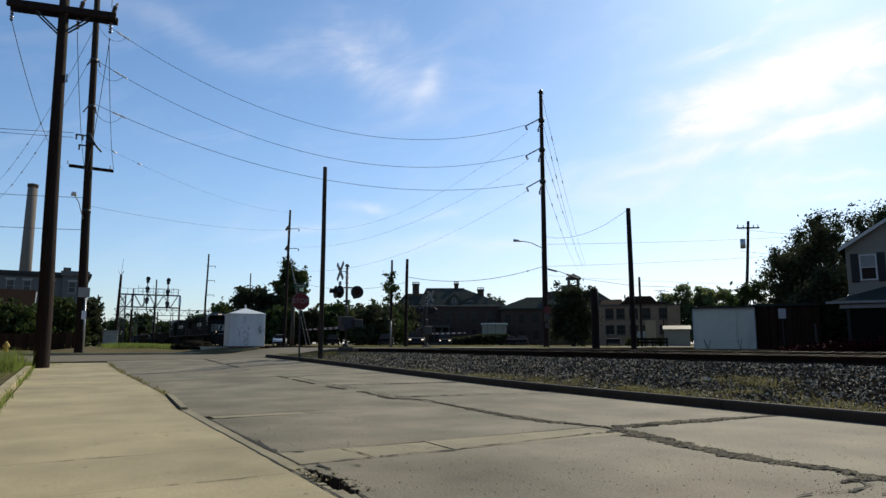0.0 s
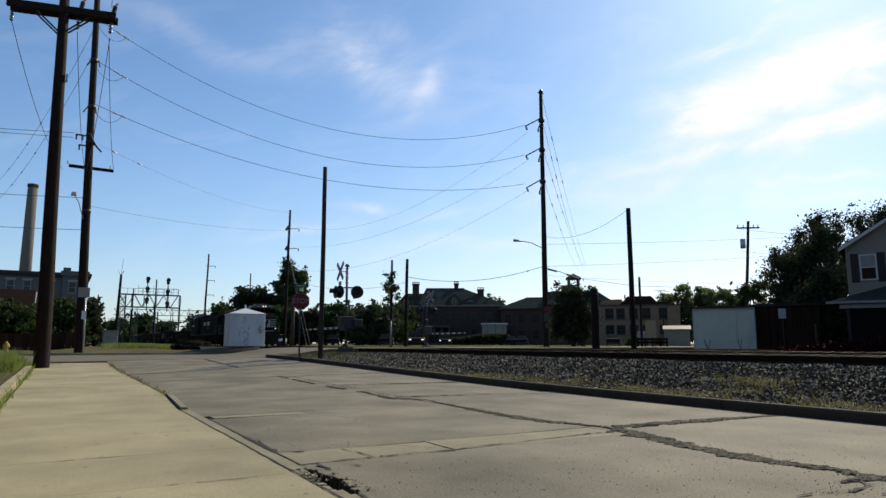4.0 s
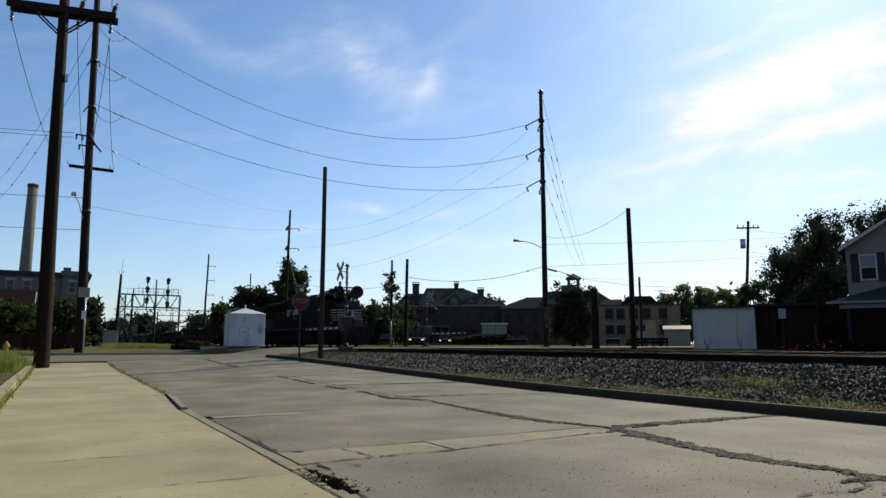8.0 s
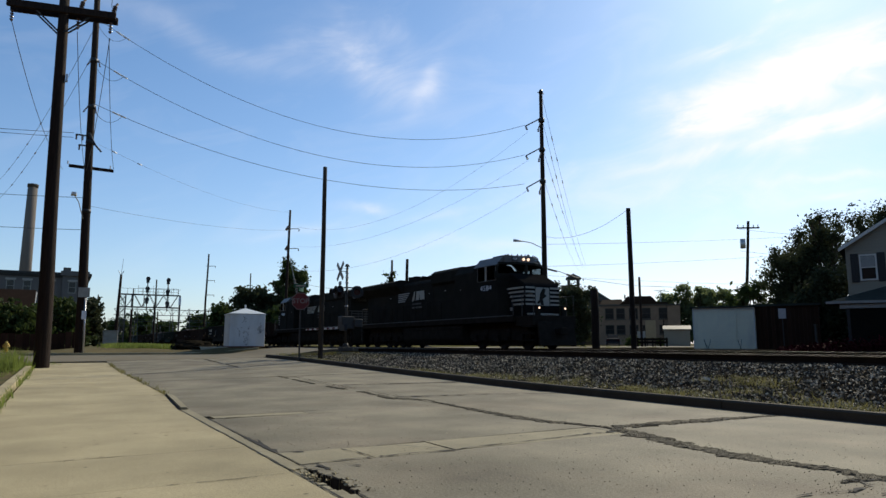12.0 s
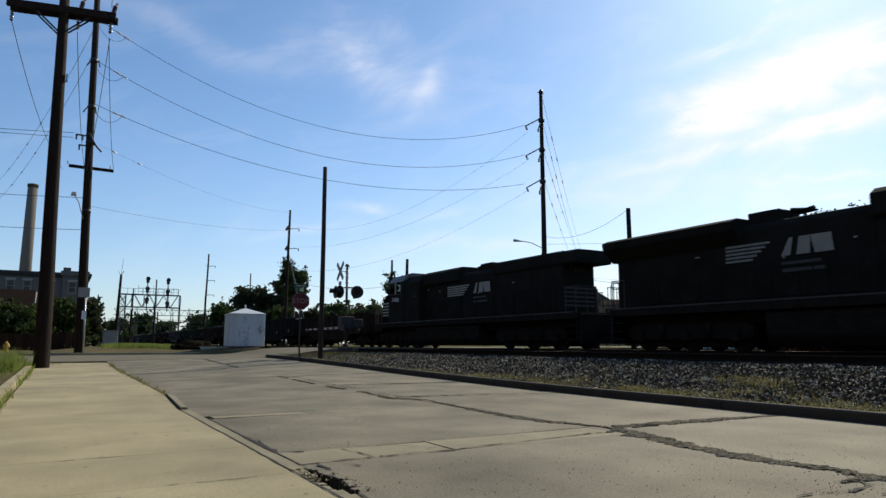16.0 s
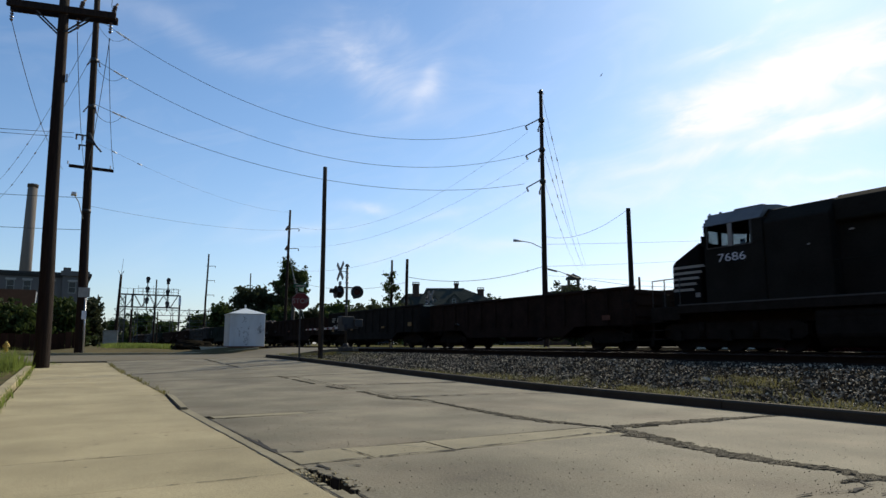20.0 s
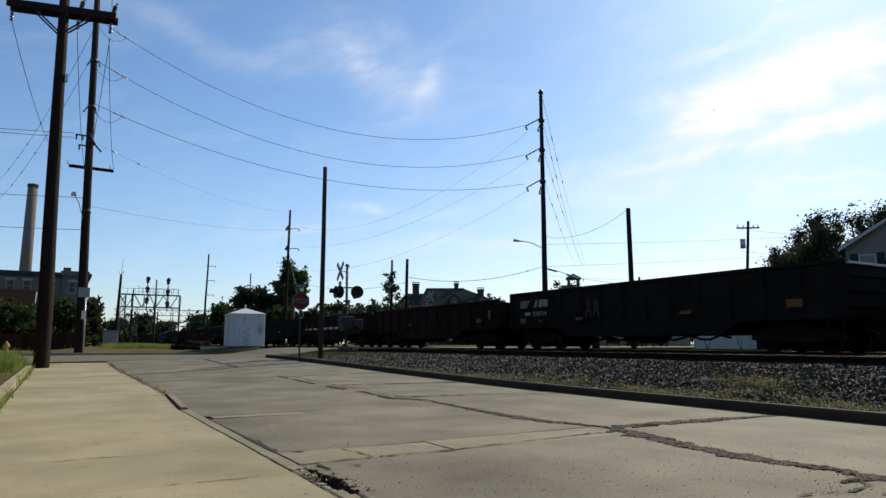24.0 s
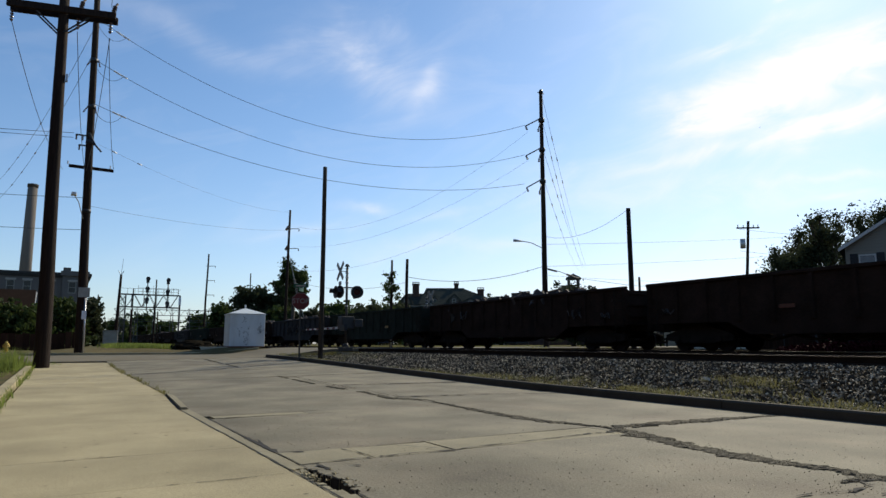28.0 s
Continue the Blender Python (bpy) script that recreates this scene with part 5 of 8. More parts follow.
        for d in (-1, 1):
            # white bar stands for sunlight catching the end wall's top
            piece("end_cap", lambda bm: box(bm, -1.4, 1.4, min(d * (L2 - 0.1), d * (L2 + 0.1)), max(d * (L2 - 0.1), d * (L2 + 0.1)), top - 0.04, top + 0.03), M["white"], car, "top edge of the end wall, painted pale for the sun on it")
    piece("brake_wheel", lambda bm: [strip_tube(bm, [(0.7 + 0.26 * math.cos(a), -L2 - 0.16, top - 0.5 + 0.26 * math.sin(a)) for a in [k * math.pi / 8 for k in range(17)]], 0.018, 4), rod(bm, (0.7, -L2, top - 0.5), (0.7, -L2 - 0.16, top - 0.5), 0.03, 0.03, 6)], U, car)
    if load:
        rnd = random.Random(int(length * 100) + ribs)
        verts, faces = [], []
        for _ in range(260):
            x, y = rnd.uniform(-1.2, 1.2), rnd.uniform(-L2 + 0.5, L2 - 0.5)
            z = top - 0.35 + load * math.cos(y / L2 * 1.5) * (1 - abs(x) * 0.4) + rnd.uniform(-0.15, 0.08)
            m = Euler((rnd.uniform(0, 6), rnd.uniform(0, 6), rnd.uniform(0, 6))).to_matrix() @ Matrix.Diagonal((rnd.uniform(0.15, 0.5), rnd.uniform(0.1, 0.35), rnd.uniform(0.03, 0.15)))
            k = len(verts)
            for a in (-1, 1):
                for b in (-1, 1):
                    for c in (-1, 1):
                        verts.append(tuple(m @ Vector((a, b, c)) + Vector((x, y, z))))
            faces += [tuple(k + i for i in f) for f in ((0, 1, 3, 2), (4, 6, 7, 5), (0, 4, 5, 1), (2, 3, 7, 6), (0, 2, 6, 4), (1, 5, 7, 3))]
        soup("scrap_load", verts, faces, M["scrap"], car, "heap of rusty scrap metal", "", "")
    return car


def cab_glass():
    """Clear cab panes through which the far windows show."""
    m = bpy.data.materials.new("cab_glazing")
    m.use_nodes = True
    b = m.node_tree.nodes["Principled BSDF"]
    b.inputs["Base Color"].default_value = (0.3, 0.33, 0.34, 1)
    b.inputs["Roughness"].default_value = 0.02
    b.inputs["IOR"].default_value = 1.05
    b.inputs["Transmission Weight"].default_value = 1.0
    return m


M["cabglass"] = cab_glass()
TRAIN = []


def build_train():
    a = locomotive("4584", "black road locomotive with white nose stripes and lit headlights", False, 0.3, 4.46, 3.35, 2.85, (1.3, 5.15))
    TRAIN.append((a, 2.82, 0, 0))
    b = locomotive("7686", "black road locomotive with faded white stripes, running cab last", True, 1.3, 4.5, 2.7, 2.0, (0.55, 4.45), 1.2)
    TRAIN.append((b, 26.52, 180, len(WHEELSETS)))
    gondola.wheels = wheel_mesh(0.42)
    dark = (("gond_brown", "rust-brown open gondola freight car with ribbed steel sides"), ("gond_black", "black open gondola freight car with white lettering"), ("gond_green", "faded green open gondola freight car with ribbed sides"), ("gond_grey", "grey graffitied open gondola freight car with ribbed sides"))
    kinds = []
    plan = [(17.2, 2.40, 0, 12, 0.0, ""), (17.1, 2.58, 1, 13, 0.0, "210714"), (16.2, 2.39, 0, 12, 0.0, ""), (16.8, 2.40, 0, 14, 0.40, ""), (16.8, 2.45, 2, 13, 0.0, ""), (16.8, 2.40, 3, 12, 0.38, "")]
    marks = [
        [(-6.6, 1.2, 0.45, 0.2, "rust"), (5.0, 1.25, 0.5, 0.12, "graffiti")],
        [(3.0, 1.25, 0.45, 0.13, "yellow"), (-2.5, 1.3, 0.5, 0.13, "yellow"), (-6.5, 1.35, 0.5, 0.25, "yellow"), (6.9, 1.2, 0.42, 0.24, "yellow"), (5.6, 1.25, 0.3, 0.10, "faded")],
        [(-6.9, 1.5, 0.2, 0.45, "yellow"), (-5.9, 1.35, 0.4, 0.2, "yellow"), (6.6, 1.3, 0.5, 0.25, "graffiti"), (2.0, 1.35, 0.5, 0.12, "rust")],
        [(-5.0, 1.3, 0.7, 0.55, "graffiti"), (-6.8, 1.25, 0.4, 0.3, "gond_grey"), (4.0, 1.5, 0.5, 0.5, "gond_grey"), (5.2, 1.4, 0.25, 0.6, "gond_grey")],
        [(6.0, 1.5, 0.4, 0.7, "gond_grey"), (-3.0, 1.3, 0.5, 0.15, "yellow")],
        [(y, 1.3 + 0.15 * math.sin(y * 3), 0.75, 0.6, "graffiti") for y in (-3.4, -2.3, -1.2, -0.1, 1.0, 2.1)],
    ]
    s = 36.5
    for (length, top, k, ribs, load, num), mk in zip(plan, marks):
        m, label = dark[k]
        c = gondola(length, top, M[m], label, ribs, mk, load, num)
        kinds.append(c)
        TRAIN.append((c, s + length / 2, 0, 0))
        s += length
    # graffiti letters on the black car: tall outlined strokes
    bm = bmesh.new()
    for dy in (0.75, 1.2):
        for p, q in (((0.0, 1.35), (0.16, 2.1)), ((0.16, 2.1), (0.3, 1.35)), ((0.06, 1.62), (0.26, 1.62))):
            rod(bm, (-1.59, 3.3 - dy - p[0], p[1]), (-1.59, 3.3 - dy - q[0], q[1]), 0.035, 0.035, 5)
    part("graffiti_tag", bm, M["faded"], kinds[1], "pale spray-painted tag")
    for i in range(13):
        src = kinds[(3, 2, 4, 5, 0, 3, 2, 0, 4, 3, 5, 2, 0)[i]]
        length = 16.8
        c = copy_thing(src, Matrix())
        TRAIN.append((c, s + length / 2, 0, None))
        s += length


build_train()


def motions():
    walk(BIRD, [(t, pose(x, y, z, -10, -40, -50)) for t, x, y, z in ((0, -12.7, 68.3, 70.7), (8, 7.6, 57.7, 49.4), (14, 23.7, 50.3, 37.3), (16, 29.7, 47.5, 33.3), (17.5, 35.3, 46.9, 31.1), (18.5, 40.9, 48.3, 30.9), (20.5, 55.7, 53.5, 32.0), (21.5, 65.3, 56.9, 33.8), (24, 91.2, 66.7, 39.4), (26, 110.1, 74.7, 43.6), (28, 126.9, 81.9, 47.0))])
    for car, s, turn, _ in TRAIN:
        walk(car, [(t, pose(TRACK_X, s - gone(t), RAIL_Z, 0, 0, turn)) for t in (0, 4, 8, 12, 16, 20, 24, 28)])
    for w, y, r in WHEELSETS:
        back = w.parent in [c for c, s, turn, k in TRAIN if turn]
        total = gone(28) - gone(0)
        n = int(total / r / radians(80)) + 1
        rows = []
        for i in range(n + 1):
            t = round(28 * i / n * FPS) / FPS
            a = math.degrees((gone(t) - gone(0)) / r) * (1 if not back else -1)
            rows.append((t, pose(0, y, r, a % 360, 0, 0)))
        walk(w, rows)


# ---------------------------------------------------------------- poles, wires, signs
def pole_shaft(bm, h, r0, r1, lean=(0, 0)):
    n = 6
    prev = None
    for i in range(n + 1):
        t = i / n
        c = Vector((lean[0] * t + 0.03 * noise.noise((t * 3, r0 * 90, 0)), lean[1] * t + 0.03 * noise.noise((t * 3, r0 * 70, 5)), -0.4 + (h + 0.4) * t))
        r = r0 + (r1 - r0) * t
        ring = [bm.verts.new(c + Vector((math.cos(a), math.sin(a), 0)) * r * (1 + 0.03 * math.sin(a * 3 + t * 9))) for a in [k * math.pi / 8 for k in range(16)]]
        if prev:
            for k in range(16):
                bm.faces.new((prev[k], prev[(k + 1) % 16], ring[(k + 1) % 16], ring[k])).smooth = True
        prev = ring
    bm.faces.new(prev)


def utility_pole(x, y, z, h, r0, r1, label, lean=(0, 0), name="utility_pole", wood="pole"):
    p = thing(name, label, "utility pole", pose(x, y, z))
    piece("shaft", lambda bm: pole_shaft(bm, h, r0, r1, lean), M[wood], p)
    return p


def insulator(bm, p, d, r=0.07, n=5):
    """A string of sheds from p along d."""
    p, d = Vector(p), Vector(d)
    rod(bm, p, p + d, r * 0.3, r * 0.3, 6)
    for i in range(n):
        c = p + d * ((i + 0.5) / n)
        e = d.normalized() * 0.03
        rod(bm, c - e, c + e, r, r * 0.6, 10)


def wire(a, b, sag, r=0.011, label="thin dark sagging overhead cable", n=26, markers=()):
    a, b = Vector(a), Vector(b)
    pts = []
    for i in range(n + 1):
        t = i / n
        p = a.lerp(b, t)
        p.z -= 4 * sag * t * (1 - t)
        pts.append(p)
    bm = bmesh.new()
    strip_tube(bm, pts, r, 4)
    ob = tagged(part("overhead_cable", bm, M["wire"]), label, "cable", "overhead cables")
    for t in markers:
        p, q = a.lerp(b, t), a.lerp(b, t + 0.012)
        for v, u in ((p, t), (q, t + 0.012)):
            v.z -= 4 * sag * u * (1 - u)
        piece("spacer", lambda m: rod(m, p, q, 0.05, 0.05, 8), M["silver"], ob)
    return ob


def build_poles():
    dark = "tall dark timber pole with double crossarm and insulators"
    p = utility_pole(-0.5, 29.9, 0.10, 16.6, 0.29, 0.175, dark, (-0.33, 0))
    ax = 14.6
    for dy in (-0.24, 0.24):
        piece("crossarm", lambda bm: box(bm, -2.0, 2.0, dy - 0.07, dy + 0.07, ax - 0.15, ax + 0.15), M["pole"], p, bevel=0.015, at=pose(-0.28, 0, 0, 0, 0, -13))
        for s in (-1, 1):
            piece("brace", lambda bm: rod(bm, (-0.3 + s * 0.95, dy * 0.8 - s * 0.2, ax - 0.15), (-0.33 + s * 0.1, dy * 0.7, ax - 0.95), 0.035, 0.035, 6), M["black"], p)
    for x in (-2.05, 0.3, 1.5):
        yy = -0.23 * (x + 0.28)
        piece("insulator", lambda bm: (insulator(bm, (x, yy, ax + 0.15), (0.08, 0, 0.45), 0.1), rod(bm, (x + 0.08, yy, ax + 0.55), (x + 0.16, yy + 0.1, ax + 0.75), 0.05, 0.05, 6)), M["porcelain"], p)
        piece("insulator", lambda bm: insulator(bm, (x - 0.05, yy + 0.1, ax - 0.15), (0, 0, -0.5), 0.075, 4), M["porcelain"], p)
    piece("bracket", lambda bm: box(bm, -0.02, 0.06, -0.16, 0.0, 11.6, 11.9), M["galv"], p)

    q = utility_pole(1.16, 46.25, 0.42, 24.6, 0.29, 0.17, "tall timber pole with crossarm, street lamp and notice plates", (-0.6, 0))
    g = 0.42
    piece("crossarm", lambda bm: box(bm, -1.27, 1.27, -0.08, 0.08, 11.66, 11.84), M["pole"], q, at=pose(-0.24, 0.2, 0, 0, 0.6, 0))
    for z in (18.9, 15.75):
        for a_, d_ in (((-0.6, 0, z), (-0.25, -0.2, -0.5)), ((-0.2, -0.15, z), (0.1, -0.1, -0.5))):
            piece("insulator", lambda bm: insulator(bm, a_, d_, 0.06, 4), M["porcelain"], q)
    for z in (13.4, 18.9, 15.75, 8.9):
        piece("collar", lambda bm: rod(bm, (-0.6 * z / 24.6, 0, z - 0.12), (-0.6 * z / 24.6, 0, z + 0.12), 0.29 - 0.0035 * z, 0.29 - 0.0035 * z, 14), M["black"], q)
    piece("bracket_arm", lambda bm: [box(bm, -1.15, -0.3, -0.05, 0.05, 13.75, 13.83), box(bm, -0.95, -0.3, -0.05, 0.05, 13.1, 13.17), rod(bm, (-0.42, -0.2, 13.95), (-0.05, -0.2, 13.2), 0.09, 0.09, 8), rod(bm, (-0.2, -0.25, 13.4), (0.35, -0.2, 12.8), 0.06, 0.06, 8)], M["black"], q)
    for x, z in ((-1.1, 13.75), (-0.75, 13.75), (-0.9, 13.1)):
        piece("insulator", lambda bm: insulator(bm, (x, 0, z), (0, 0, -0.3), 0.07, 3), M["porcelain"], q)
    piece("cross_bolt", lambda bm: [rod(bm, (x - 0.25, 0.15, 11.84), (x - 0.25, 0.15, 12.05), 0.04, 0.04, 6) for x in (-1.2, 1.2)], M["galv"], q)
    lamp = piece("lamp_arm", lambda bm: strip_tube(bm, [(-0.35, -0.1, 8.3), (-0.7, -0.9, 9.3), (-0.95, -1.6, 9.55)], 0.03, 6), M["galv"], q)
    piece("lamp_head", lambda bm: prism(bm, [(-0.12, -2.2), (0.12, -2.2), (0.16, -1.6), (-0.16, -1.6)], "z", 9.48, 9.62), M["silver"], lamp, at=pose(-0.98, 0, 0))
    piece("notice_plate", lambda bm: box(bm, -0.32, 0.32, -0.36, -0.33, 3.45, 4.05), M["dullwhite"], q, "grey metal notice plate")
    piece("notice", lambda bm: box(bm, -0.04, 0.22, -0.33, -0.31, 2.1, 2.62), M["signwhite"], q, "small white notice")
    piece("conduit", lambda bm: rod(bm, (0.2, -0.26, 0), (0.1, -0.24, 3.4), 0.06, 0.06, 8), M["galv"], q)

    utility_pole(9.94, 27.6, 0.55, 8.45, 0.115, 0.09, "plain bare timber pole at the kerb corner", wood="greypole")
    t = utility_pole(32.39, 39.61, 0.72, 20.6, 0.24, 0.14, "very tall timber pole with three line-post arms and a street lamp")
    for z in (18.2, 15.75, 13.15):
        piece("arm", lambda bm: (rod(bm, (-0.1, 0, z + 0.1), (-1.35, 0.35, z - 0.65), 0.05, 0.045, 8), rod(bm, (-0.05, 0.0, z - 0.1), (-0.95, -0.75, z - 1.15), 0.05, 0.045, 8)), M["porcelain"], t)
        piece("insulator", lambda bm: insulator(bm, (-1.35, 0.35, z - 0.65), (0.1, -0.1, -0.35), 0.1, 3), M["porcelain"], t)
        piece("insulator", lambda bm: insulator(bm, (-0.95, -0.75, z - 1.15), (0.0, 0, -0.25), 0.1, 2), M["porcelain"], t)
        piece("collar", lambda bm: rod(bm, (0, 0, z - 0.18), (0, 0, z + 0.1), 0.25, 0.25, 14), M["black"], t)
    piece("cap", lambda bm: (rod(bm, (0, 0, 20.5), (0, 0, 20.75), 0.2, 0.1, 12), rod(bm, (-0.35, 0, 20.45), (0.3, 0, 20.45), 0.03, 0.03, 6)), M["black"], t)
    lamp = piece("lamp_arm", lambda bm: strip_tube(bm, [(-0.1, 0, 7.7), (-0.9, 0.5, 8.15), (-1.6, 0.9, 8.3)], 0.035, 6), M["galv"], t)
    piece("lamp_head", lambda bm: rod(bm, (-1.5, 0.85, 8.28), (-2.1, 1.2, 8.34), 0.06, 0.12, 8), M["galv"], lamp)
    piece("meter_box", lambda bm: (box(bm, -0.35, -0.05, -0.4, -0.22, 2.0, 2.6), box(bm, -0.28, 0.0, -0.4, -0.25, 1.5, 1.9)), M["darkpaint"], t)
    piece("red_disc", lambda bm: rod(bm, (-0.1, -0.32, 2.85), (-0.1, -0.3, 2.85), 0.34, 0.34, 8), M["red"], t, "red sign plate seen against the pole")
    utility_pole(29.05, 27.55, 0.72, 8.38, 0.165, 0.13, "plain timber pole beyond the railway")
    utility_pole(28.55, 30.15, 0.72, 3.6, 0.24, 0.23, "thick dark timber post stub beyond the railway")
    a = utility_pole(24.2, 50.0, 0.72, 7.4, 0.10, 0.09, "slim timber pole with a white conduit beside the crossing")
    piece("conduit", lambda bm: rod(bm, (-0.1, -0.12, 0), (-0.1, -0.12, 2.2), 0.07, 0.07, 8), M["dullwhite"], a, "white plastic conduit")
    utility_pole(25.3, 49.5, 0.72, 7.5, 0.16, 0.12, "short dark timber pole beside the crossing", (0.1, 0))
    b = utility_pole(23.9, 79.5, 0.72, 17.0, 0.21, 0.13, "timber pole with short line-post arms beyond the railway", (0.25, 0))
    for z in (14.6, 12.1):
        piece("arm", lambda bm: (rod(bm, (0.1, 0, z), (1.3, -0.5, z + 0.05), 0.05, 0.04, 6), insulator(bm, (1.3, -0.5, z), (0, 0, -0.3), 0.1, 2), rod(bm, (-0.2, 0, z - 0.2), (0.1, 0, z + 0.3), 0.16, 0.16, 8)), M["porcelain"], b)
    for dx, z in ((2.6, 12.4), (3.1, 12.1)):
        tagged(piece("guy_wire", lambda bm: rod(bm, (23.95, 79.45, 0.72 + z), (23.9 + dx, 78.6, 0.7), 0.035, 0.035, 5), M["dullwhite"]), "pale guy wire staying the timber pole", "guy wire")
    c = utility_pole(22.9, 126.5, 0.72, 16.9, 0.2, 0.14, "timber pole with four side arms beyond the railway", (0.3, 0))
    for z in (14.6, 11.9, 9.2, 6.2):
        piece("arm", lambda bm: (rod(bm, (0, 0, z), (1.5, -0.4, z + 0.05), 0.06, 0.05, 6), insulator(bm, (1.5, -0.4, z), (0, 0, -0.3), 0.1, 2)), M["porcelain"], c)
    utility_pole(29.5, 120.0, 0.72, 13.0, 0.15, 0.1, "distant slim timber pole above the trees")
    d = utility_pole(65.68, 45.9, 0.72, 14.0, 0.2, 0.14, "timber pole with crossarm and transformer behind the garage", (0.61, -0.89))
    piece("crossarm", lambda bm: box(bm, -1.25, 1.25, -0.06, 0.06, 13.15, 13.3), M["pole"], d, at=pose(0.57, -0.83, 0, 0, 0, -35))
    piece("insulator", lambda bm: [insulator(bm, (0.57 + k * math.cos(-0.61), -0.83 + k * math.sin(-0.61), 13.3), (0, 0, 0.3), 0.07, 3) for k in (-1.1, -0.5, 0.6, 1.1)], M["porcelain"], d)
    piece("transformer", lambda bm: rod(bm, (-0.05, -0.5, 10.9), (-0.05, -0.5, 11.95), 0.28, 0.28, 14), M["galv"], d)
    utility_pole(46.35, 42.95, 0.72, 6.45, 0.12, 0.1, "distant slim timber pole beside the tan building")
    far = utility_pole(8.7, 131.0, 0.72, 12.7, 0.30, 0.2, "grey distant pole with a lightning rod beside the signal bridge", (0.3, 0))
    piece("lightning_rod", lambda bm: (rod(bm, (0.3, 0, 12.6), (0.5, 0, 15.6), 0.05, 0.03, 6), rod(bm, (0.3, 0, 12.5), (-0.2, 0, 13.4), 0.05, 0.05, 6), rod(bm, (0.3, 0, 12.5), (0.75, 0, 13.4), 0.05, 0.05, 6)), M["galv"], far)

    # cables
    top = 22.0
    T = (32.39, 39.61)
    for a, b, sag in (((0.78, 46.0, 22.07), (31.01, 39.99, 18.34), 3.9), ((0.80, 46.0, 19.26), (30.97, 40.01, 15.89), 3.4), ((0.90, 46.0, 16.32), (30.9, 40.07, 13.52), 2.4)):
        wire(a, b, sag, 0.016, markers=(0.035, 0.05))
        # slack jumper loop under the first insulator
        a, b = Vector(a), Vector(a).lerp(Vector(b), 0.055)
        b.z -= 4 * sag * 0.055 * 0.945
        loop = wire(a + Vector((0.05, 0, -0.5)), b, 0.55, 0.012, "slack jumper loop below the line insulator", 12)
        piece("insulator", lambda m: insulator(m, b, (a - b).normalized() * 0.7, 0.07, 5), M["silver"], loop)
    for a, b, sag in (((25.08, 79.17, 15.61), (30.82, 39.37, 17.59), 2.9), ((25.15, 79.14, 13.08), (30.79, 39.4, 15.24), 1.95), ((24.78, 79.26, 10.14), (30.74, 39.44, 12.86), 2.1)):
        wire(a, b, sag, 0.0085)
    for z, e in ((21.0, (102.0, 110.0, 18.2)), (18.9, (101.4, 110.6, 18.0)), (16.5, (101.8, 110.2, 17.7)), (14.0, (100.9, 111.0, 17.2))):
        wire((T[0] + 0.1, T[1], z), e, 1.2, 0.014, markers=(0.09, 0.15, 0.23))
    wire((25.35, 49.5, 6.7), (T[0], T[1], 7.05), 0.75, 0.02, markers=(0.88,))
    sp = tagged(piece("cable_splice", lambda bm: (rod(bm, (32.6, 39.5, 6.8), (33.2, 39.1, 6.6), 0.07, 0.07, 6), strip_tube(bm, [(32.5, 39.5, 6.85), (33.4, 38.9, 6.55), (34.4, 38.3, 6.1)], 0.025, 6), rod(bm, (33.8, 38.7, 6.38), (34.5, 38.25, 6.05), 0.075, 0.075, 6), strip_tube(bm, [(34.4, 38.3, 6.1), (39.0, 37.0, 5.6), (45.0, 36.0, 5.6)], 0.016, 5)), M["wire"]), "thick black splice closure hanging on the cable", "cable")
    wire((24.6, 79.5, 9), (25.3, 49.5, 6.2), 0.9, 0.014)
    wire((T[0], T[1], 6.3), (83.2, 43.7, 8.3), 0.35, 0.010)
    wire((T[0], T[1], 9.4), (28.92, 27.6, 8.95), 0.7, 0.012)
    wire((T[0], T[1], 8.75), (77.6, 34.5, 13.2), 0.3, 0.011)
    wire((65.7, 45.9, 13.9), (110, 20, 13.5), 1.4, 0.016)
    wire((65.7, 45.9, 11.4), (110, 20, 10.5), 1.4, 0.016)
    wire((T[0], T[1], 7.0), (77.75, 34.7, 11.5), 0.3, 0.011)
    wire((24.4, 79.5, 15.2), (1.17, 46.2, 9.65), 0.5, 0.009)
    for x, x1 in ((-2.6, -0.55), (-0.25, 0.7), (0.95, 2.3), (0.98, 0.75)):
        wire((x, 30.2, 14.1), (x1, 46.4, 12.3 if x1 > 2 else 11.9), 0.75, 0.014)
    for x in (-2.6, -0.25, 0.95):
        wire((x, 29.9, 15.4), (x - 1.4, -6, 14.5), 0.8, 0.012)
    for z, e in ((10.17, 9.95), (8.11, 8.05)):
        wire((0.79, 46.2, z), (-12, 47.5, e), 0.12, 0.016)
    for z, e in ((14.25, 13.75), (13.95, 13.65)):
        wire((-0.1, 46.1, z), (-12, 47.5, e), 0.1, 0.016)
    wire((1.3, 46.15, 13.75), (23.9, 79.3, 17.4), 0.9, 0.007, markers=(0.04, 0.12))
    wire((0.7, 46.2, 21.9), (-6.43, 80, 17.88), 1.0, 0.014, markers=(0.45, 0.6, 0.72, 0.85))
    wire((0.7, 46.2, 20.0), (-6.27, 80, 15.92), 1.0, 0.014, markers=(0.5, 0.66, 0.8))


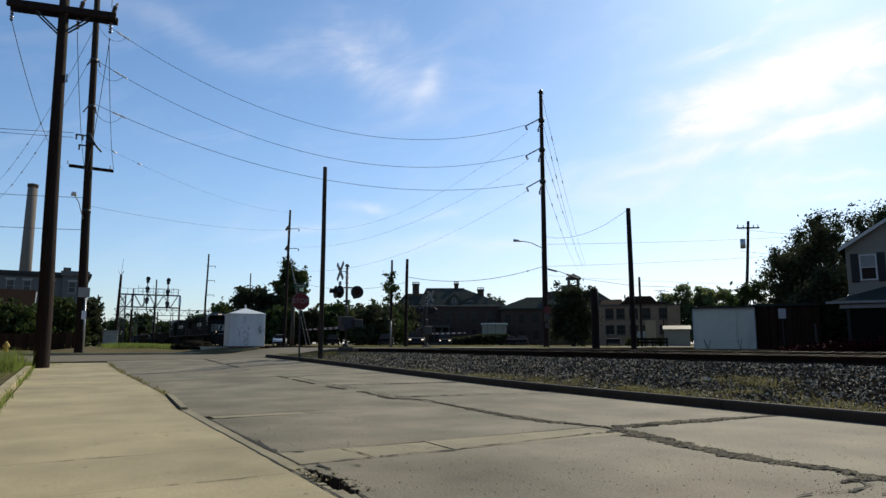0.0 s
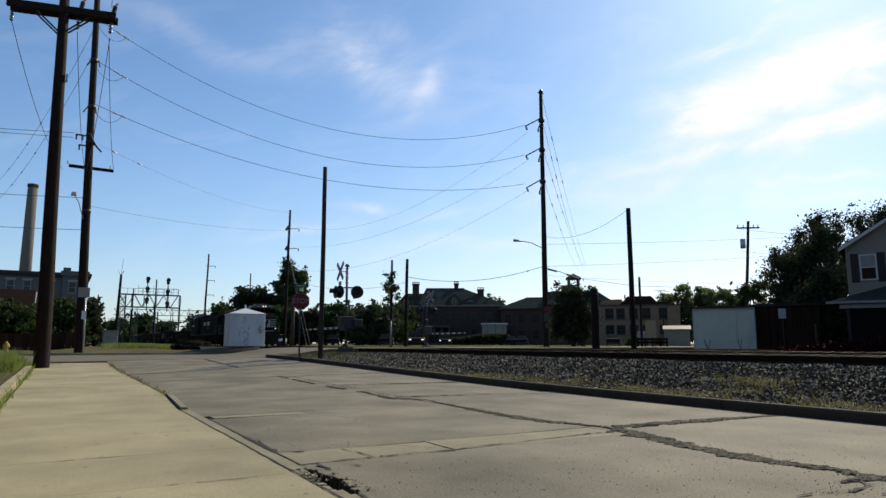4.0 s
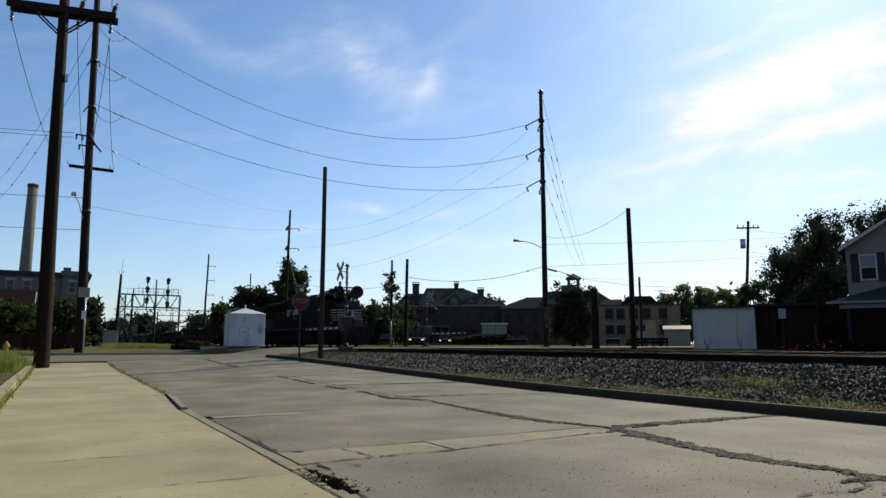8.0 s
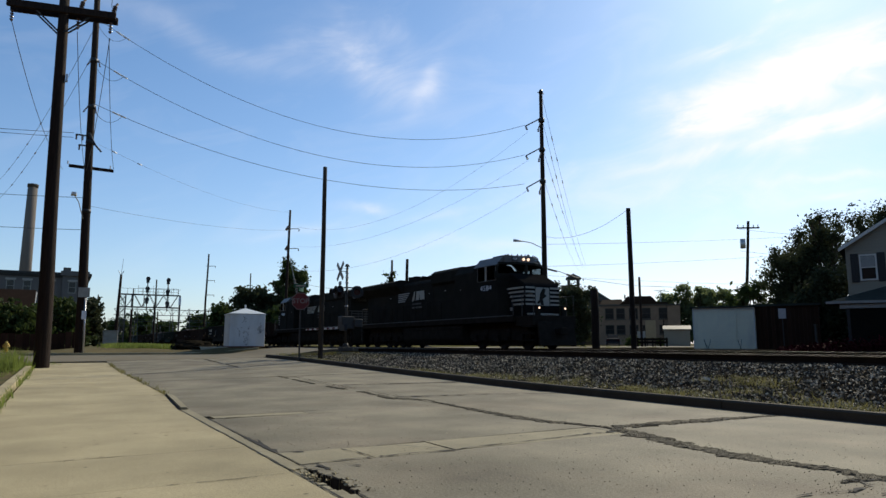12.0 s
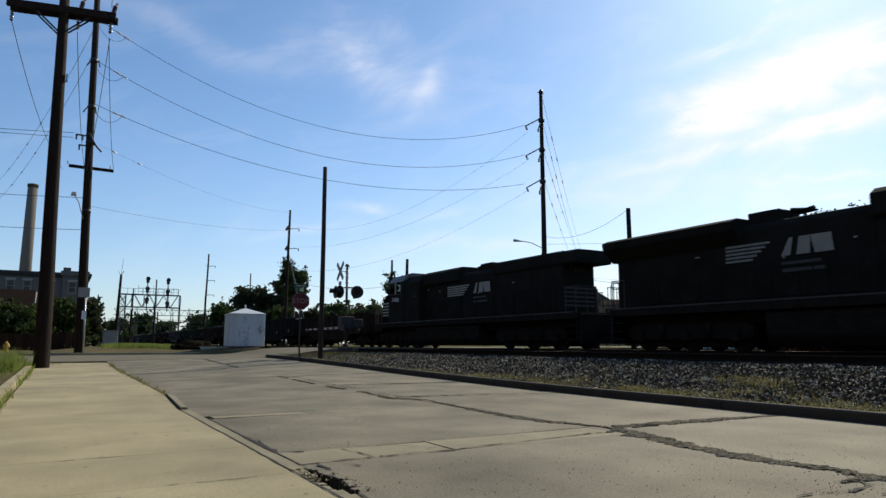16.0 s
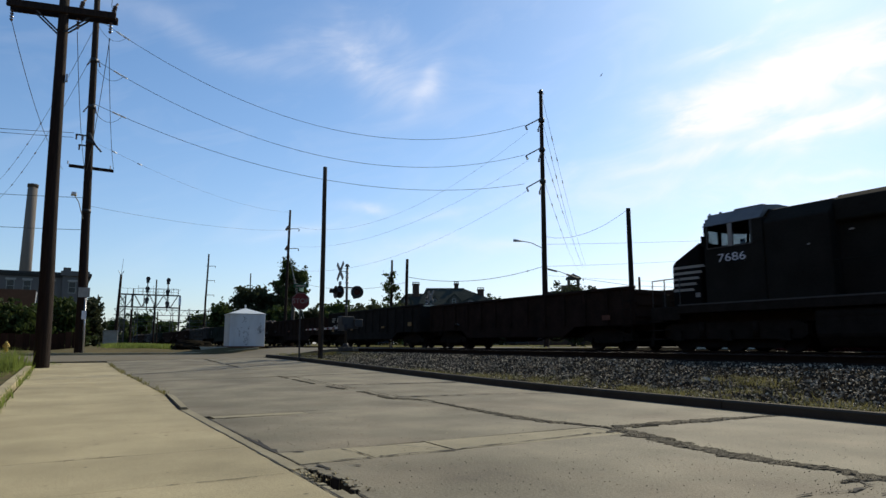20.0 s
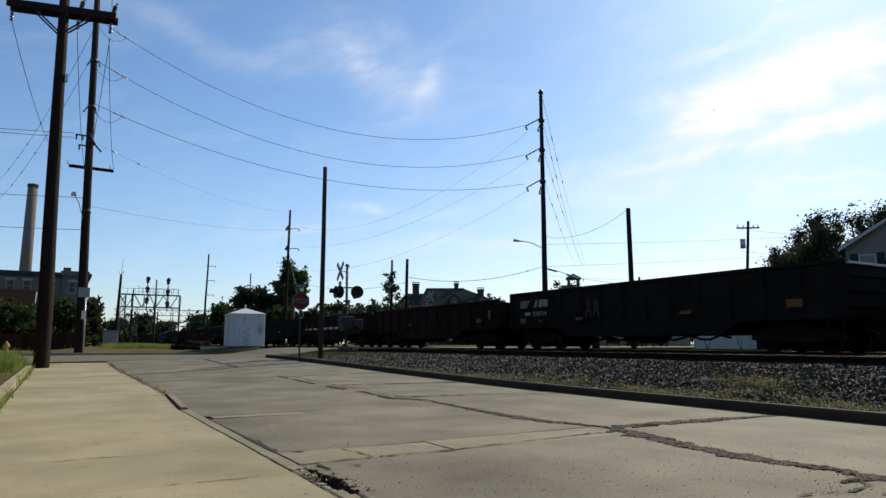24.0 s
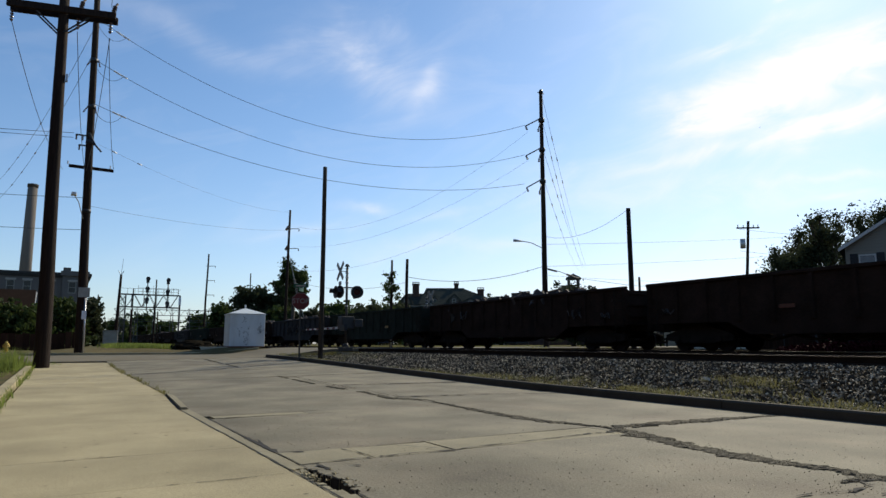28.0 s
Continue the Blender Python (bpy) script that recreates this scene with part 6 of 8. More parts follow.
def build_signs():
    stop = thing("stop_sign", "red octagonal stop sign on a steel post at the corner", "stop sign", pose(9.24, 28.4, 0.46))
    piece("post", lambda bm: box(bm, -0.03, 0.03, -0.025, 0.025, -0.4, 2.85), M["darkpaint"], stop)
    r = 0.41
    oct_ = [(r * math.cos(a), 2.46 + r * math.sin(a)) for a in [math.pi / 8 + k * math.pi / 4 for k in range(8)]]
    face = piece("plate", lambda bm: prism(bm, oct_, "y", -0.04, -0.028), M["red"], stop, at=pose(0, 0, 0, 0, 0, -16))
    ring = bmesh.new()
    for k in range(8):
        a, b = [(r * q * math.cos(math.pi / 8 + (k + e) * math.pi / 4), 2.46 + r * q * math.sin(math.pi / 8 + (k + e) * math.pi / 4)) for q, e in ((0.985, 0), (0.985, 1))], [(r * 0.93 * math.cos(math.pi / 8 + (k + e) * math.pi / 4), 2.46 + r * 0.93 * math.sin(math.pi / 8 + (k + e) * math.pi / 4)) for e in (1, 0)]
        ring.faces.new([ring.verts.new((p[0], -0.042, p[1])) for p in a + b])
    part("border", ring, M["faded2"], face)
    letters("wording", "STOP", 0.30, M["faded2"], face, pose(0, -0.044, 2.46, 90, 0, 0), 0.002)
    # street name blades on top, unreadable
    piece("name_blade", lambda bm: box(bm, -0.34, 0.34, -0.01, 0.01, 2.9, 3.06), M["signgreen"], stop, "green street name blade", at=pose(0, 0, 0, 0, 0, 55))
    piece("name_blade", lambda bm: box(bm, -0.34, 0.34, -0.01, 0.01, 3.07, 3.23), M["signgreen"], stop, "green street name blade", at=pose(0, 0, 0, 0, 0, -35))
    piece("blade_wording", lambda bm: box(bm, -0.24, 0.2, -0.014, -0.012, 3.12, 3.18), M["dullwhite"], stop, at=pose(0, 0, 0, 0, 0, -35))

    def crossing_signal(m, gate, label, flip=1):
        s = thing("crossing_signal", label, "crossing signal", m, "crossing signals")
        piece("mast", lambda bm: (rod(bm, (0, 0, 0.1), (0, 0, 4.25), 0.065, 0.06, 10), rod(bm, (0, 0, 4.2), (0, 0, 4.32), 0.08, 0.03, 10)), M["darkpaint"], s)
        piece("base", lambda bm: (box(bm, -0.3, 0.3, -0.3, 0.3, -0.1, 0.12), rod(bm, (0, 0, 0.1), (0, 0, 0.3), 0.2, 0.12, 12)), M["darkpaint"], s, bevel=0.02)
        x = -0.36
        bm = bmesh.new()
        rod(bm, (0, 0, 4.06), (x, 0, 4.06), 0.02, 0.02, 6)
        for a in (45, -45):
            for v in box(bm, x - 0.03, x - 0.015, -0.62, 0.62, -0.115, 0.115):
                c, w = math.cos(radians(a)), math.sin(radians(a))
                v.co = Vector((v.co.x - (0.012 if a > 0 else 0), v.co.y * c - v.co.z * w, 4.06 + v.co.y * w + v.co.z * c))
        part("crossbuck", bm, M["dullwhite"], s, "white crossbuck boards")
        piece("track_count_plate", lambda b: box(b, x - 0.03, x - 0.015, -0.18, 0.18, 3.30, 3.52), M["dullwhite"], s)
        piece("lamp_bar", lambda b: rod(b, (-0.5, 0.22, 3.2), (0.5, -0.3, 3.2), 0.035, 0.035, 8), M["black"], s)
        for px, py, turn in ((-0.42, 0.16, 0), (-0.30, -0.05, 20), (0.47, -0.28, 66), (0.36, 0.1, 180)):
            at = pose(px, py, 2.96, 0, 0, turn)
            lamp = piece("lamp_shield", lambda b: (rod(b, (-0.12, 0, 0), (-0.15, 0, 0), 0.33, 0.33, 22), rod(b, (-0.02, 0, 0), (-0.13, 0, 0), 0.12, 0.18, 14), rod(b, (0, 0, 0.25), (0, 0, 0), 0.04, 0.04, 6)), M["black"], s, at=at)
            piece("lens", lambda b: rod(b, (-0.15, 0, 0), (-0.17, 0, 0), 0.16, 0.16, 18), M["lamp_red"], lamp)
            piece("hood", lambda b: [prism(b, [(0.19 * math.cos(a), 0.19 * math.sin(a)), (0.19 * math.cos(a + 0.4), 0.19 * math.sin(a + 0.4)), (0.175 * math.cos(a + 0.4), 0.175 * math.sin(a + 0.4)), (0.175 * math.cos(a), 0.175 * math.sin(a))], "x", -0.42, -0.15) for a in [-0.2 + k * 0.39 for k in range(9)]], M["black"], lamp)
        piece("bell", lambda b: rod(b, (0, 0, 4.32), (0, 0, 4.45), 0.14, 0.08, 12), M["black"], s)
        box_ = piece("gate_mechanism", lambda b: box(b, -0.35, 0.35, -0.3, 0.3, 1.05, 1.70), M["darkpaint"], s, "dark grey gate motor box", bevel=0.03)
        piece("relay_box", lambda b: box(b, 0.3, 0.75, -0.45, -0.15, 1.15, 1.55), M["darkpaint"], s, "smaller grey relay box", bevel=0.02)
        piece("mast_band", lambda b: [rod(b, (0, 0, z), (0, 0, z + 0.07), 0.09, 0.09, 10) for z in (2.2, 3.45, 3.7, 3.95)], M["galv"], s)
        if gate:
            y0 = 0.2
            arm = piece("gate_arm", lambda b: prism(b, [(y0, 1.04), (y0, 1.16), (gate, 1.13), (gate, 1.06)], "x", -0.42, -0.38), M["signwhite"], s, "lowered red and white striped gate arm")
            for k in range(int(gate / 0.82)):
                piece("arm_stripe", lambda b: box(b, -0.424, -0.376, 0.5 + k * 0.82, 0.5 + k * 0.82 + 0.4, 1.055, 1.145), M["red"], arm)
            piece("counterweight", lambda b: box(b, -0.5, -0.35, -1.0, -0.35, 0.95, 1.25), M["black"], s)
        return s

    crossing_signal(pose(12.92, 32.1, 0.75), 5.2, "railway crossing signal with crossbuck, lamps and lowered gate arm")
    crossing_signal(pose(25.4, 46.0, 0.72, 0, 0, 180), 5.2, "opposite railway crossing signal with crossbuck and lowered gate arm")
    piece("footing", lambda bm: None or box(bm, 12.55, 13.3, 31.75, 32.5, 0.4, 0.6), M["newconc"]).name = "signal_footing"
    tagged(bpy.data.objects["signal_footing"], "small concrete pad under the crossing signal", "footing")

    hyd = thing("fire_hydrant", "yellow fire hydrant in the grass across the street", "hydrant", pose(-2.93, 52.0, ground_z(-2.9, 52)) @ Matrix.Scale(0.9, 4))
    piece("barrel", lambda bm: (rod(bm, (0, 0, 0), (0, 0, 0.55), 0.14, 0.13, 14), rod(bm, (0, 0, 0), (0, 0, 0.06), 0.2, 0.2, 14), rod(bm, (0, 0, 0.5), (0, 0, 0.56), 0.19, 0.19, 14)), M["hydrant"], hyd)
    piece("bonnet", lambda bm: (rod(bm, (0, 0, 0.56), (0, 0, 0.74), 0.16, 0.06, 14), rod(bm, (0, 0, 0.74), (0, 0, 0.8), 0.03, 0.03, 5)), M["hydrant"], hyd)
    piece("outlet", lambda bm: (rod(bm, (-0.24, 0, 0.4), (0.24, 0, 0.4), 0.07, 0.07, 10), rod(bm, (0, 0, 0.38), (0, -0.24, 0.38), 0.09, 0.09, 10)), M["hydrant"], hyd)


# ---------------------------------------------------------------- buildings
def window(parent, x0, x1, z0, z1, y, out=-1, frame_mat="stonetrim", depth=0.12, sash=True, name="window"):
    """A window in a wall whose face is at y, looking along out."""
    f = 0.07 * max(1, (x1 - x0))
    w = piece(name, lambda bm: [box(bm, a, b, min(y - out * 0.05, y + out * 0.05), max(y - out * 0.05, y + out * 0.05), c, d) for a, b, c, d in
                                  ((x0 - f, x0, z0 - f, z1 + f), (x1, x1 + f, z0 - f, z1 + f), (x0, x1, z1, z1 + f), (x0, x1, z0 - f, z0)) + (((x0, x1, (z0 + z1) / 2 - f / 3, (z0 + z1) / 2 + f / 3),) if sash else ())], M[frame_mat], parent)
    piece("pane", lambda bm: box(bm, x0, x1, min(y - out * 0.03, y + out * 0.032), max(y - out * 0.03, y + out * 0.032), z0, z1), M["glass"], w)
    return w


def gable_roof(bm, x0, x1, y0, y1, z, rise, over=0.4, thick=0.18, along="x"):
    if along == "x":
        m = (y0 + y1) / 2
        k = rise / ((y1 - y0) / 2)
        prism(bm, [(y0 - over, z - over * k), (m, z + rise), (y1 + over, z - over * k), (y1 + over, z - over * k + thick), (m, z + rise + thick), (y0 - over, z - over * k + thick)], "x", x0 - over, x1 + over)
    else:
        m = (x0 + x1) / 2
        k = rise / ((x1 - x0) / 2)
        prism(bm, [(x0 - over, z - over * k), (m, z + rise), (x1 + over, z - over * k), (x1 + over, z - over * k + thick), (m, z + rise + thick), (x0 - over, z - over * k + thick)], "y", y0 - over, y1 + over)


def hip_roof(bm, x0, x1, y0, y1, z, rise, over=0.5, flat=0.3, thick=0.25):
    x0, x1, y0, y1 = x0 - over, x1 + over, y0 - over, y1 + over
    h = min(x1 - x0, y1 - y0) / 2 * (1 - flat)
    lo = [bm.verts.new(p) for p in ((x0, y0, z), (x1, y0, z), (x1, y1, z), (x0, y1, z))]
    lo2 = [bm.verts.new((v.co.x, v.co.y, z + thick)) for v in lo]
    up = [bm.verts.new(p) for p in ((x0 + h, y0 + h, z + rise), (x1 - h, y0 + h, z + rise), (x1 - h, y1 - h, z + rise), (x0 + h, y1 - h, z + rise))]
    bm.faces.new(lo[::-1]), bm.faces.new(up)
    for i in range(4):
        j = (i + 1) % 4
        bm.faces.new((lo[i], lo[j], lo2[j], lo2[i])), bm.faces.new((lo2[i], lo2[j], up[j], up[i]))


def build_buildings():
    G = 0.72
    # white metal shed at the crossing
    s = thing("utility_shed", "white painted metal shed with graffiti and a low pyramid roof", "shed", pose(11.42, 47.6, 0.80, 0, 0, -4) @ Matrix.Diagonal((0.91, 0.91, 1, 1)))
    body = piece("body", lambda bm: box(bm, -1.33, 1.33, -1.33, 1.33, 0, 2.3), M["shedpaint"], s, bevel=0.03)
    piece("roof", lambda bm: hip_roof(bm, -1.33, 1.33, -1.33, 1.33, 2.26, 0.5, 0.05, 0.0, 0.06), M["shedpaint"], s)
    piece("roof_vent", lambda bm: (rod(bm, (0, 0, 2.65), (0, 0, 2.95), 0.07, 0.07, 10), rod(bm, (0, 0, 2.94), (0, 0, 3.0), 0.1, 0.04, 10)), M["shedpaint"], s)
    for x in (-1.1, -0.62, 0.16, 0.72):
        piece("seam", lambda bm: (box(bm, x - 0.018, x + 0.018, -1.352, -1.32, 0.05, 2.2)), M["shedpaint"], body)
    piece("sill", lambda bm: box(bm, -1.36, 1.36, -1.36, 1.36, -0.2, 0.06), M["rust"], s)
    rnd = random.Random(4)
    for cx, cz, n, w in ((-0.3, 1.1, 12, 0.4), (0.98, 1.15, 14, 0.18), (-0.25, 0.3, 6, 0.2), (-0.2, 1.85, 5, 0.15)):
        bm = bmesh.new()
        for _ in range(n):
            a = Vector((cx + rnd.uniform(-w, w), -1.342, cz + rnd.uniform(-0.25, 0.4)))
            b = a + Vector((rnd.uniform(-0.2, 0.2), 0, rnd.uniform(-0.3, 0.3)))
            strip_tube(bm, [a, (a + b) / 2 + Vector((rnd.uniform(-0.1, 0.1), 0, rnd.uniform(-0.05, 0.05))), b], 0.01, 4)
        part("graffiti_tag", bm, M["darkpaint"], body, "dark spray-painted scrawl")

    # white sided garage
    g = thing("garage", "white lap-sided garage with a flat dark roof edge", "garage", pose(32.97, 24.31, G, 0, 0, -58))
    wall = piece("wall", lambda bm: box(bm, -1.70, 1.58, 0, 3.2, -0.2, 2.36), M["white"], g)
    for i in range(16):
        piece("siding_board", lambda bm: prism(bm, [(-0.002, i * 0.145), (-0.012, i * 0.145 + 0.005), (-0.002, i * 0.145 + 0.142)], "x", -1.70, 1.58), M["white"], wall)
    piece("roof", lambda bm: box(bm, -1.84, 1.66, -0.16, 3.3, 2.36, 2.44), M["slate"], g, bevel=0.02)
    piece("corner_board", lambda bm: [box(bm, a, a + 0.07, -0.025, 0.02, 0.0, 2.34) for a in (-1.71, 1.52)] + [box(bm, -1.7, 1.58, -0.028, 0.0, 2.24, 2.34)], M["trimw"], g)
    piece("creeper", lambda bm: [strip_tube(bm, [(x, -0.03, 0.02), (x + d, -0.04, 0.3), (x + d * 1.6, -0.03, 0.55)], 0.012, 4) for x, d in ((-1.0, -0.08), (-0.95, 0.1), (-0.9, -0.16), (0.75, 0.06), (0.8, -0.1))], M["leafdark"], g, "thin weeds climbing the wall")
    piece("downpipe", lambda bm: rod(bm, (0.62, -0.06, 0.5), (0.62, -0.06, 2.3), 0.03, 0.03, 6), M["white"], g)

    # grey two-storey house with gable, porch, shutters
    h = thing("house", "grey vinyl-sided house with white trim, shutters and porch", "house", pose(31.32, 16.45, G, 0, 0, -65))
    W_, D_, E = 6.6, 8.0, 4.75
    walls = piece("wall", lambda bm: (box(bm, 0, W_, 0, D_, -0.3, E), prism(bm, [(0, E), (W_, E), (W_ / 2, E + 2.1)], "y", 0.0, D_)), M["siding"], h)
    for i in range(25):
        z = 2.3 + i * 0.14
        inset = max(0, (z - E) / 2.1 * W_ / 2)
        if W_ - 2 * inset > 0.4:
            piece("siding_board", lambda bm: prism(bm, [(-0.002, z), (-0.02, z + 0.004), (-0.002, z + 0.137)], "x", inset + 0.01, W_ - inset - 0.01), M["siding"], walls)
    piece("roof", lambda bm: gable_roof(bm, 0, W_, 0, D_, E, 2.1, 0.24, 0.14, "y"), M["slate"], h)
    for s_ in (0, 1):
        a, b = ((-0.26, E - 0.16), (W_ / 2, E + 2.1)) if not s_ else ((W_ + 0.26, E - 0.16), (W_ / 2, E + 2.1))
        piece("barge_board", lambda bm: prism(bm, [(a[0], a[1] - 0.06), (b[0], b[1] - 0.06), (b[0], b[1] + 0.1), (a[0], a[1] + 0.1)], "y", -0.3, -0.24), M["trimw"], h)
    for x in (0.58, 4.3):
        w = window(h, x, x + 0.54, 3.24, 4.30, 0.0, frame_mat="trimw")
        for a in (x - 0.40, x + 0.62):
            piece("shutter", lambda bm: (box(bm, a, a + 0.31, -0.06, -0.01, 3.12, 4.42), [box(bm, a + 0.04, a + 0.27, -0.075, -0.06, z, z + 0.03) for z in [3.1 + 0.09 * i for i in range(14)]]), M["shutter"], h)
    def porch_hip(bm):
        ring = [(-0.78, -1.95), (W_ + 0.4, -1.95), (W_ + 0.4, -0.02), (-0.78, -0.02)]
        lo = [bm.verts.new((x, y, 2.02)) for x, y in ring]
        eave = [bm.verts.new((x, y, 2.14)) for x, y in ring]
        up = [bm.verts.new(p) for p in ((1.9, -0.02, 3.0), (W_ + 0.4, -0.02, 3.0))]
        bm.faces.new(lo[::-1])
        for i in range(4):
            bm.faces.new((lo[i], lo[(i + 1) % 4], eave[(i + 1) % 4], eave[i]))
        bm.faces.new((eave[0], eave[1], up[1], up[0])), bm.faces.new((eave[3], eave[0], up[0]))
        bm.faces.new((eave[1], eave[2], up[1])), bm.faces.new((eave[2], eave[3], up[0], up[1]))

    porch = piece("porch_roof", porch_hip, M["slate"], h, "dark hipped porch roof")
    piece("fascia", lambda bm: box(bm, -0.8, W_ + 0.45, -2.02, -1.952, 2.05, 2.16), M["dullwhite"], porch)
    piece("beam", lambda bm: box(bm, -0.3, W_ + 0.3, -1.9, -1.7, 1.84, 2.018), M["dullwhite"], porch, "white porch beam under the eaves")
    for x in (0.0, 2.2, 4.4, 6.5):
        piece("porch_post", lambda bm: (box(bm, x - 0.06, x + 0.06, -1.84, -1.72, 0.3, 1.9), box(bm, x - 0.1, x + 0.1, -1.88, -1.68, 0.3, 0.45)), M["shutter"], h)
    piece("porch_deck", lambda bm: box(bm, -0.2, W_ + 0.3, -1.95, 0, -0.2, 0.3), M["kerb"], h)
    # dark panels added between the posts put the porch's shade into colour
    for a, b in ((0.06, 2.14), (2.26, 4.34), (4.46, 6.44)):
        piece("porch_screen", lambda bm: box(bm, a, b, -1.80, -1.77, 0.3, 1.9), M["porchshade"], h, "dark panel between the porch posts, standing for the shade inside")
    piece("porch_screen", lambda bm: box(bm, -0.02, 0.02, -1.72, -0.02, 0.3, 1.9), M["porchshade"], h, "dark panel at the porch end, standing for the shade inside")
    piece("window_blind", lambda bm: box(bm, 0.59, 1.11, -0.034, -0.033, 3.8, 4.29), M["dullwhite"], h, "pale half-drawn window blind")
    window(h, 1.2, 2.2, 0.75, 1.85, 0.0)
    window(h, 4.3, 5.2, 0.75, 1.85, 0.0)
    piece("front_door", lambda bm: box(bm, 2.9, 3.7, -0.05, 0.02, 0.3, 2.0), M["shutter"], h)

    # large hipped mansion beyond the railway
    m = thing("mansion", "large dark brick mansion with slate hip roof, dormers and chimneys", "house", pose(64.86, 108.03, G, 0, 0, -30.9))
    piece("wall", lambda bm: (box(bm, -5.4, 10.1, 0, 13, 0, 7.5), box(bm, -10.0, -5.4, 1.5, 11, 0, 7.5)), M["brick"], m)
    piece("cornice", lambda bm: (box(bm, -5.7, 10.4, -0.35, 13.3, 7.4, 7.75), box(bm, -10.3, -5.72, 1.15, 11.3, 7.4, 7.75)), M["dullwhite"], m, "pale painted cornice under the roof", bevel=0.05)

    def ridge_roof(bm, x0, x1, y0, y1, r0, r1, z, top):
        lo = [bm.verts.new(p) for p in ((x0, y0, z), (x1, y0, z), (x1, y1, z), (x0, y1, z))]
        ym = (y0 + y1) / 2
        up = [bm.verts.new(p) for p in ((r0, ym - 0.6, top), (r1, ym - 0.6, top), (r1, ym + 0.6, top), (r0, ym + 0.6, top))]
        bm.faces.new(lo[::-1]), bm.faces.new(up)
        for i in range(4):
            j = (i + 1) % 4
            bm.faces.new((lo[i], lo[j], up[j], up[i]))

    piece("roof", lambda bm: ridge_roof(bm, -6.2, 10.7, -0.7, 13.7, -4.9, 2.8, 7.75, 11.3), M["slate"], m)
    piece("wing_roof", lambda bm: ridge_roof(bm, -10.6, -4.0, 0.8, 11.5, -9.0, -5.2, 7.75, 10.3), M["slate"], m)
    piece("ridge_cap", lambda bm: box(bm, -4.9, 2.8, 5.7, 7.3, 11.26, 11.42), M["stonetrim"], m)
    for x, zt, y, hw in ((-6.9, 12.2, 4.5, 0.65), (1.25, 12.5, 7.0, 0.42), (6.05, 11.0, 3.5, 0.62)):
        c = piece("chimney", lambda bm: (box(bm, x - hw, x + hw, y - 0.5, y + 0.5, 7.5, zt), box(bm, x - hw - 0.1, x + hw + 0.1, y - 0.6, y + 0.6, zt - 0.3, zt - 0.05)), M["brick"], m)
        piece("chimney_cap", lambda bm: (box(bm, x - hw - 0.06, x + hw + 0.06, y - 0.55, y + 0.55, zt + 0.25, zt + 0.31), [box(bm, x + e - 0.05, x + e + 0.05, y - 0.05, y + 0.05, zt - 0.05, zt + 0.25) for e in (-hw, 0, hw)]), M["slate"], c)
    for x, w, z0, zt, y in ((0.75, 1.5, 7.6, 9.9, -0.5), (3.9, 2.0, 7.6, 9.2, 0.4), (-3.1, 0.7, 8.0, 9.6, 1.0), (7.1, 0.7, 7.9, 8.9, 0.5), (-8.6, 1.2, 7.7, 9.9, 0.9)):
        d = piece("dormer", lambda bm: prism(bm, [(x - w, z0), (x + w, z0), (x + w * 0.9, z0 + (zt - z0) * 0.45), (x, zt), (x - w * 0.9, z0 + (zt - z0) * 0.45)], "y", y, y + 4.5), M["slate"], m)
        piece("dormer_front", lambda bm: prism(bm, [(x - w * 0.62, z0 + 0.1), (x + w * 0.62, z0 + 0.1), (x + w * 0.55, z0 + (zt - z0) * 0.42), (x, z0 + (zt - z0) * 0.8), (x - w * 0.55, z0 + (zt - z0) * 0.42)], "y", y - 0.06, y), M["stonetrim"], d)
        window(d, x - 0.32, x + 0.32, z0 + 0.25, z0 + (zt - z0) * 0.5, y - 0.06, frame_mat="dullwhite")
    for x in (-2.9, -0.4, 2.1, 4.6, 7.6):
        window(m, x - 0.55, x + 0.55, 4.3, 6.1, 0.0)
        if x > 3 or x < -2:
            window(m, x - 0.5, x + 0.5, 1.2, 3.0, 0.0)
    for x in (-8.9, -6.6):
        window(m, x - 0.45, x + 0.45, 4.4, 6.2, 1.5)
        window(m, x - 0.45, x + 0.45, 1.3, 3.1, 1.5)
    piece("corner_board", lambda bm: (box(bm, 9.85, 10.13, -0.04, 0.1, 0, 7.4), box(bm, -5.43, -5.2, -0.04, 0.1, 0, 7.4)), M["stonetrim"], m)
    piece("porch_canopy", lambda bm: box(bm, -4.6, 0.0, -2.6, 0, 3.3, 3.75), M["stonetrim"], m)
    piece("porch_floor", lambda bm: box(bm, -4.6, 0.0, -2.6, 0, 0, 0.5), M["stonetrim"], m)
    for x in (-4.3, -3.0, -1.6, -0.3):
        piece("porch_column", lambda bm: rod(bm, (x, -2.3, 0.5), (x, -2.3, 3.3), 0.2, 0.17, 12), M["stonetrim"], m)
    a = thing("annex", "low pale flat-roofed annex beside the mansion", "building", pose(67.37, 96.88, G, 0, 0, -35))
    piece("wall", lambda bm: box(bm, -2.2, 2.2, 0, 4, 0, 3.7), M["siding"], a)
    piece("roof", lambda bm: box(bm, -2.4, 2.4, -0.2, 4.2, 3.7, 3.95), M["trimw"], a)
    for x in (-1.2, 0.2, 1.5):
        piece("panel_seam", lambda bm: box(bm, x - 0.03, x + 0.03, -0.02, 0.0, 0.2, 3.7), M["stonetrim"], a)

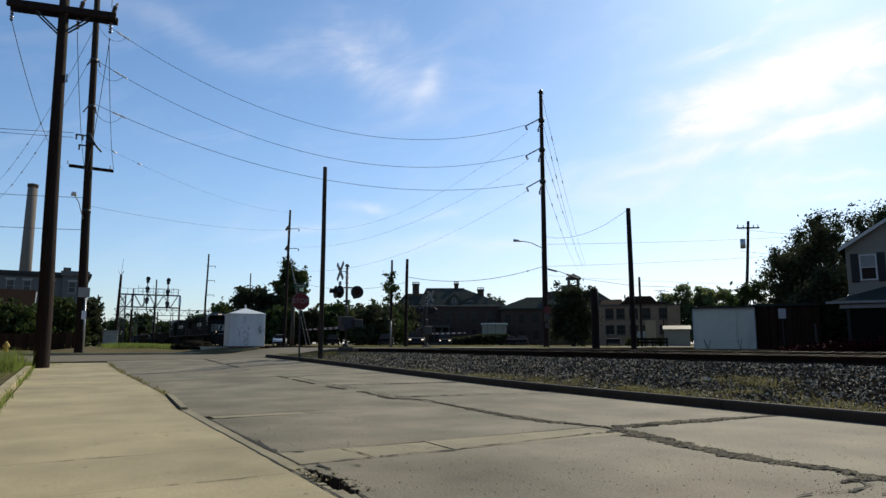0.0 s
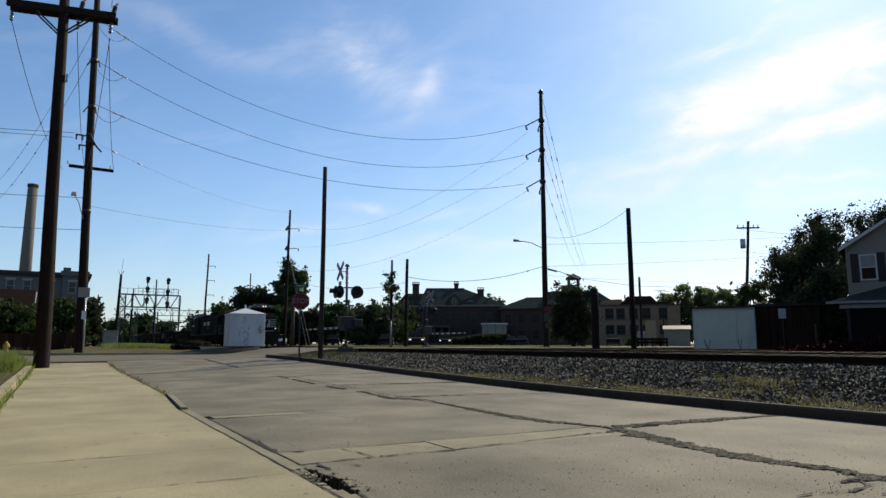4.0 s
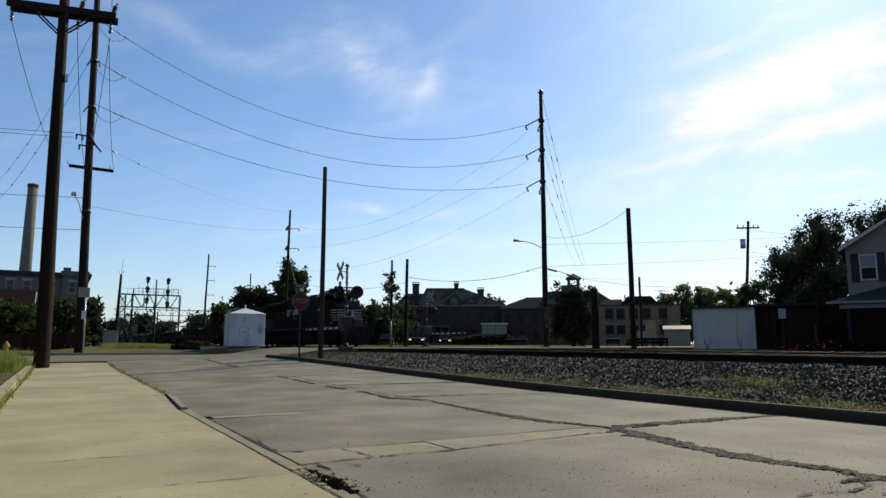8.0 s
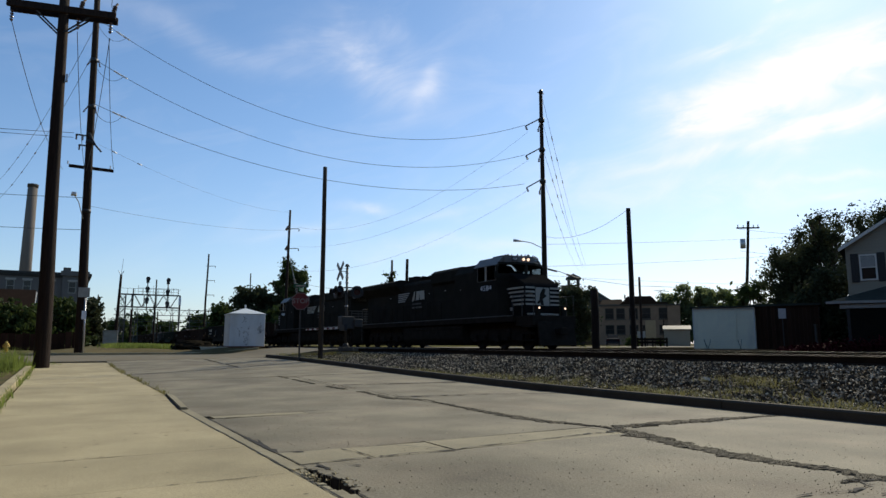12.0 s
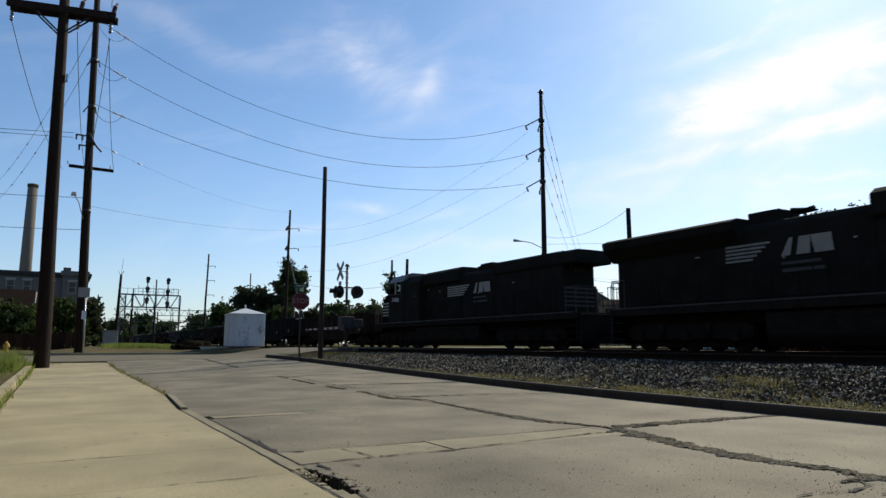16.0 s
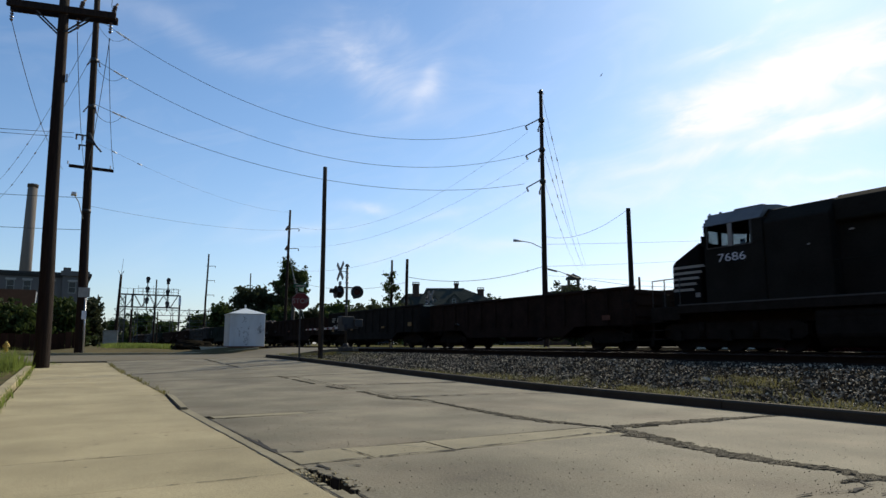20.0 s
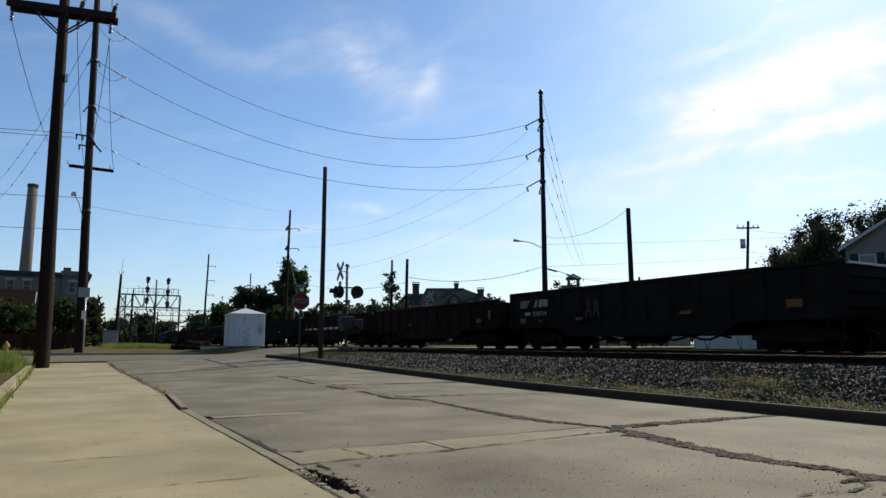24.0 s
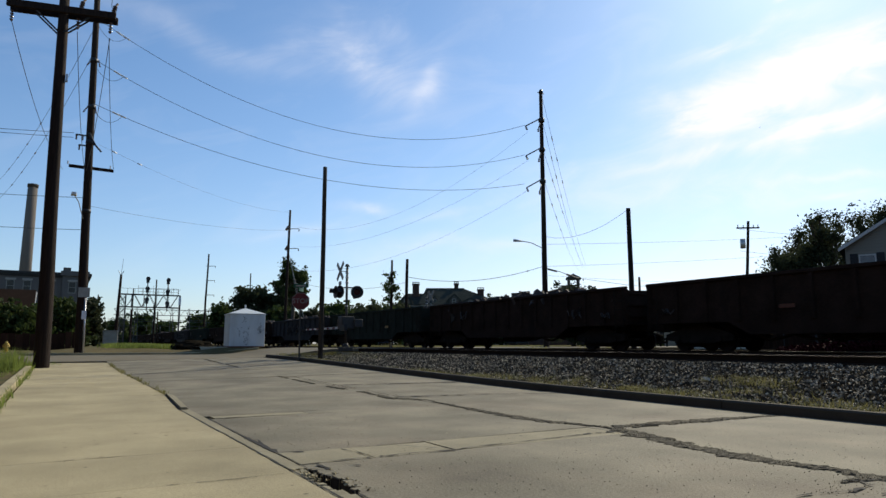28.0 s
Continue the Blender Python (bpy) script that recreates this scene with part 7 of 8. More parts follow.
    def block(x, y, yaw, w, d, ht, roof, label, wallm, roofm, floors, cols, over=0.5, flat=0.2, rise=2.4):
        b = thing("apartment_block", label, "building", pose(x, y, G, 0, 0, yaw))
        piece("wall", lambda bm: box(bm, -w / 2, w / 2, 0, d, 0, ht), M[wallm], b)
        piece("roof", lambda bm: hip_roof(bm, -w / 2, w / 2, 0, d, ht, rise, over, flat), M[roofm], b)
        for f in range(floors):
            for c in range(cols):
                u = -w / 2 + w * (c + 0.5) / cols
                window(b, u - 0.6, u + 0.6, 1.1 + f * 3.0, 2.7 + f * 3.0, 0.0, frame_mat="kerb")
        return b

    br = block(76.5, 96.5, -40, 13, 12, 6.6, "hip", "dark red-brick institutional building with a hipped roof", "brick", "slate", 2, 5, rise=2.6)
    piece("chimney", lambda bm: box(bm, 2, 3, 4, 5, 7, 10.2), M["brick"], br)
    cp = thing("cupola_building", "dark brick building topped by a small open cupola", "building", pose(89.25, 99.95, G, 0, 0, -40))
    piece("wall", lambda bm: box(bm, -9, 9, 0, 10, 0, 7.0), M["brick"], cp)
    piece("roof", lambda bm: hip_roof(bm, -9, 9, 0, 10, 7.0, 4.2, 0.5, 0.1), M["slate"], cp)
    cu = piece("cupola", lambda bm: ([rod(bm, (dx, 5 + dy, 10.5), (dx, 5 + dy, 13.7), 0.3, 0.3, 8) for dx in (-0.95, 0.95) for dy in (-0.95, 0.95)], box(bm, -2.6, 0.4, 3.7, 6.3, 9.0, 12.3), box(bm, -1.3, 1.3, 3.7, 6.3, 10.0, 11.6)), M["stonetrim"], cp)
    piece("cupola_roof", lambda bm: hip_roof(bm, -1.2, 1.2, 3.8, 6.2, 13.6, 1.3, 0.35, 0.0), M["slate"], cu)
    t = thing("apartment_block", "tan brick two-storey building with a low red-brown roof", "building", pose(73.81, 68.94, G, 0, 0, -47))
    piece("wall", lambda bm: (box(bm, -6.0, 4.1, 0, 11, 0, 6.0), box(bm, 4.1, 5.85, -0.5, 9, 0, 5.9)), M["tan"], t)
    piece("cornice", lambda bm: (box(bm, -6.15, 4.25, -0.15, 11.1, 5.85, 6.1), box(bm, 4.0, 5.95, -0.62, 9.1, 5.8, 5.98)), M["stonetrim"], t)
    piece("roof", lambda bm: prism(bm, [(-0.05, 6.1), (11, 6.1), (8.5, 6.95), (1.6, 6.95)], "x", -6.1, -2.3), M["redroof"], t)
    piece("main_roof", lambda bm: prism(bm, [(-2.5, 6.1), (3.0, 6.1), (1.9, 7.25), (-1.4, 7.25)], "y", -0.3, 8), M["redroof"], t)
    piece("side_roof", lambda bm: prism(bm, [(2.7, 6.1), (4.3, 6.1), (4.1, 6.35), (2.7, 6.35)], "y", -0.3, 6), M["redroof"], t)
    piece("roof_vent", lambda bm: (box(bm, -5.6, -5.2, 1.2, 1.6, 6.8, 7.3), box(bm, -1.9, -1.7, 0.8, 1.0, 7.0, 7.6)), M["stonetrim"], t)
    for x in (-4.1, -2.5, -0.65, 1.15, 3.55):
        for z0, z1 in ((4.0, 5.45), (1.75, 2.95)):
            window(t, x - 0.55, x + 0.55, z0, z1, 0.0, frame_mat="kerb")
            piece("window_sill", lambda bm: box(bm, x - 0.7, x + 0.7, -0.12, 0.02, z0 - 0.22, z0 - 0.1), M["stonetrim"], t)
    piece("rooftop_aerial", lambda bm: [rod(bm, (3.4, 3, 6.1), (3.4, 3, 8.4), 0.05, 0.05, 5), rod(bm, (2.5, 3, 8.3), (4.6, 3, 8.1), 0.04, 0.04, 5), rod(bm, (3.0, 3, 7.9), (4.0, 3, 8.5), 0.04, 0.04, 5)], M["galv"], t)
    b = thing("billboard", "tan board on posts seen from the back", "billboard", pose(59.36, 53.64, G, 0, 0, -45))
    piece("board", lambda bm: box(bm, -0.55, 0.6, 0, 0.1, 0.7, 3.0), M["board"], b)
    piece("side_board", lambda bm: box(bm, -1.5, -0.58, 0.05, 0.12, 0.7, 1.75), M["dullwhite"], b, "low white board")
    piece("post", lambda bm: [box(bm, x - 0.06, x + 0.06, 0.1, 0.22, 0, 3.0) for x in (-0.4, 0.45, 1.5)], M["pole"], b)
    rail = thing("timber_barrier", "low dark timber barrier of rails on posts beyond the railway", "barrier", pose(46.07, 41.50, G, 0, 0, -47))
    for x in (-1.25, -0.6, 0.05, 0.7, 1.25):
        piece("post", lambda bm: box(bm, x - 0.07, x + 0.07, -0.07, 0.07, -0.1, 0.85), M["tie"], rail)
    for z in (0.32, 0.6):
        piece("rail_board", lambda bm: box(bm, -1.35, 1.35, -0.12, -0.07, z, z + 0.2), M["tie"], rail)
    sh = thing("garden_shed", "small grey-white shed with a shallow roof", "shed", pose(55.5, 46.6, G, 0, 0, -48))
    piece("wall", lambda bm: box(bm, -1.25, 1.25, 0, 2.2, 0, 1.75), M["siding"], sh)
    piece("roof", lambda bm: gable_roof(bm, -1.25, 1.25, 0, 2.2, 1.75, 0.35, 0.15, 0.1), M["siding"], sh)
    fn = thing("outbuilding", "low dark board-clad outbuilding beside the garage", "outbuilding", pose(35.9, 21.9, G, 0, 0, -62))
    piece("wall", lambda bm: box(bm, -2.2, 1.2, 0.03, 2.5, 0, 2.45), M["brick"], fn)
    for k in range(17):
        piece("board", lambda bm: box(bm, -2.2 + k * 0.2, -2.2 + k * 0.2 + 0.185, 0.0, 0.03, 0.05, 2.42), M["fence"], fn)
    piece("roof", lambda bm: box(bm, -2.3, 1.3, -0.15, 2.6, 2.45, 2.57), M["slate"], fn)
    sg = thing("notice_board", "small grey sign plate on a post beside the brick wall", "sign", pose(35.2, 22.2, G, 0, 0, -58))
    piece("post", lambda bm: box(bm, -0.03, 0.03, -0.02, 0.02, 0, 2.2), M["darkpaint"], sg)
    piece("plate", lambda bm: box(bm, -0.19, 0.19, -0.035, -0.02, 1.72, 2.28), M["galv"], sg)

    # left: grey three-storey building, smokestack, gable house
    l = thing("grey_building", "blue-grey painted brick building with a heavy cornice", "building", pose(-6.0, 112.0, G, 0, 0, 0))
    piece("wall", lambda bm: box(bm, -24, 9.3, 0, 18, 0, 10.4), M["greybrick"], l)
    co = piece("cornice", lambda bm: (box(bm, -24.4, 9.7, -0.4, 18.4, 10.3, 10.75), box(bm, -24.2, 9.5, -0.2, 18.2, 10.0, 10.3)), M["shutter"], l, bevel=0.04)
    piece("corner_tower", lambda bm: (box(bm, 5.9, 9.0, -0.5, 4, 0, 10.6), box(bm, 5.6, 9.4, -0.8, 4.3, 10.3, 11.0), box(bm, 5.9, 6.9, -0.7, 1, 11.0, 11.5)), M["greybrick"], l)
    for x in (-20, -16.5, -13, -9.5, -6.4, -4.3, -0.55, 1.5, 4.4, 7.2):
        for z in (7.6, 4.0):
            window(l, x - 0.42, x + 0.42, z + 0.2, z + 1.75, -0.5 if x > 5 else 0.0, frame_mat="dullwhite")
            piece("lintel", lambda bm: box(bm, x - 0.65, x + 0.65, (-0.5 if x > 5 else 0.0) - 0.1, (-0.5 if x > 5 else 0.0), z + 1.85, z + 2.1), M["dullwhite"], l)
    piece("chimney", lambda bm: box(bm, -8.6, -7.7, 4, 5, 10.4, 12.4), M["brick"], l)
    k = thing("smokestack", "tall tapering concrete smokestack", "smokestack", pose(-13.3, 305, G))
    piece("shaft", lambda bm: rod(bm, (0, 0, -1), (0, 0, 63.5), 2.45, 1.75, 32), M["conc_far"], k)
    piece("rim", lambda bm: rod(bm, (0, 0, 62.6), (0, 0, 63.9), 1.95, 1.95, 32), M["kerb"], k)
    gh = thing("gable_house", "brown-roofed small house behind the hedge", "house", pose(-7.2, 84.0, G, 0, 0, 0))
    piece("wall", lambda bm: box(bm, -5, 4.2, 0, 8, 0, 3.2), M["siding"], gh)
    piece("roof", lambda bm: gable_roof(bm, -5, 4.2, 0, 8, 3.2, 3.0, 0.4, 0.2), M["redroof"], gh)
    piece("gable_trim", lambda bm: prism(bm, [(-0.45, 2.9), (4, 6.2), (4, 5.9), (-0.4, 2.6)], "x", 4.62, 4.72), M["trimw"], gh)
    cab = thing("equipment_cabinet", "grey metal equipment cabinet beside the street", "cabinet", pose(3.75, 62.0, ground_z(3.1, 62)))
    piece("body", lambda bm: box(bm, -0.56, 0.56, -0.3, 0.3, 0, 1.32), M["dullwhite"], cab, bevel=0.03)
    piece("roof", lambda bm: box(bm, -0.6, 0.6, -0.35, 0.35, 1.32, 1.4), M["dullwhite"], cab)
    for x in (-0.52, 0.02):
        piece("door_panel", lambda bm: box(bm, x, x + 0.5, -0.32, -0.3, 0.1, 1.25), M["dullwhite"], cab)


def build_gantry():
    g = thing("signal_bridge", "galvanised lattice signal bridge over the railway with signal heads", "signal bridge", pose(0, 137, 0.75))
    x0, x1 = 9.4, 20.2
    steel = M["oldsteel"]
    for x in (x0, x0 + 1.1, x1):
        piece("leg", lambda bm: [rod(bm, (x + dx, dy, 0), (x + dx, dy, 9.5), 0.09, 0.09, 5) for dx, dy in ((0, 0), (0, 1.2))] + [rod(bm, (x, 0 if i % 2 else 1.2, i * 0.95), (x, 1.2 if i % 2 else 0, (i + 1) * 0.95), 0.05, 0.05, 4) for i in range(10)], steel, g)
    piece("truss", lambda bm: [rod(bm, (x0, dy, z), (x1, dy, z), 0.1, 0.1, 5) for dy in (0, 1.2) for z in (7.2, 9.6)] + [rod(bm, (x0 + i * 1.3, dy, 7.2 if i % 2 else 9.6), (x0 + (i + 1) * 1.3, dy, 9.6 if i % 2 else 7.2), 0.06, 0.06, 4) for i in range(8) for dy in (0, 1.2)] + [rod(bm, (x0 + i * 2.16, dy, 7.2), (x0 + i * 2.16, dy, 9.6), 0.06, 0.06, 4) for i in range(6) for dy in (0, 1.2)], steel, g)
    piece("walkway", lambda bm: [rod(bm, (x0 + 3.2 + i * 0.9, 0.6, 9.7), (x0 + 3.2 + i * 0.9, 0.6, 10.9 + 0.5 * (i % 3 == 0)), 0.035, 0.035, 4) for i in range(9)] + [rod(bm, (x0 + 3.2, 0.6, z), (x1 - 0.3, 0.6, z), 0.04, 0.04, 4) for z in (10.2, 10.9)], steel, g)
    piece("leg_lattice", lambda bm: [rod(bm, (x0 + (0 if i % 2 else 1.1), 0, i * 1.15), (x0 + (1.1 if i % 2 else 0), 0, (i + 1) * 1.15), 0.06, 0.06, 4) for i in range(8)], steel, g)
    piece("ladder", lambda bm: [rod(bm, (x0 + 0.35, -0.1, 0.5 + 0.5 * i), (x0 + 0.75, -0.1, 0.5 + 0.5 * i), 0.03, 0.03, 4) for i in range(18)] + [rod(bm, (x0 + e, -0.1, 0), (x0 + e, -0.1, 9.5), 0.035, 0.035, 4) for e in (0.35, 0.75)], steel, g)
    piece("end_panel", lambda bm: box(bm, x1 - 0.35, x1 + 0.1, -0.3, -0.2, 7.7, 9.2), M["signwhite"], g, "white panel at the end of the bridge")
    piece("handrail", lambda bm: [rod(bm, (x0 + i * 1.3, 0, 9.6), (x0 + i * 1.3, 0, 10.7), 0.04, 0.04, 4) for i in range(9)] + [rod(bm, (x0, 0, 10.7), (x1, 0, 10.7), 0.04, 0.04, 4)], steel, g)
    for x in (14.1, 17.75):
        sh = piece("signal_mast", lambda bm: rod(bm, (x, -0.4, 6.5), (x, -0.4, 13.0), 0.1, 0.1, 8), M["black"], g)
        for z in ((12.6, 10.7, 8.6) if x < 16 else (12.5, 10.3, 8.0)):
            piece("signal_head", lambda bm: (rod(bm, (x, -0.6, z), (x, -0.75, z), 0.4, 0.4, 16), box(bm, x - 0.26, x + 0.26, -0.6, -0.2, z - 0.75, z + 0.4)), M["black"], sh)
    for x, y, h in ((15.9, 2, 12.8), (12.9, 14, 11.8), (17.9, 14, 7.0), (11.2, -4, 6.5), (7.5, 40, 12)):
        q = utility_pole(x, 137 + y, 0.7, h, 0.16, 0.12, "grey timber pole in the electrical yard", name="yard_pole")
    sub = thing("switchyard_frame", "distant galvanised steel switchyard frame with busbars", "switchyard", pose(0, 175, 0.7))
    for x in (12, 16, 20, 24, 28, 32):
        piece("column", lambda bm: [rod(bm, (x + d, 0, 0), (x + d * 0.3, 0, 9.0), 0.1, 0.08, 4) for d in (-0.5, 0.5)] + [rod(bm, (x - 0.4, 0, z), (x + 0.4, 0, z + 0.8), 0.05, 0.05, 4) for z in (1, 3, 5, 7)], steel, sub)
    piece("beam", lambda bm: [rod(bm, (11, 0, z), (33, 0, z), 0.1, 0.1, 4) for z in (7.2, 8.6)] + [rod(bm, (11 + i, 0, 7.2 if i % 2 else 8.6), (12 + i, 0, 8.6 if i % 2 else 7.2), 0.06, 0.06, 4) for i in range(22)], steel, sub)
    piece("busbar", lambda bm: [rod(bm, (10, dy, z), (34, dy, z), 0.06, 0.06, 4) for dy, z in ((-4, 4.5), (-6, 5.5), (3, 6.2))] + [insulator(bm, (x, -4, 3.2), (0, 0, 1.3), 0.2, 4) for x in range(12, 34, 3)], steel, sub)


# ---------------------------------------------------------------- plants
def tree(x, y, z, height, radius, leaves, material, label, trunk=0.3, seed=1, size=0.3, base=0.3, lean=0.0, squash=1.0, name="tree", category="tree"):
    rnd = random.Random(seed)
    t = thing(name, label, category, pose(x, y, z))
    bm = bmesh.new()
    hb = height * base
    rod(bm, (0, 0, -0.3), (lean * 0.3, 0, hb + 0.3), trunk, trunk * 0.7, 9)
    clumps = []
    for i in range(int(26 + radius * 7)):
        a, r = rnd.uniform(0, 6.28), radius * math.sqrt(rnd.random()) * 0.8
        h = hb + (height - hb) * (0.12 + 0.8 * rnd.random())
        k = 1 - 0.55 * ((h - hb) / (height - hb)) ** 2
        c = Vector((math.cos(a) * r * k + lean * h / height, math.sin(a) * r * k, h))
        clumps.append((c, radius * rnd.choice((0.18, 0.24, 0.3, 0.36))))
        mid = Vector((c.x * 0.35, c.y * 0.35, hb + (h - hb) * 0.45))
        strip_tube(bm, [(lean * 0.3, 0, hb * 0.9), mid, c], trunk * 0.16, 4)
    part("trunk", bm, M["bark"], t)
    top = max(c.z for c, _ in clumps)
    for _ in range(60):
        # sprigs that break the outline
        c, r = clumps[rnd.randrange(len(clumps))]
        out = Vector((c.x, c.y, 0.35 * radius)).normalized()
        out = (out + Vector((rnd.gauss(0, 0.5), rnd.gauss(0, 0.5), rnd.gauss(0.2, 0.4)))).normalized()
        clumps.append((c + out * r * rnd.uniform(0.8, 1.5), r * rnd.uniform(0.14, 0.36)))
    verts, faces = [], []
    tot = sum(r * r for _, r in clumps)
    for c, r in clumps:
        for _ in range(int(leaves * r * r / tot)):
            d = Vector((rnd.gauss(0, 1), rnd.gauss(0, 1), rnd.gauss(0, 1))).normalized()
            p = c + Vector((d.x, d.y, d.z * 0.8 * squash)) * r * min(abs(rnd.gauss(0.55, 0.42)), 1.7) * (1 + 0.25 * noise.noise(d * 2 + c))
            n = (d + Vector((rnd.gauss(0, 0.7), rnd.gauss(0, 0.7), rnd.gauss(0, 0.7)))).normalized()
            u = n.orthogonal().normalized()
            u = (u * math.cos(rnd.uniform(0, 6)) + n.cross(u) * math.sin(rnd.uniform(0, 6))).normalized()
            w = n.cross(u)
            s = size * rnd.uniform(0.6, 1.3)
            k = len(verts)
            verts += [tuple(p - u * s), tuple(p + w * s * 0.55 + n * s * 0.2), tuple(p + u * s), tuple(p - w * s * 0.55 + n * s * 0.2)]
            faces.append((k, k + 1, k + 2, k + 3))
    soup("crown", verts, faces, M[material], t, kind="")
    return t


def car(x, y, z, yaw, paint, label, lit=False):
    c = thing("car", label, "car", pose(x, y, z, 0, 0, yaw), "parked cars")
    piece("body", lambda bm: prism(bm, [(-2.2, 0.32), (2.18, 0.3), (2.25, 0.55), (2.16, 0.76), (1.9, 0.86), (1.1, 0.95), (-1.75, 1.0), (-2.16, 0.92), (-2.24, 0.6)], "y", -0.85, 0.85), M[paint], c, bevel=0.09)
    def roof_shell(bm):
        rings = [[bm.verts.new((x, y, z)) for x, y in ((a, -w), (b, -w), (b, w), (a, w))] for a, b, w, z in ((-1.75, 1.12, 0.8, 0.95), (-0.95, 0.42, 0.6, 1.42), (-0.8, 0.25, 0.55, 1.45))]
        for lo, hi in zip(rings, rings[1:]):
            for i in range(4):
                bm.faces.new((lo[i], lo[(i + 1) % 4], hi[(i + 1) % 4], hi[i]))
        bm.faces.new(rings[-1])
    piece("cabin", roof_shell, M[paint], c)
    for x0, x1 in ((2.18, 2.3), (-2.3, -2.18)):
        piece("bumper", lambda bm: box(bm, x0, x1, -0.8, 0.8, 0.34, 0.54), M["rubber"], c, bevel=0.03)
    piece("rear_window", lambda bm: prism(bm, [(-1.69, 1.0), (-0.97, 1.415), (-1.0, 1.43), (-1.72, 1.015)], "y", -0.6, 0.6), M["carglass"], c)
    for s in (-1, 1):
        piece("side_glass", lambda bm: [bm.faces.new([bm.verts.new((x, s * (y + e), z)) for x, y, z in ((0.92, 0.785, 0.99), (0.36, 0.62, 1.38), (-0.9, 0.62, 1.38), (-1.5, 0.785, 0.99))]) for e in (0.004, 0.012)], M["carglass"], c)
        piece("tail_lamp", lambda bm: box(bm, -2.27, -2.19, s * 0.66 - 0.12, s * 0.66 + 0.12, 0.68, 0.84), M["redleaf"], c)
        for xx in (-1.35, 1.35):
            w = piece("wheel", lambda bm: rod(bm, (xx, s * 0.7, 0.32), (xx, s * 0.88, 0.32), 0.32, 0.32, 18), M["rubber"], c)
            piece("rim", lambda bm: rod(bm, (xx, s * 0.87, 0.32), (xx, s * 0.89, 0.32), 0.2, 0.2, 12), M["galv"], w)
        piece("headlight", lambda bm: box(bm, 2.14, 2.24, s * 0.6 - 0.11, s * 0.6 + 0.11, 0.64, 0.76), M["lamp_dim"] if lit else M["galv"], c)
    piece("windscreen", lambda bm: prism(bm, [(1.12, 0.97), (0.44, 1.41), (0.47, 1.43), (1.16, 0.99)], "y", -0.7, 0.7), M["carglass"], c)
    return c


def build_plants():
    G = 0.72
    tree(43.1, 26.2, G, 7.0, 2.6, 17000, "leafdark", "large dark broadleaf tree beside the house", 0.35, 1, 0.105, 0.0, squash=1.2)
    tree(48.4, 28.0, G, 9.9, 3.2, 14000, "leafdark", "large dark broadleaf tree behind the house", 0.35, 2, 0.11, 0.0)
    tree(54.0, 26.6, G, 11.1, 3.6, 13000, "leafdark", "tall dark broadleaf tree behind the house", 0.35, 92, 0.12, 0.0)
    tree(60.5, 27.2, G, 11.4, 3.8, 9500, "leafdark", "tall dark broadleaf tree behind the house", 0.35, 93, 0.13, 0.0)
    tree(43.77, 24.17, G, 9.3, 2.2, 9000, "leafdark", "large dark broadleaf tree behind the house", 0.35, 94, 0.11, 0.1)
    tree(39.6, 22.2, G, 4.6, 2.3, 14000, "leafdark", "dark broadleaf tree close to the house wall", 0.3, 12, 0.14, 0.0, squash=1.3)
    tree(38.2, 20.4, G, 2.6, 1.6, 6000, "leafdark", "dark dense shrub beside the porch", 0.08, 13, 0.12, 0.0, name="shrub", category="shrub")
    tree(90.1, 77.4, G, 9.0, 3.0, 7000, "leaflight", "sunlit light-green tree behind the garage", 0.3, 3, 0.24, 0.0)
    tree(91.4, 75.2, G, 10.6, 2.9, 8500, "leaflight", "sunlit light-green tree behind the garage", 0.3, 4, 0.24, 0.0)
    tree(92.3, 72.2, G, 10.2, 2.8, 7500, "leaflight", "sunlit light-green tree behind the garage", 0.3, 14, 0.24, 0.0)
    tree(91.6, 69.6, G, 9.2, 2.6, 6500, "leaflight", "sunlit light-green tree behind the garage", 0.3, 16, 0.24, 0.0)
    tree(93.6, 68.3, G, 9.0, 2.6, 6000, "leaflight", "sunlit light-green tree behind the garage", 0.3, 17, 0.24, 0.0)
    tree(62.2, 42.2, G, 6.9, 2.3, 5500, "leaf", "dark green tree behind the garage", 0.3, 5, 0.24, 0.1)
    tree(64.6, 45.6, G, 5.6, 1.9, 3500, "leaf", "dark green tree behind the garage", 0.3, 15, 0.24, 0.1)
    tree(41.0, 46.2, G, 5.3, 2.6, 14000, "leafdark", "dense dark rounded tree beyond the railway", 0.3, 6, 0.16, 0.05, squash=1.3)
    tree(26.4, 84.2, G, 11.6, 2.3, 6000, "leaf", "tall broken-crowned tree with gaps beyond the railway", 0.3, 7, 0.2, 0.5)
    tree(26.2, 104.0, G, 9.2, 4.2, 5000, "leafdark", "dark broadleaf tree beyond the railway", 0.3, 8, 0.38, 0.1)
    tree(30.5, 103.0, G, 10.2, 3.6, 3000, "leafdark", "dark open-crowned tree beyond the railway", 0.3, 9, 0.38, 0.2)
    tree(24.5, 118.0, G, 7.0, 3.4, 3000, "leaf", "broadleaf tree beside the track", 0.3, 10, 0.38, 0.1)
    for i, (x, y, h, r) in enumerate(((35, 92, 5.6, 4.5), (41, 96, 6.0, 4.5), (47, 100, 6.6, 5), (36, 80, 4.4, 4), (27.5, 94, 5.0, 3.4), (53, 106, 7.2, 4.5), (84, 122, 10.5, 5), (99, 96, 8, 5), (70, 125, 10, 5))):
        tree(x, y, G, h, r, 4200, "leafdark" if i % 2 else "leaf", "dark broadleaf tree of the distant tree line", 0.3, 20 + i, 0.42, 0.05)
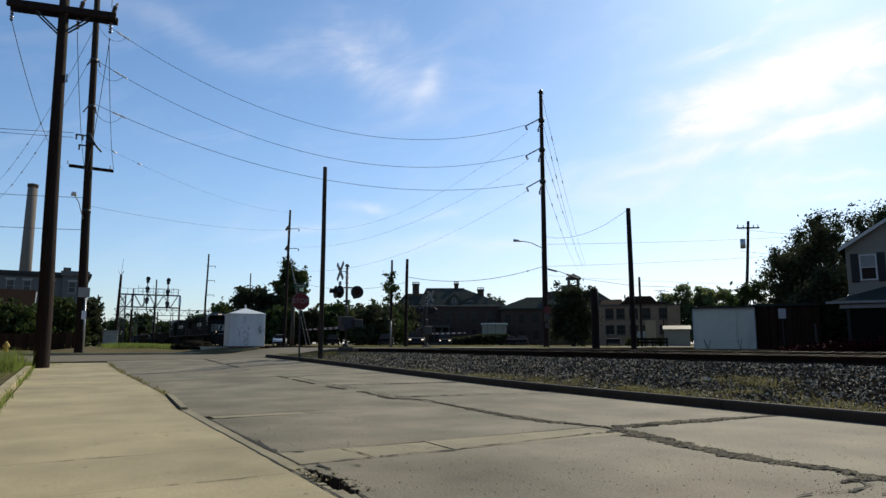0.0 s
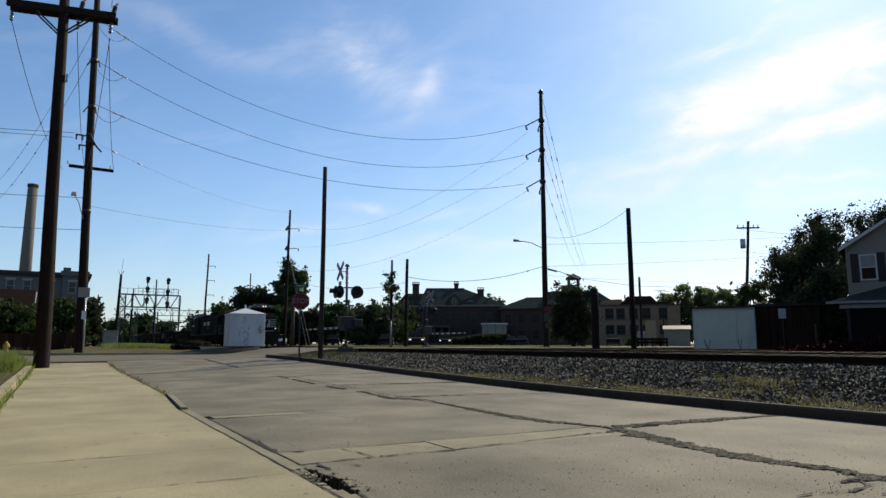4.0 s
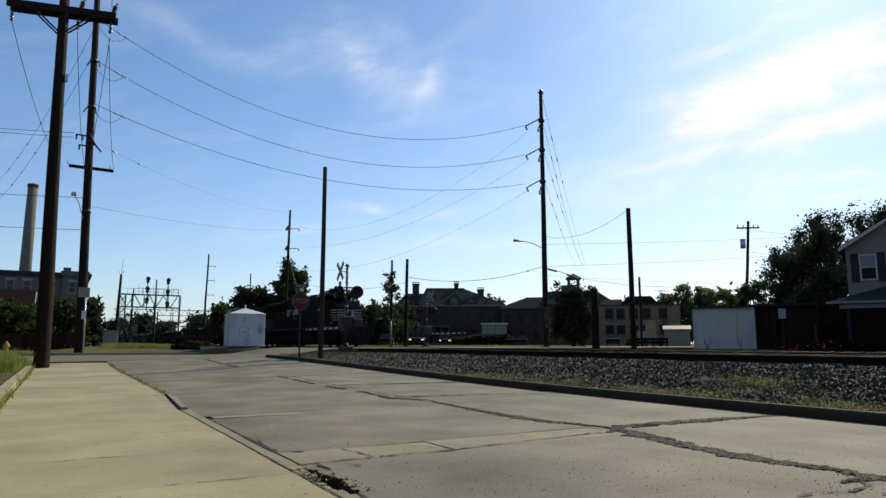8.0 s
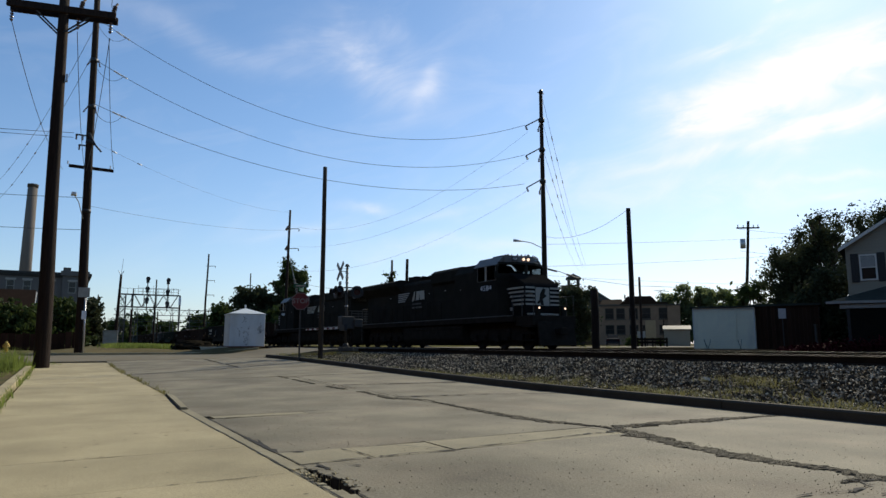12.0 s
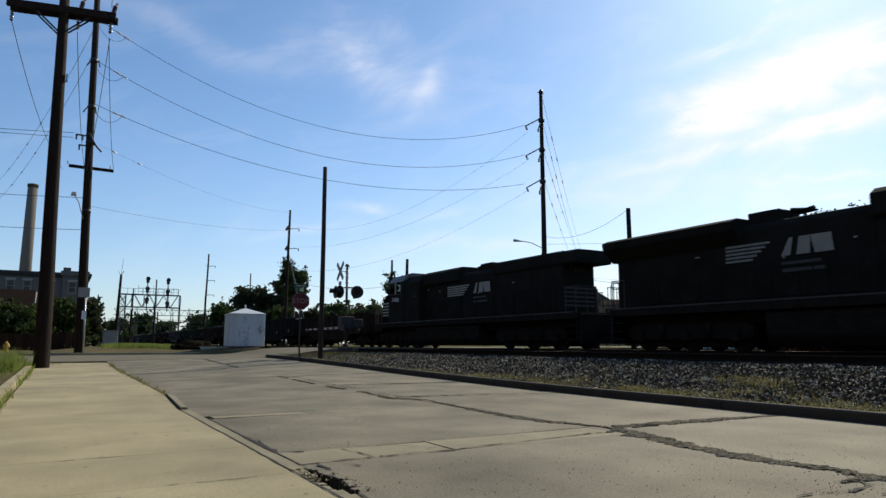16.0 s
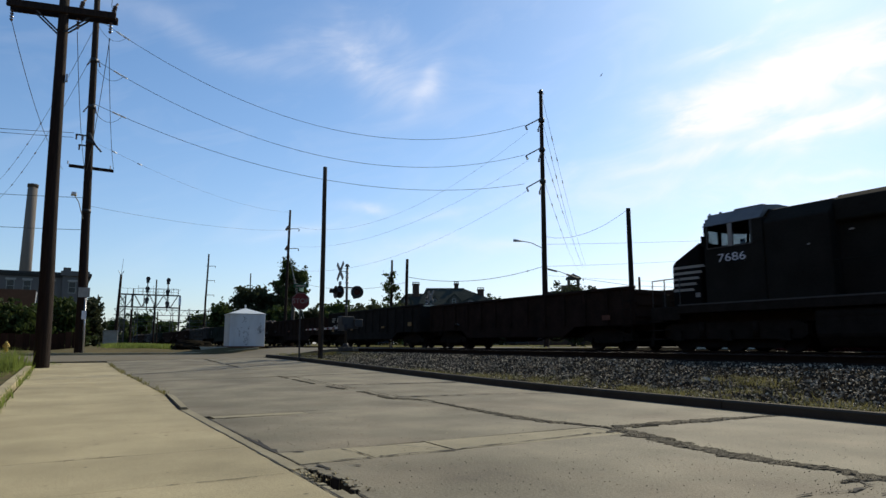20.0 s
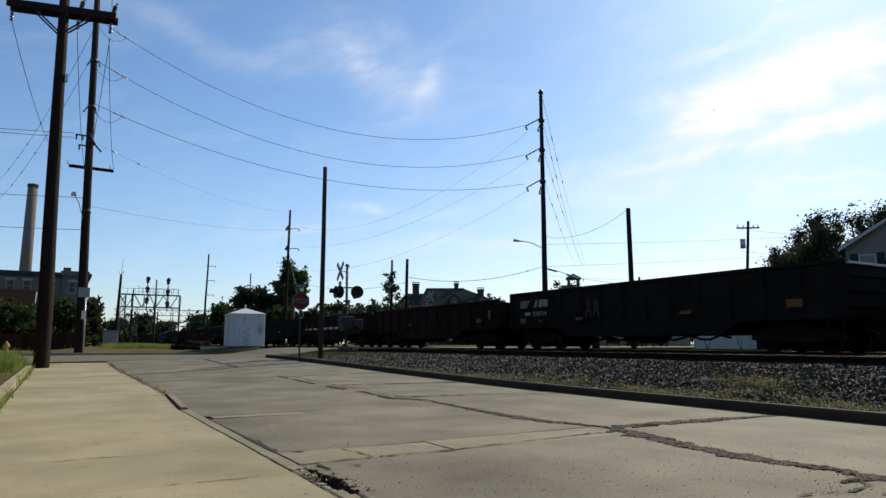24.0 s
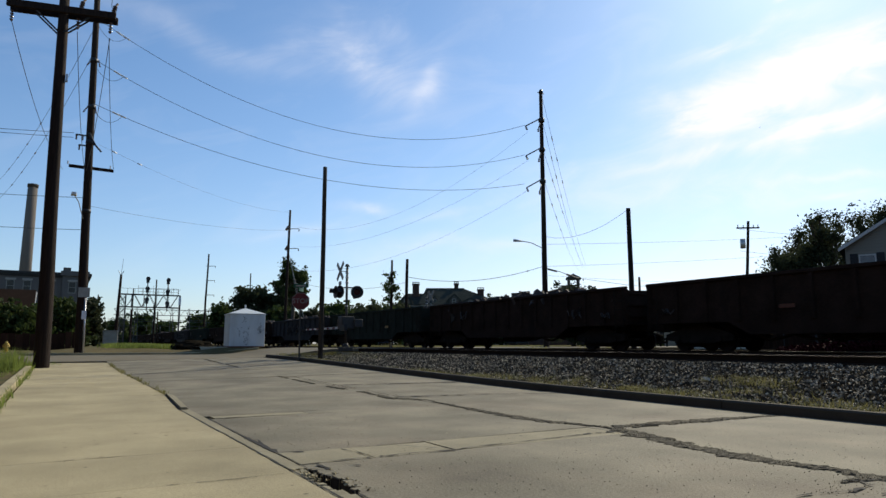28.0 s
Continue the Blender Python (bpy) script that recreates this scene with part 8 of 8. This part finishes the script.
    for i, (x, y, h, r) in enumerate(((-7, 74, 4.6, 3.2), (-3.2, 72, 4.2, 2.8), (0.4, 76, 5.2, 3.0), (2.6, 80, 5.4, 2.2), (-11, 72, 5, 3.4), (-15, 74, 5.2, 4))):
        tree(x, y, 0.5, h, r, 3600, "leaf" if i % 3 else "leafdark", "leafy dark green hedge tree along the yard", 0.2, 40 + i, 0.28, 0.0)
    for i in range(9):
        tree(16 + i * 8, 230 + 9 * (i % 3), G, 8 + 2 * (i % 2), 6, 1600, "leaf", "far-off tree on the skyline", 0.4, 60 + i, 0.8, 0.0)
    for i, (x, y, h) in enumerate(((52.5, 50, 0.8), (62, 54.5, 0.8))):
        tree(x, y, G, h, 1.0, 700, "leaf", "low sunlit green shrub beyond the railway", 0.05, 80 + i, 0.12, 0.0, name="shrub", category="shrub")
    rh = random.Random(77)
    verts, faces = [], []
    for _ in range(3800):
        u = rh.uniform(-4.8, 4.8)
        c = Vector((u, rh.gauss(0, 0.5), rh.random() ** 0.5 * (1.25 + 0.55 * sstep(-4.8, 1.0, u))))
        n = Vector((rh.gauss(0, 1), rh.gauss(0, 1), rh.gauss(0, 1))).normalized()
        a, b = n.orthogonal() * 0.22, n.cross(n.orthogonal()) * 0.14
        k = len(verts)
        verts += [tuple(c - a), tuple(c + b), tuple(c + a), tuple(c - b)]
        faces.append((k, k + 1, k + 2, k + 3))
    hedge = soup("hedge", verts, faces, M["leafdark"], None, "low clipped dark hedge before the pale annex", "hedge", "")
    hedge.matrix_basis = pose(61.96, 93.30, G, 0, 0, -34)
    tree(24.30, 50.45, G, 6.6, 1.1, 500, "leaf", "thin ragged young tree beside the slim pole", 0.06, 95, 0.16, 0.55)
    fence = thing("yard_fence", "dark weathered board fence below the hedge", "fence", pose(0, 63.5, 0))
    for i in range(34):
        x = -15 + i * 0.5
        z = ground_z(x + 0.24, 63.5)
        piece("board", lambda bm: box(bm, x, x + 0.47, -0.02, 0.02, z - 0.1, z + 1.35 + 0.05 * math.sin(i * 2.3)), M["fence"], fence)
        if i % 5 == 0:
            piece("post", lambda bm: box(bm, x - 0.06, x + 0.06, 0.02, 0.12, z - 0.2, z + 1.5), M["fence"], fence)
    tree(30.72, 89.89, G, 5.2, 2.4, 3600, "leafdark", "dark broadleaf tree of the distant tree line", 0.3, 96, 0.3, 0.0)
    tree(28.87, 92.60, G, 4.6, 2.6, 3600, "leafdark", "dark broadleaf tree of the distant tree line", 0.3, 97, 0.3, 0.0)
    pile = thing("gravel_pile", "low heap of dark earth and gravel beside the shed", "heap", pose(8.6, 50.5, 0.62))
    bm = bmesh.new()
    bmesh.ops.create_icosphere(bm, subdivisions=4, radius=1)
    for v in bm.verts:
        k = 1 + 0.25 * noise.noise(v.co * 2.5) + 0.1 * noise.noise(v.co * 9)
        v.co = Vector((v.co.x * 1.6 * k, v.co.y * 1.2 * k, max(v.co.z, -0.1) * 0.62 * k))
    part("mound", bm, M["ballast"], pile)

    paper = tagged(piece("litter", lambda bm: prism(bm, [(-0.08, 0.0), (0.07, 0.01), (0.08, 0.06), (0.0, 0.08), (-0.06, 0.05)], "x", -0.05, 0.04), M["trimw"], at=pose(11.5, 9.0, bed_z(11.5, 9.0) + 0.01, 12, 20, 65)), "crumpled white litter on the ballast", "litter")
    # broken gutter: lumps of concrete round the hole
    rn = random.Random(12)
    rubble = thing("broken_concrete", "crumbled concrete lumps round a hole in the gutter", "rubble", pose(0, 0, 0))
    for i in range(44):
        q = (rn.gauss(1.80, 0.03), rn.gauss(5.15, 0.16)) if i < 30 else (rn.gauss(1.98, 0.05), rn.gauss(4.85, 0.3))
        bm = bmesh.new()
        e = rn.uniform(0.006, 0.022)
        vs = [bm.verts.new(Vector((rn.uniform(-1, 1), rn.uniform(-1, 1), rn.uniform(-0.6, 0.8))) * e) for _ in range(9)]
        bmesh.ops.convex_hull(bm, input=vs)
        part("lump", bm, M["sidewalk"], rubble, at=pose(q[0], q[1], road_z(*q) + (0.012 if i < 30 else 0.006)))

    # grit and pale chips
    base = [Vector(v) for v in ((1, 0, 0), (-1, 0, 0), (0, 1, 0), (0, -1, 0), (0, 0, 1), (0, 0, -0.6))]
    tri = [(0, 2, 4), (2, 1, 4), (1, 3, 4), (3, 0, 4), (2, 0, 5), (1, 2, 5), (3, 1, 5), (0, 3, 5)]

    def chips(name, count, spot, sizes, material, label, seed):
        r = random.Random(seed)
        verts, faces = [], []
        for _ in range(count):
            x, y, z = spot(r)
            e = r.uniform(*sizes)
            m = Euler((r.uniform(0, 6), r.uniform(0, 6), r.uniform(0, 6))).to_matrix() @ Matrix.Diagonal((e * r.uniform(0.7, 1.4), e, e * r.uniform(0.5, 0.9)))
            o, k = Vector((x, y, z + e * 0.3)), len(verts)
            verts.extend(tuple(m @ v + o) for v in base)
            faces.extend(tuple(q + k for q in f) for f in tri)
        soup(name, verts, faces, material, None, label, "grit")

    def on_road(r):
        x, y = r.uniform(2.05, 9.2), 1.5 + 9 * r.random() ** 1.4
        return x, y, road_z(x, y)

    def at_corner(r):
        x, y = r.uniform(9.55, 13.4), 33.4 - abs(r.gauss(0, 2.6))
        return x, y, bed_z(x, y) + 0.01

    chips("road_grit", 3600, on_road, (0.0015, 0.0055), M["stone"], "fine grit and small stones scattered on the road", 71)
    chips("pale_rubble", 130, at_corner, (0.015, 0.05), M["newconc"], "pale broken stones at the kerb corner", 72)
    rnd = random.Random(9)
    # weeds along the garden edging and at the pole
    spots = [(-0.74 + rnd.uniform(-0.05, 0.05), y, road_z(0, y) + 0.03, 5, 0.04) for y in steps(8, 30, 0.3) if noise.noise((y * 0.5, 2.2, 0)) > -0.12]
    spots += [(-1.6 + rnd.uniform(-0.6, 0.3), y, road_z(0, y) + 0.0, 22, 0.2) for y in steps(24, 33, 0.25)]
    spots += [(-0.9 + rnd.gauss(0, 0.3), 31.4 + rnd.gauss(0, 0.6), 0.12, 14, 0.1) for _ in range(40)]
    tall = [(-1.5 + rnd.gauss(0, 0.16), rnd.uniform(27, 31.5), 0.12, 11, 0.15) for _ in range(42)]
    blades("tall_weeds", tall, M["grass"], "tall seeding grass and weeds beside the pole", (0.25, 0.85), 0.25, 0.012, 12)
    blades("weeds", spots, M["grass"], "green weeds and tall grass along the edging", (0.05, 0.24), 0.4, 0.008, 2)
    spots = [(1.97 + rnd.gauss(0, 0.04), y, road_z(1.9, y) + 0.02, 8, 0.035) for y in steps(14.6, 32, 0.14) if noise.noise((y * 1.3, 8.8, 0)) > -0.05]
    blades("gutter_grass", spots, M["drygrass"], "yellow-green grass growing in the gutter joint", (0.02, 0.11), 0.7, 0.006, 3)
    spots = []
    for y in steps(0.5, 33.5, 0.11):
        d = 0.35 + 0.9 * max(0, noise.noise((y * 0.45, 7.1, 0)) + 0.15)
        for _ in range(2):
            x = 9.52 + abs(rnd.gauss(0, d * 0.5))
            spots.append((x, y, bed_z(x, y), 16, 0.08)) if noise.noise((y * 0.9, 3.3, x)) > -0.02 else None
    for cx, cy in ((11.9, 8.6), (9.7, 5.6), (9.3, 5.2), (9.1, 4.9), (8.8, 4.5), (9.5, 6.0), (8.6, 4.3), (9.7, 8.7), (10.1, 9.7), (9.1, 7.9), (10.1, 11.7), (9.9, 10.7), (10.3, 12.8), (9.4, 7.4)):
        if cx > 9.55:
            spots += [(max(9.52, cx + rnd.gauss(0, 0.22)), cy + rnd.gauss(0, 0.3), bed_z(max(cx, 9.52), cy), 14, 0.1) for _ in range(12)]
    for cx, cy in ((11.9, 8.2), (11.5, 7.9), (10.8, 7.0), (10.3, 5.6), (10.6, 12.0), (10.2, 14.5), (10.1, 8.6)):
        spots += [(cx + rnd.gauss(0, 0.35), cy + rnd.gauss(0, 0.5), bed_z(cx, cy), 16, 0.1) for _ in range(16)]
    spots += [(rnd.uniform(9.6, 13.5), 33.2 + rnd.gauss(0, 0.6), 0.5, 9, 0.12) for _ in range(70)]
    spots += [(rnd.uniform(9.7, 13.3), rnd.uniform(26, 33.6), 0.0, 9, 0.14) for _ in range(130)]
    spots = [(x, y, bed_z(x, y) if z == 0 else z, n, e) for x, y, z, n, e in spots]
    spots += [(12.9 + rnd.gauss(0, 0.5), 32.0 + rnd.gauss(0, 0.5), 0.56, 10, 0.12) for _ in range(30)]
    blades("verge_grass", spots, M["drygrass"], "dry yellow grass along the kerb in the ballast", (0.03, 0.12), 0.8, 0.004, 4)
    spots = [(rnd.uniform(3.4, 8.2), rnd.uniform(50.5, 62), 0.6, 14, 0.3) for _ in range(430)]
    spots = [(x, y, ground_z(x, y), n, s) for x, y, z, n, s in spots]
    blades("far_grass", spots, M["grass"], "rough green grass beyond the street", (0.12, 0.4), 0.4, 0.03, 5)
    spots = [(rnd.uniform(24.5, 50), rnd.uniform(33, 75), 0.72, 12, 0.4) for _ in range(1100)]
    spots = [s for s in spots if not 33.5 < s[1] < 46.4]
    blades("lot_grass", spots, M["drygrass"], "patchy dry grass beyond the railway", (0.05, 0.16), 0.5, 0.03, 6)
    car(39.75, 90.67, G, 66, "carwhite", "white parked car beyond the railway")
    car(60.47, 79.65, G, 53, "carpaint", "dark parked car near the brick buildings")
    car(61.54, 83.84, G, 54, "carpaint", "dark parked car near the brick buildings")
    car(43.63, 74.11, G, 240, "carpaint", "dark car waiting beyond the railway with lit headlights", True)
    car(30.96, 58.29, G, 243, "carpaint", "dark car waiting at the crossing with lit headlights", True)
    car(34.29, 72.28, G, 65, "carpaint", "dark parked car under the trees")
    car(31.99, 84.12, G, 69, "carpaint", "dark parked car under the trees")
    car(24.82, 84.43, G, 254, "carwhite", "white parked car beside the shed")
    car(63.47, 63.81, G, 45, "carpaint", "dark parked car before the tan building")
    rn = random.Random(31)
    verts, faces = [], []
    for _ in range(4200):
        u, w = rn.uniform(-4.4, 3.6), rn.gauss(0, 0.35)
        c = Vector((29.3 + u * 0.44 + w * 0.9, 13.6 - u * 0.9 + w * 0.44, G + abs(rn.gauss(0, 0.26)) * (1 - abs(u + 0.4) / 5)))
        n = Vector((rn.gauss(0, 1), rn.gauss(0, 1), rn.gauss(0, 1))).normalized()
        a, b = n.orthogonal() * 0.06, n.cross(n.orthogonal()) * 0.04
        k = len(verts)
        verts += [tuple(c - a), tuple(c + b), tuple(c + a), tuple(c - b)]
        faces.append((k, k + 1, k + 2, k + 3))
    soup("flower_bed", verts, faces, M["redleaf"], None, "low dark red planting in front of the house", "planting")
    post = thing("porch_step_rail", "short pale painted rail post beside the porch", "rail", pose(33.9, 19.6, G))
    piece("post", lambda bm: (box(bm, -0.05, 0.05, -0.05, 0.05, 0, 1.25), box(bm, -0.07, 0.07, -0.07, 0.07, 1.25, 1.32)), M["darkpaint"], post)
    piece("foot", lambda bm: box(bm, -0.1, 0.1, -0.1, 0.1, 0, 0.16), M["dullwhite"], post)


build_poles()
build_signs()
build_buildings()
build_gantry()
build_plants()


def build_sky_blockers():
    """Unseen plain walls added behind the tripod to close the place and block sky light."""
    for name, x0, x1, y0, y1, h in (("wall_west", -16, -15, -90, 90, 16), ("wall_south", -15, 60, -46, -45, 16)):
        tagged(piece(name, lambda bm: box(bm, x0, x1, y0, y1, -1, h), M["brick"]), "unseen plain wall added to block sky light", "wall", kind="structure")



def build_bird():
    """A small dark bird gliding away over the railway."""
    b = thing("bird", "small dark bird gliding high over the railway", "bird")
    bm = bmesh.new()
    rod(bm, (0, -0.13, 0), (0, 0.03, 0), 0.012, 0.04, 8)
    rod(bm, (0, 0.03, 0), (0, 0.12, 0), 0.04, 0.018, 8)
    part("body", bm, M["shutter"], b)
    piece("tail", lambda m: prism(m, [(-0.012, -0.12), (0.012, -0.12), (0.04, -0.22), (-0.04, -0.22)], "z", -0.006, 0.006), M["shutter"], b)
    for s in (-1, 1):
        piece("wing", lambda m: prism(m, [(s * 0.03, 0.05), (s * 0.15, 0.07), (s * 0.27, -0.03), (s * 0.13, -0.04), (s * 0.03, -0.05)], "z", -0.006, 0.006), M["shutter"], b, at=pose(0, 0, 0.01, 0, -s * 12, 0))
    return b


build_sky_blockers()
BIRD = build_bird()
motions()
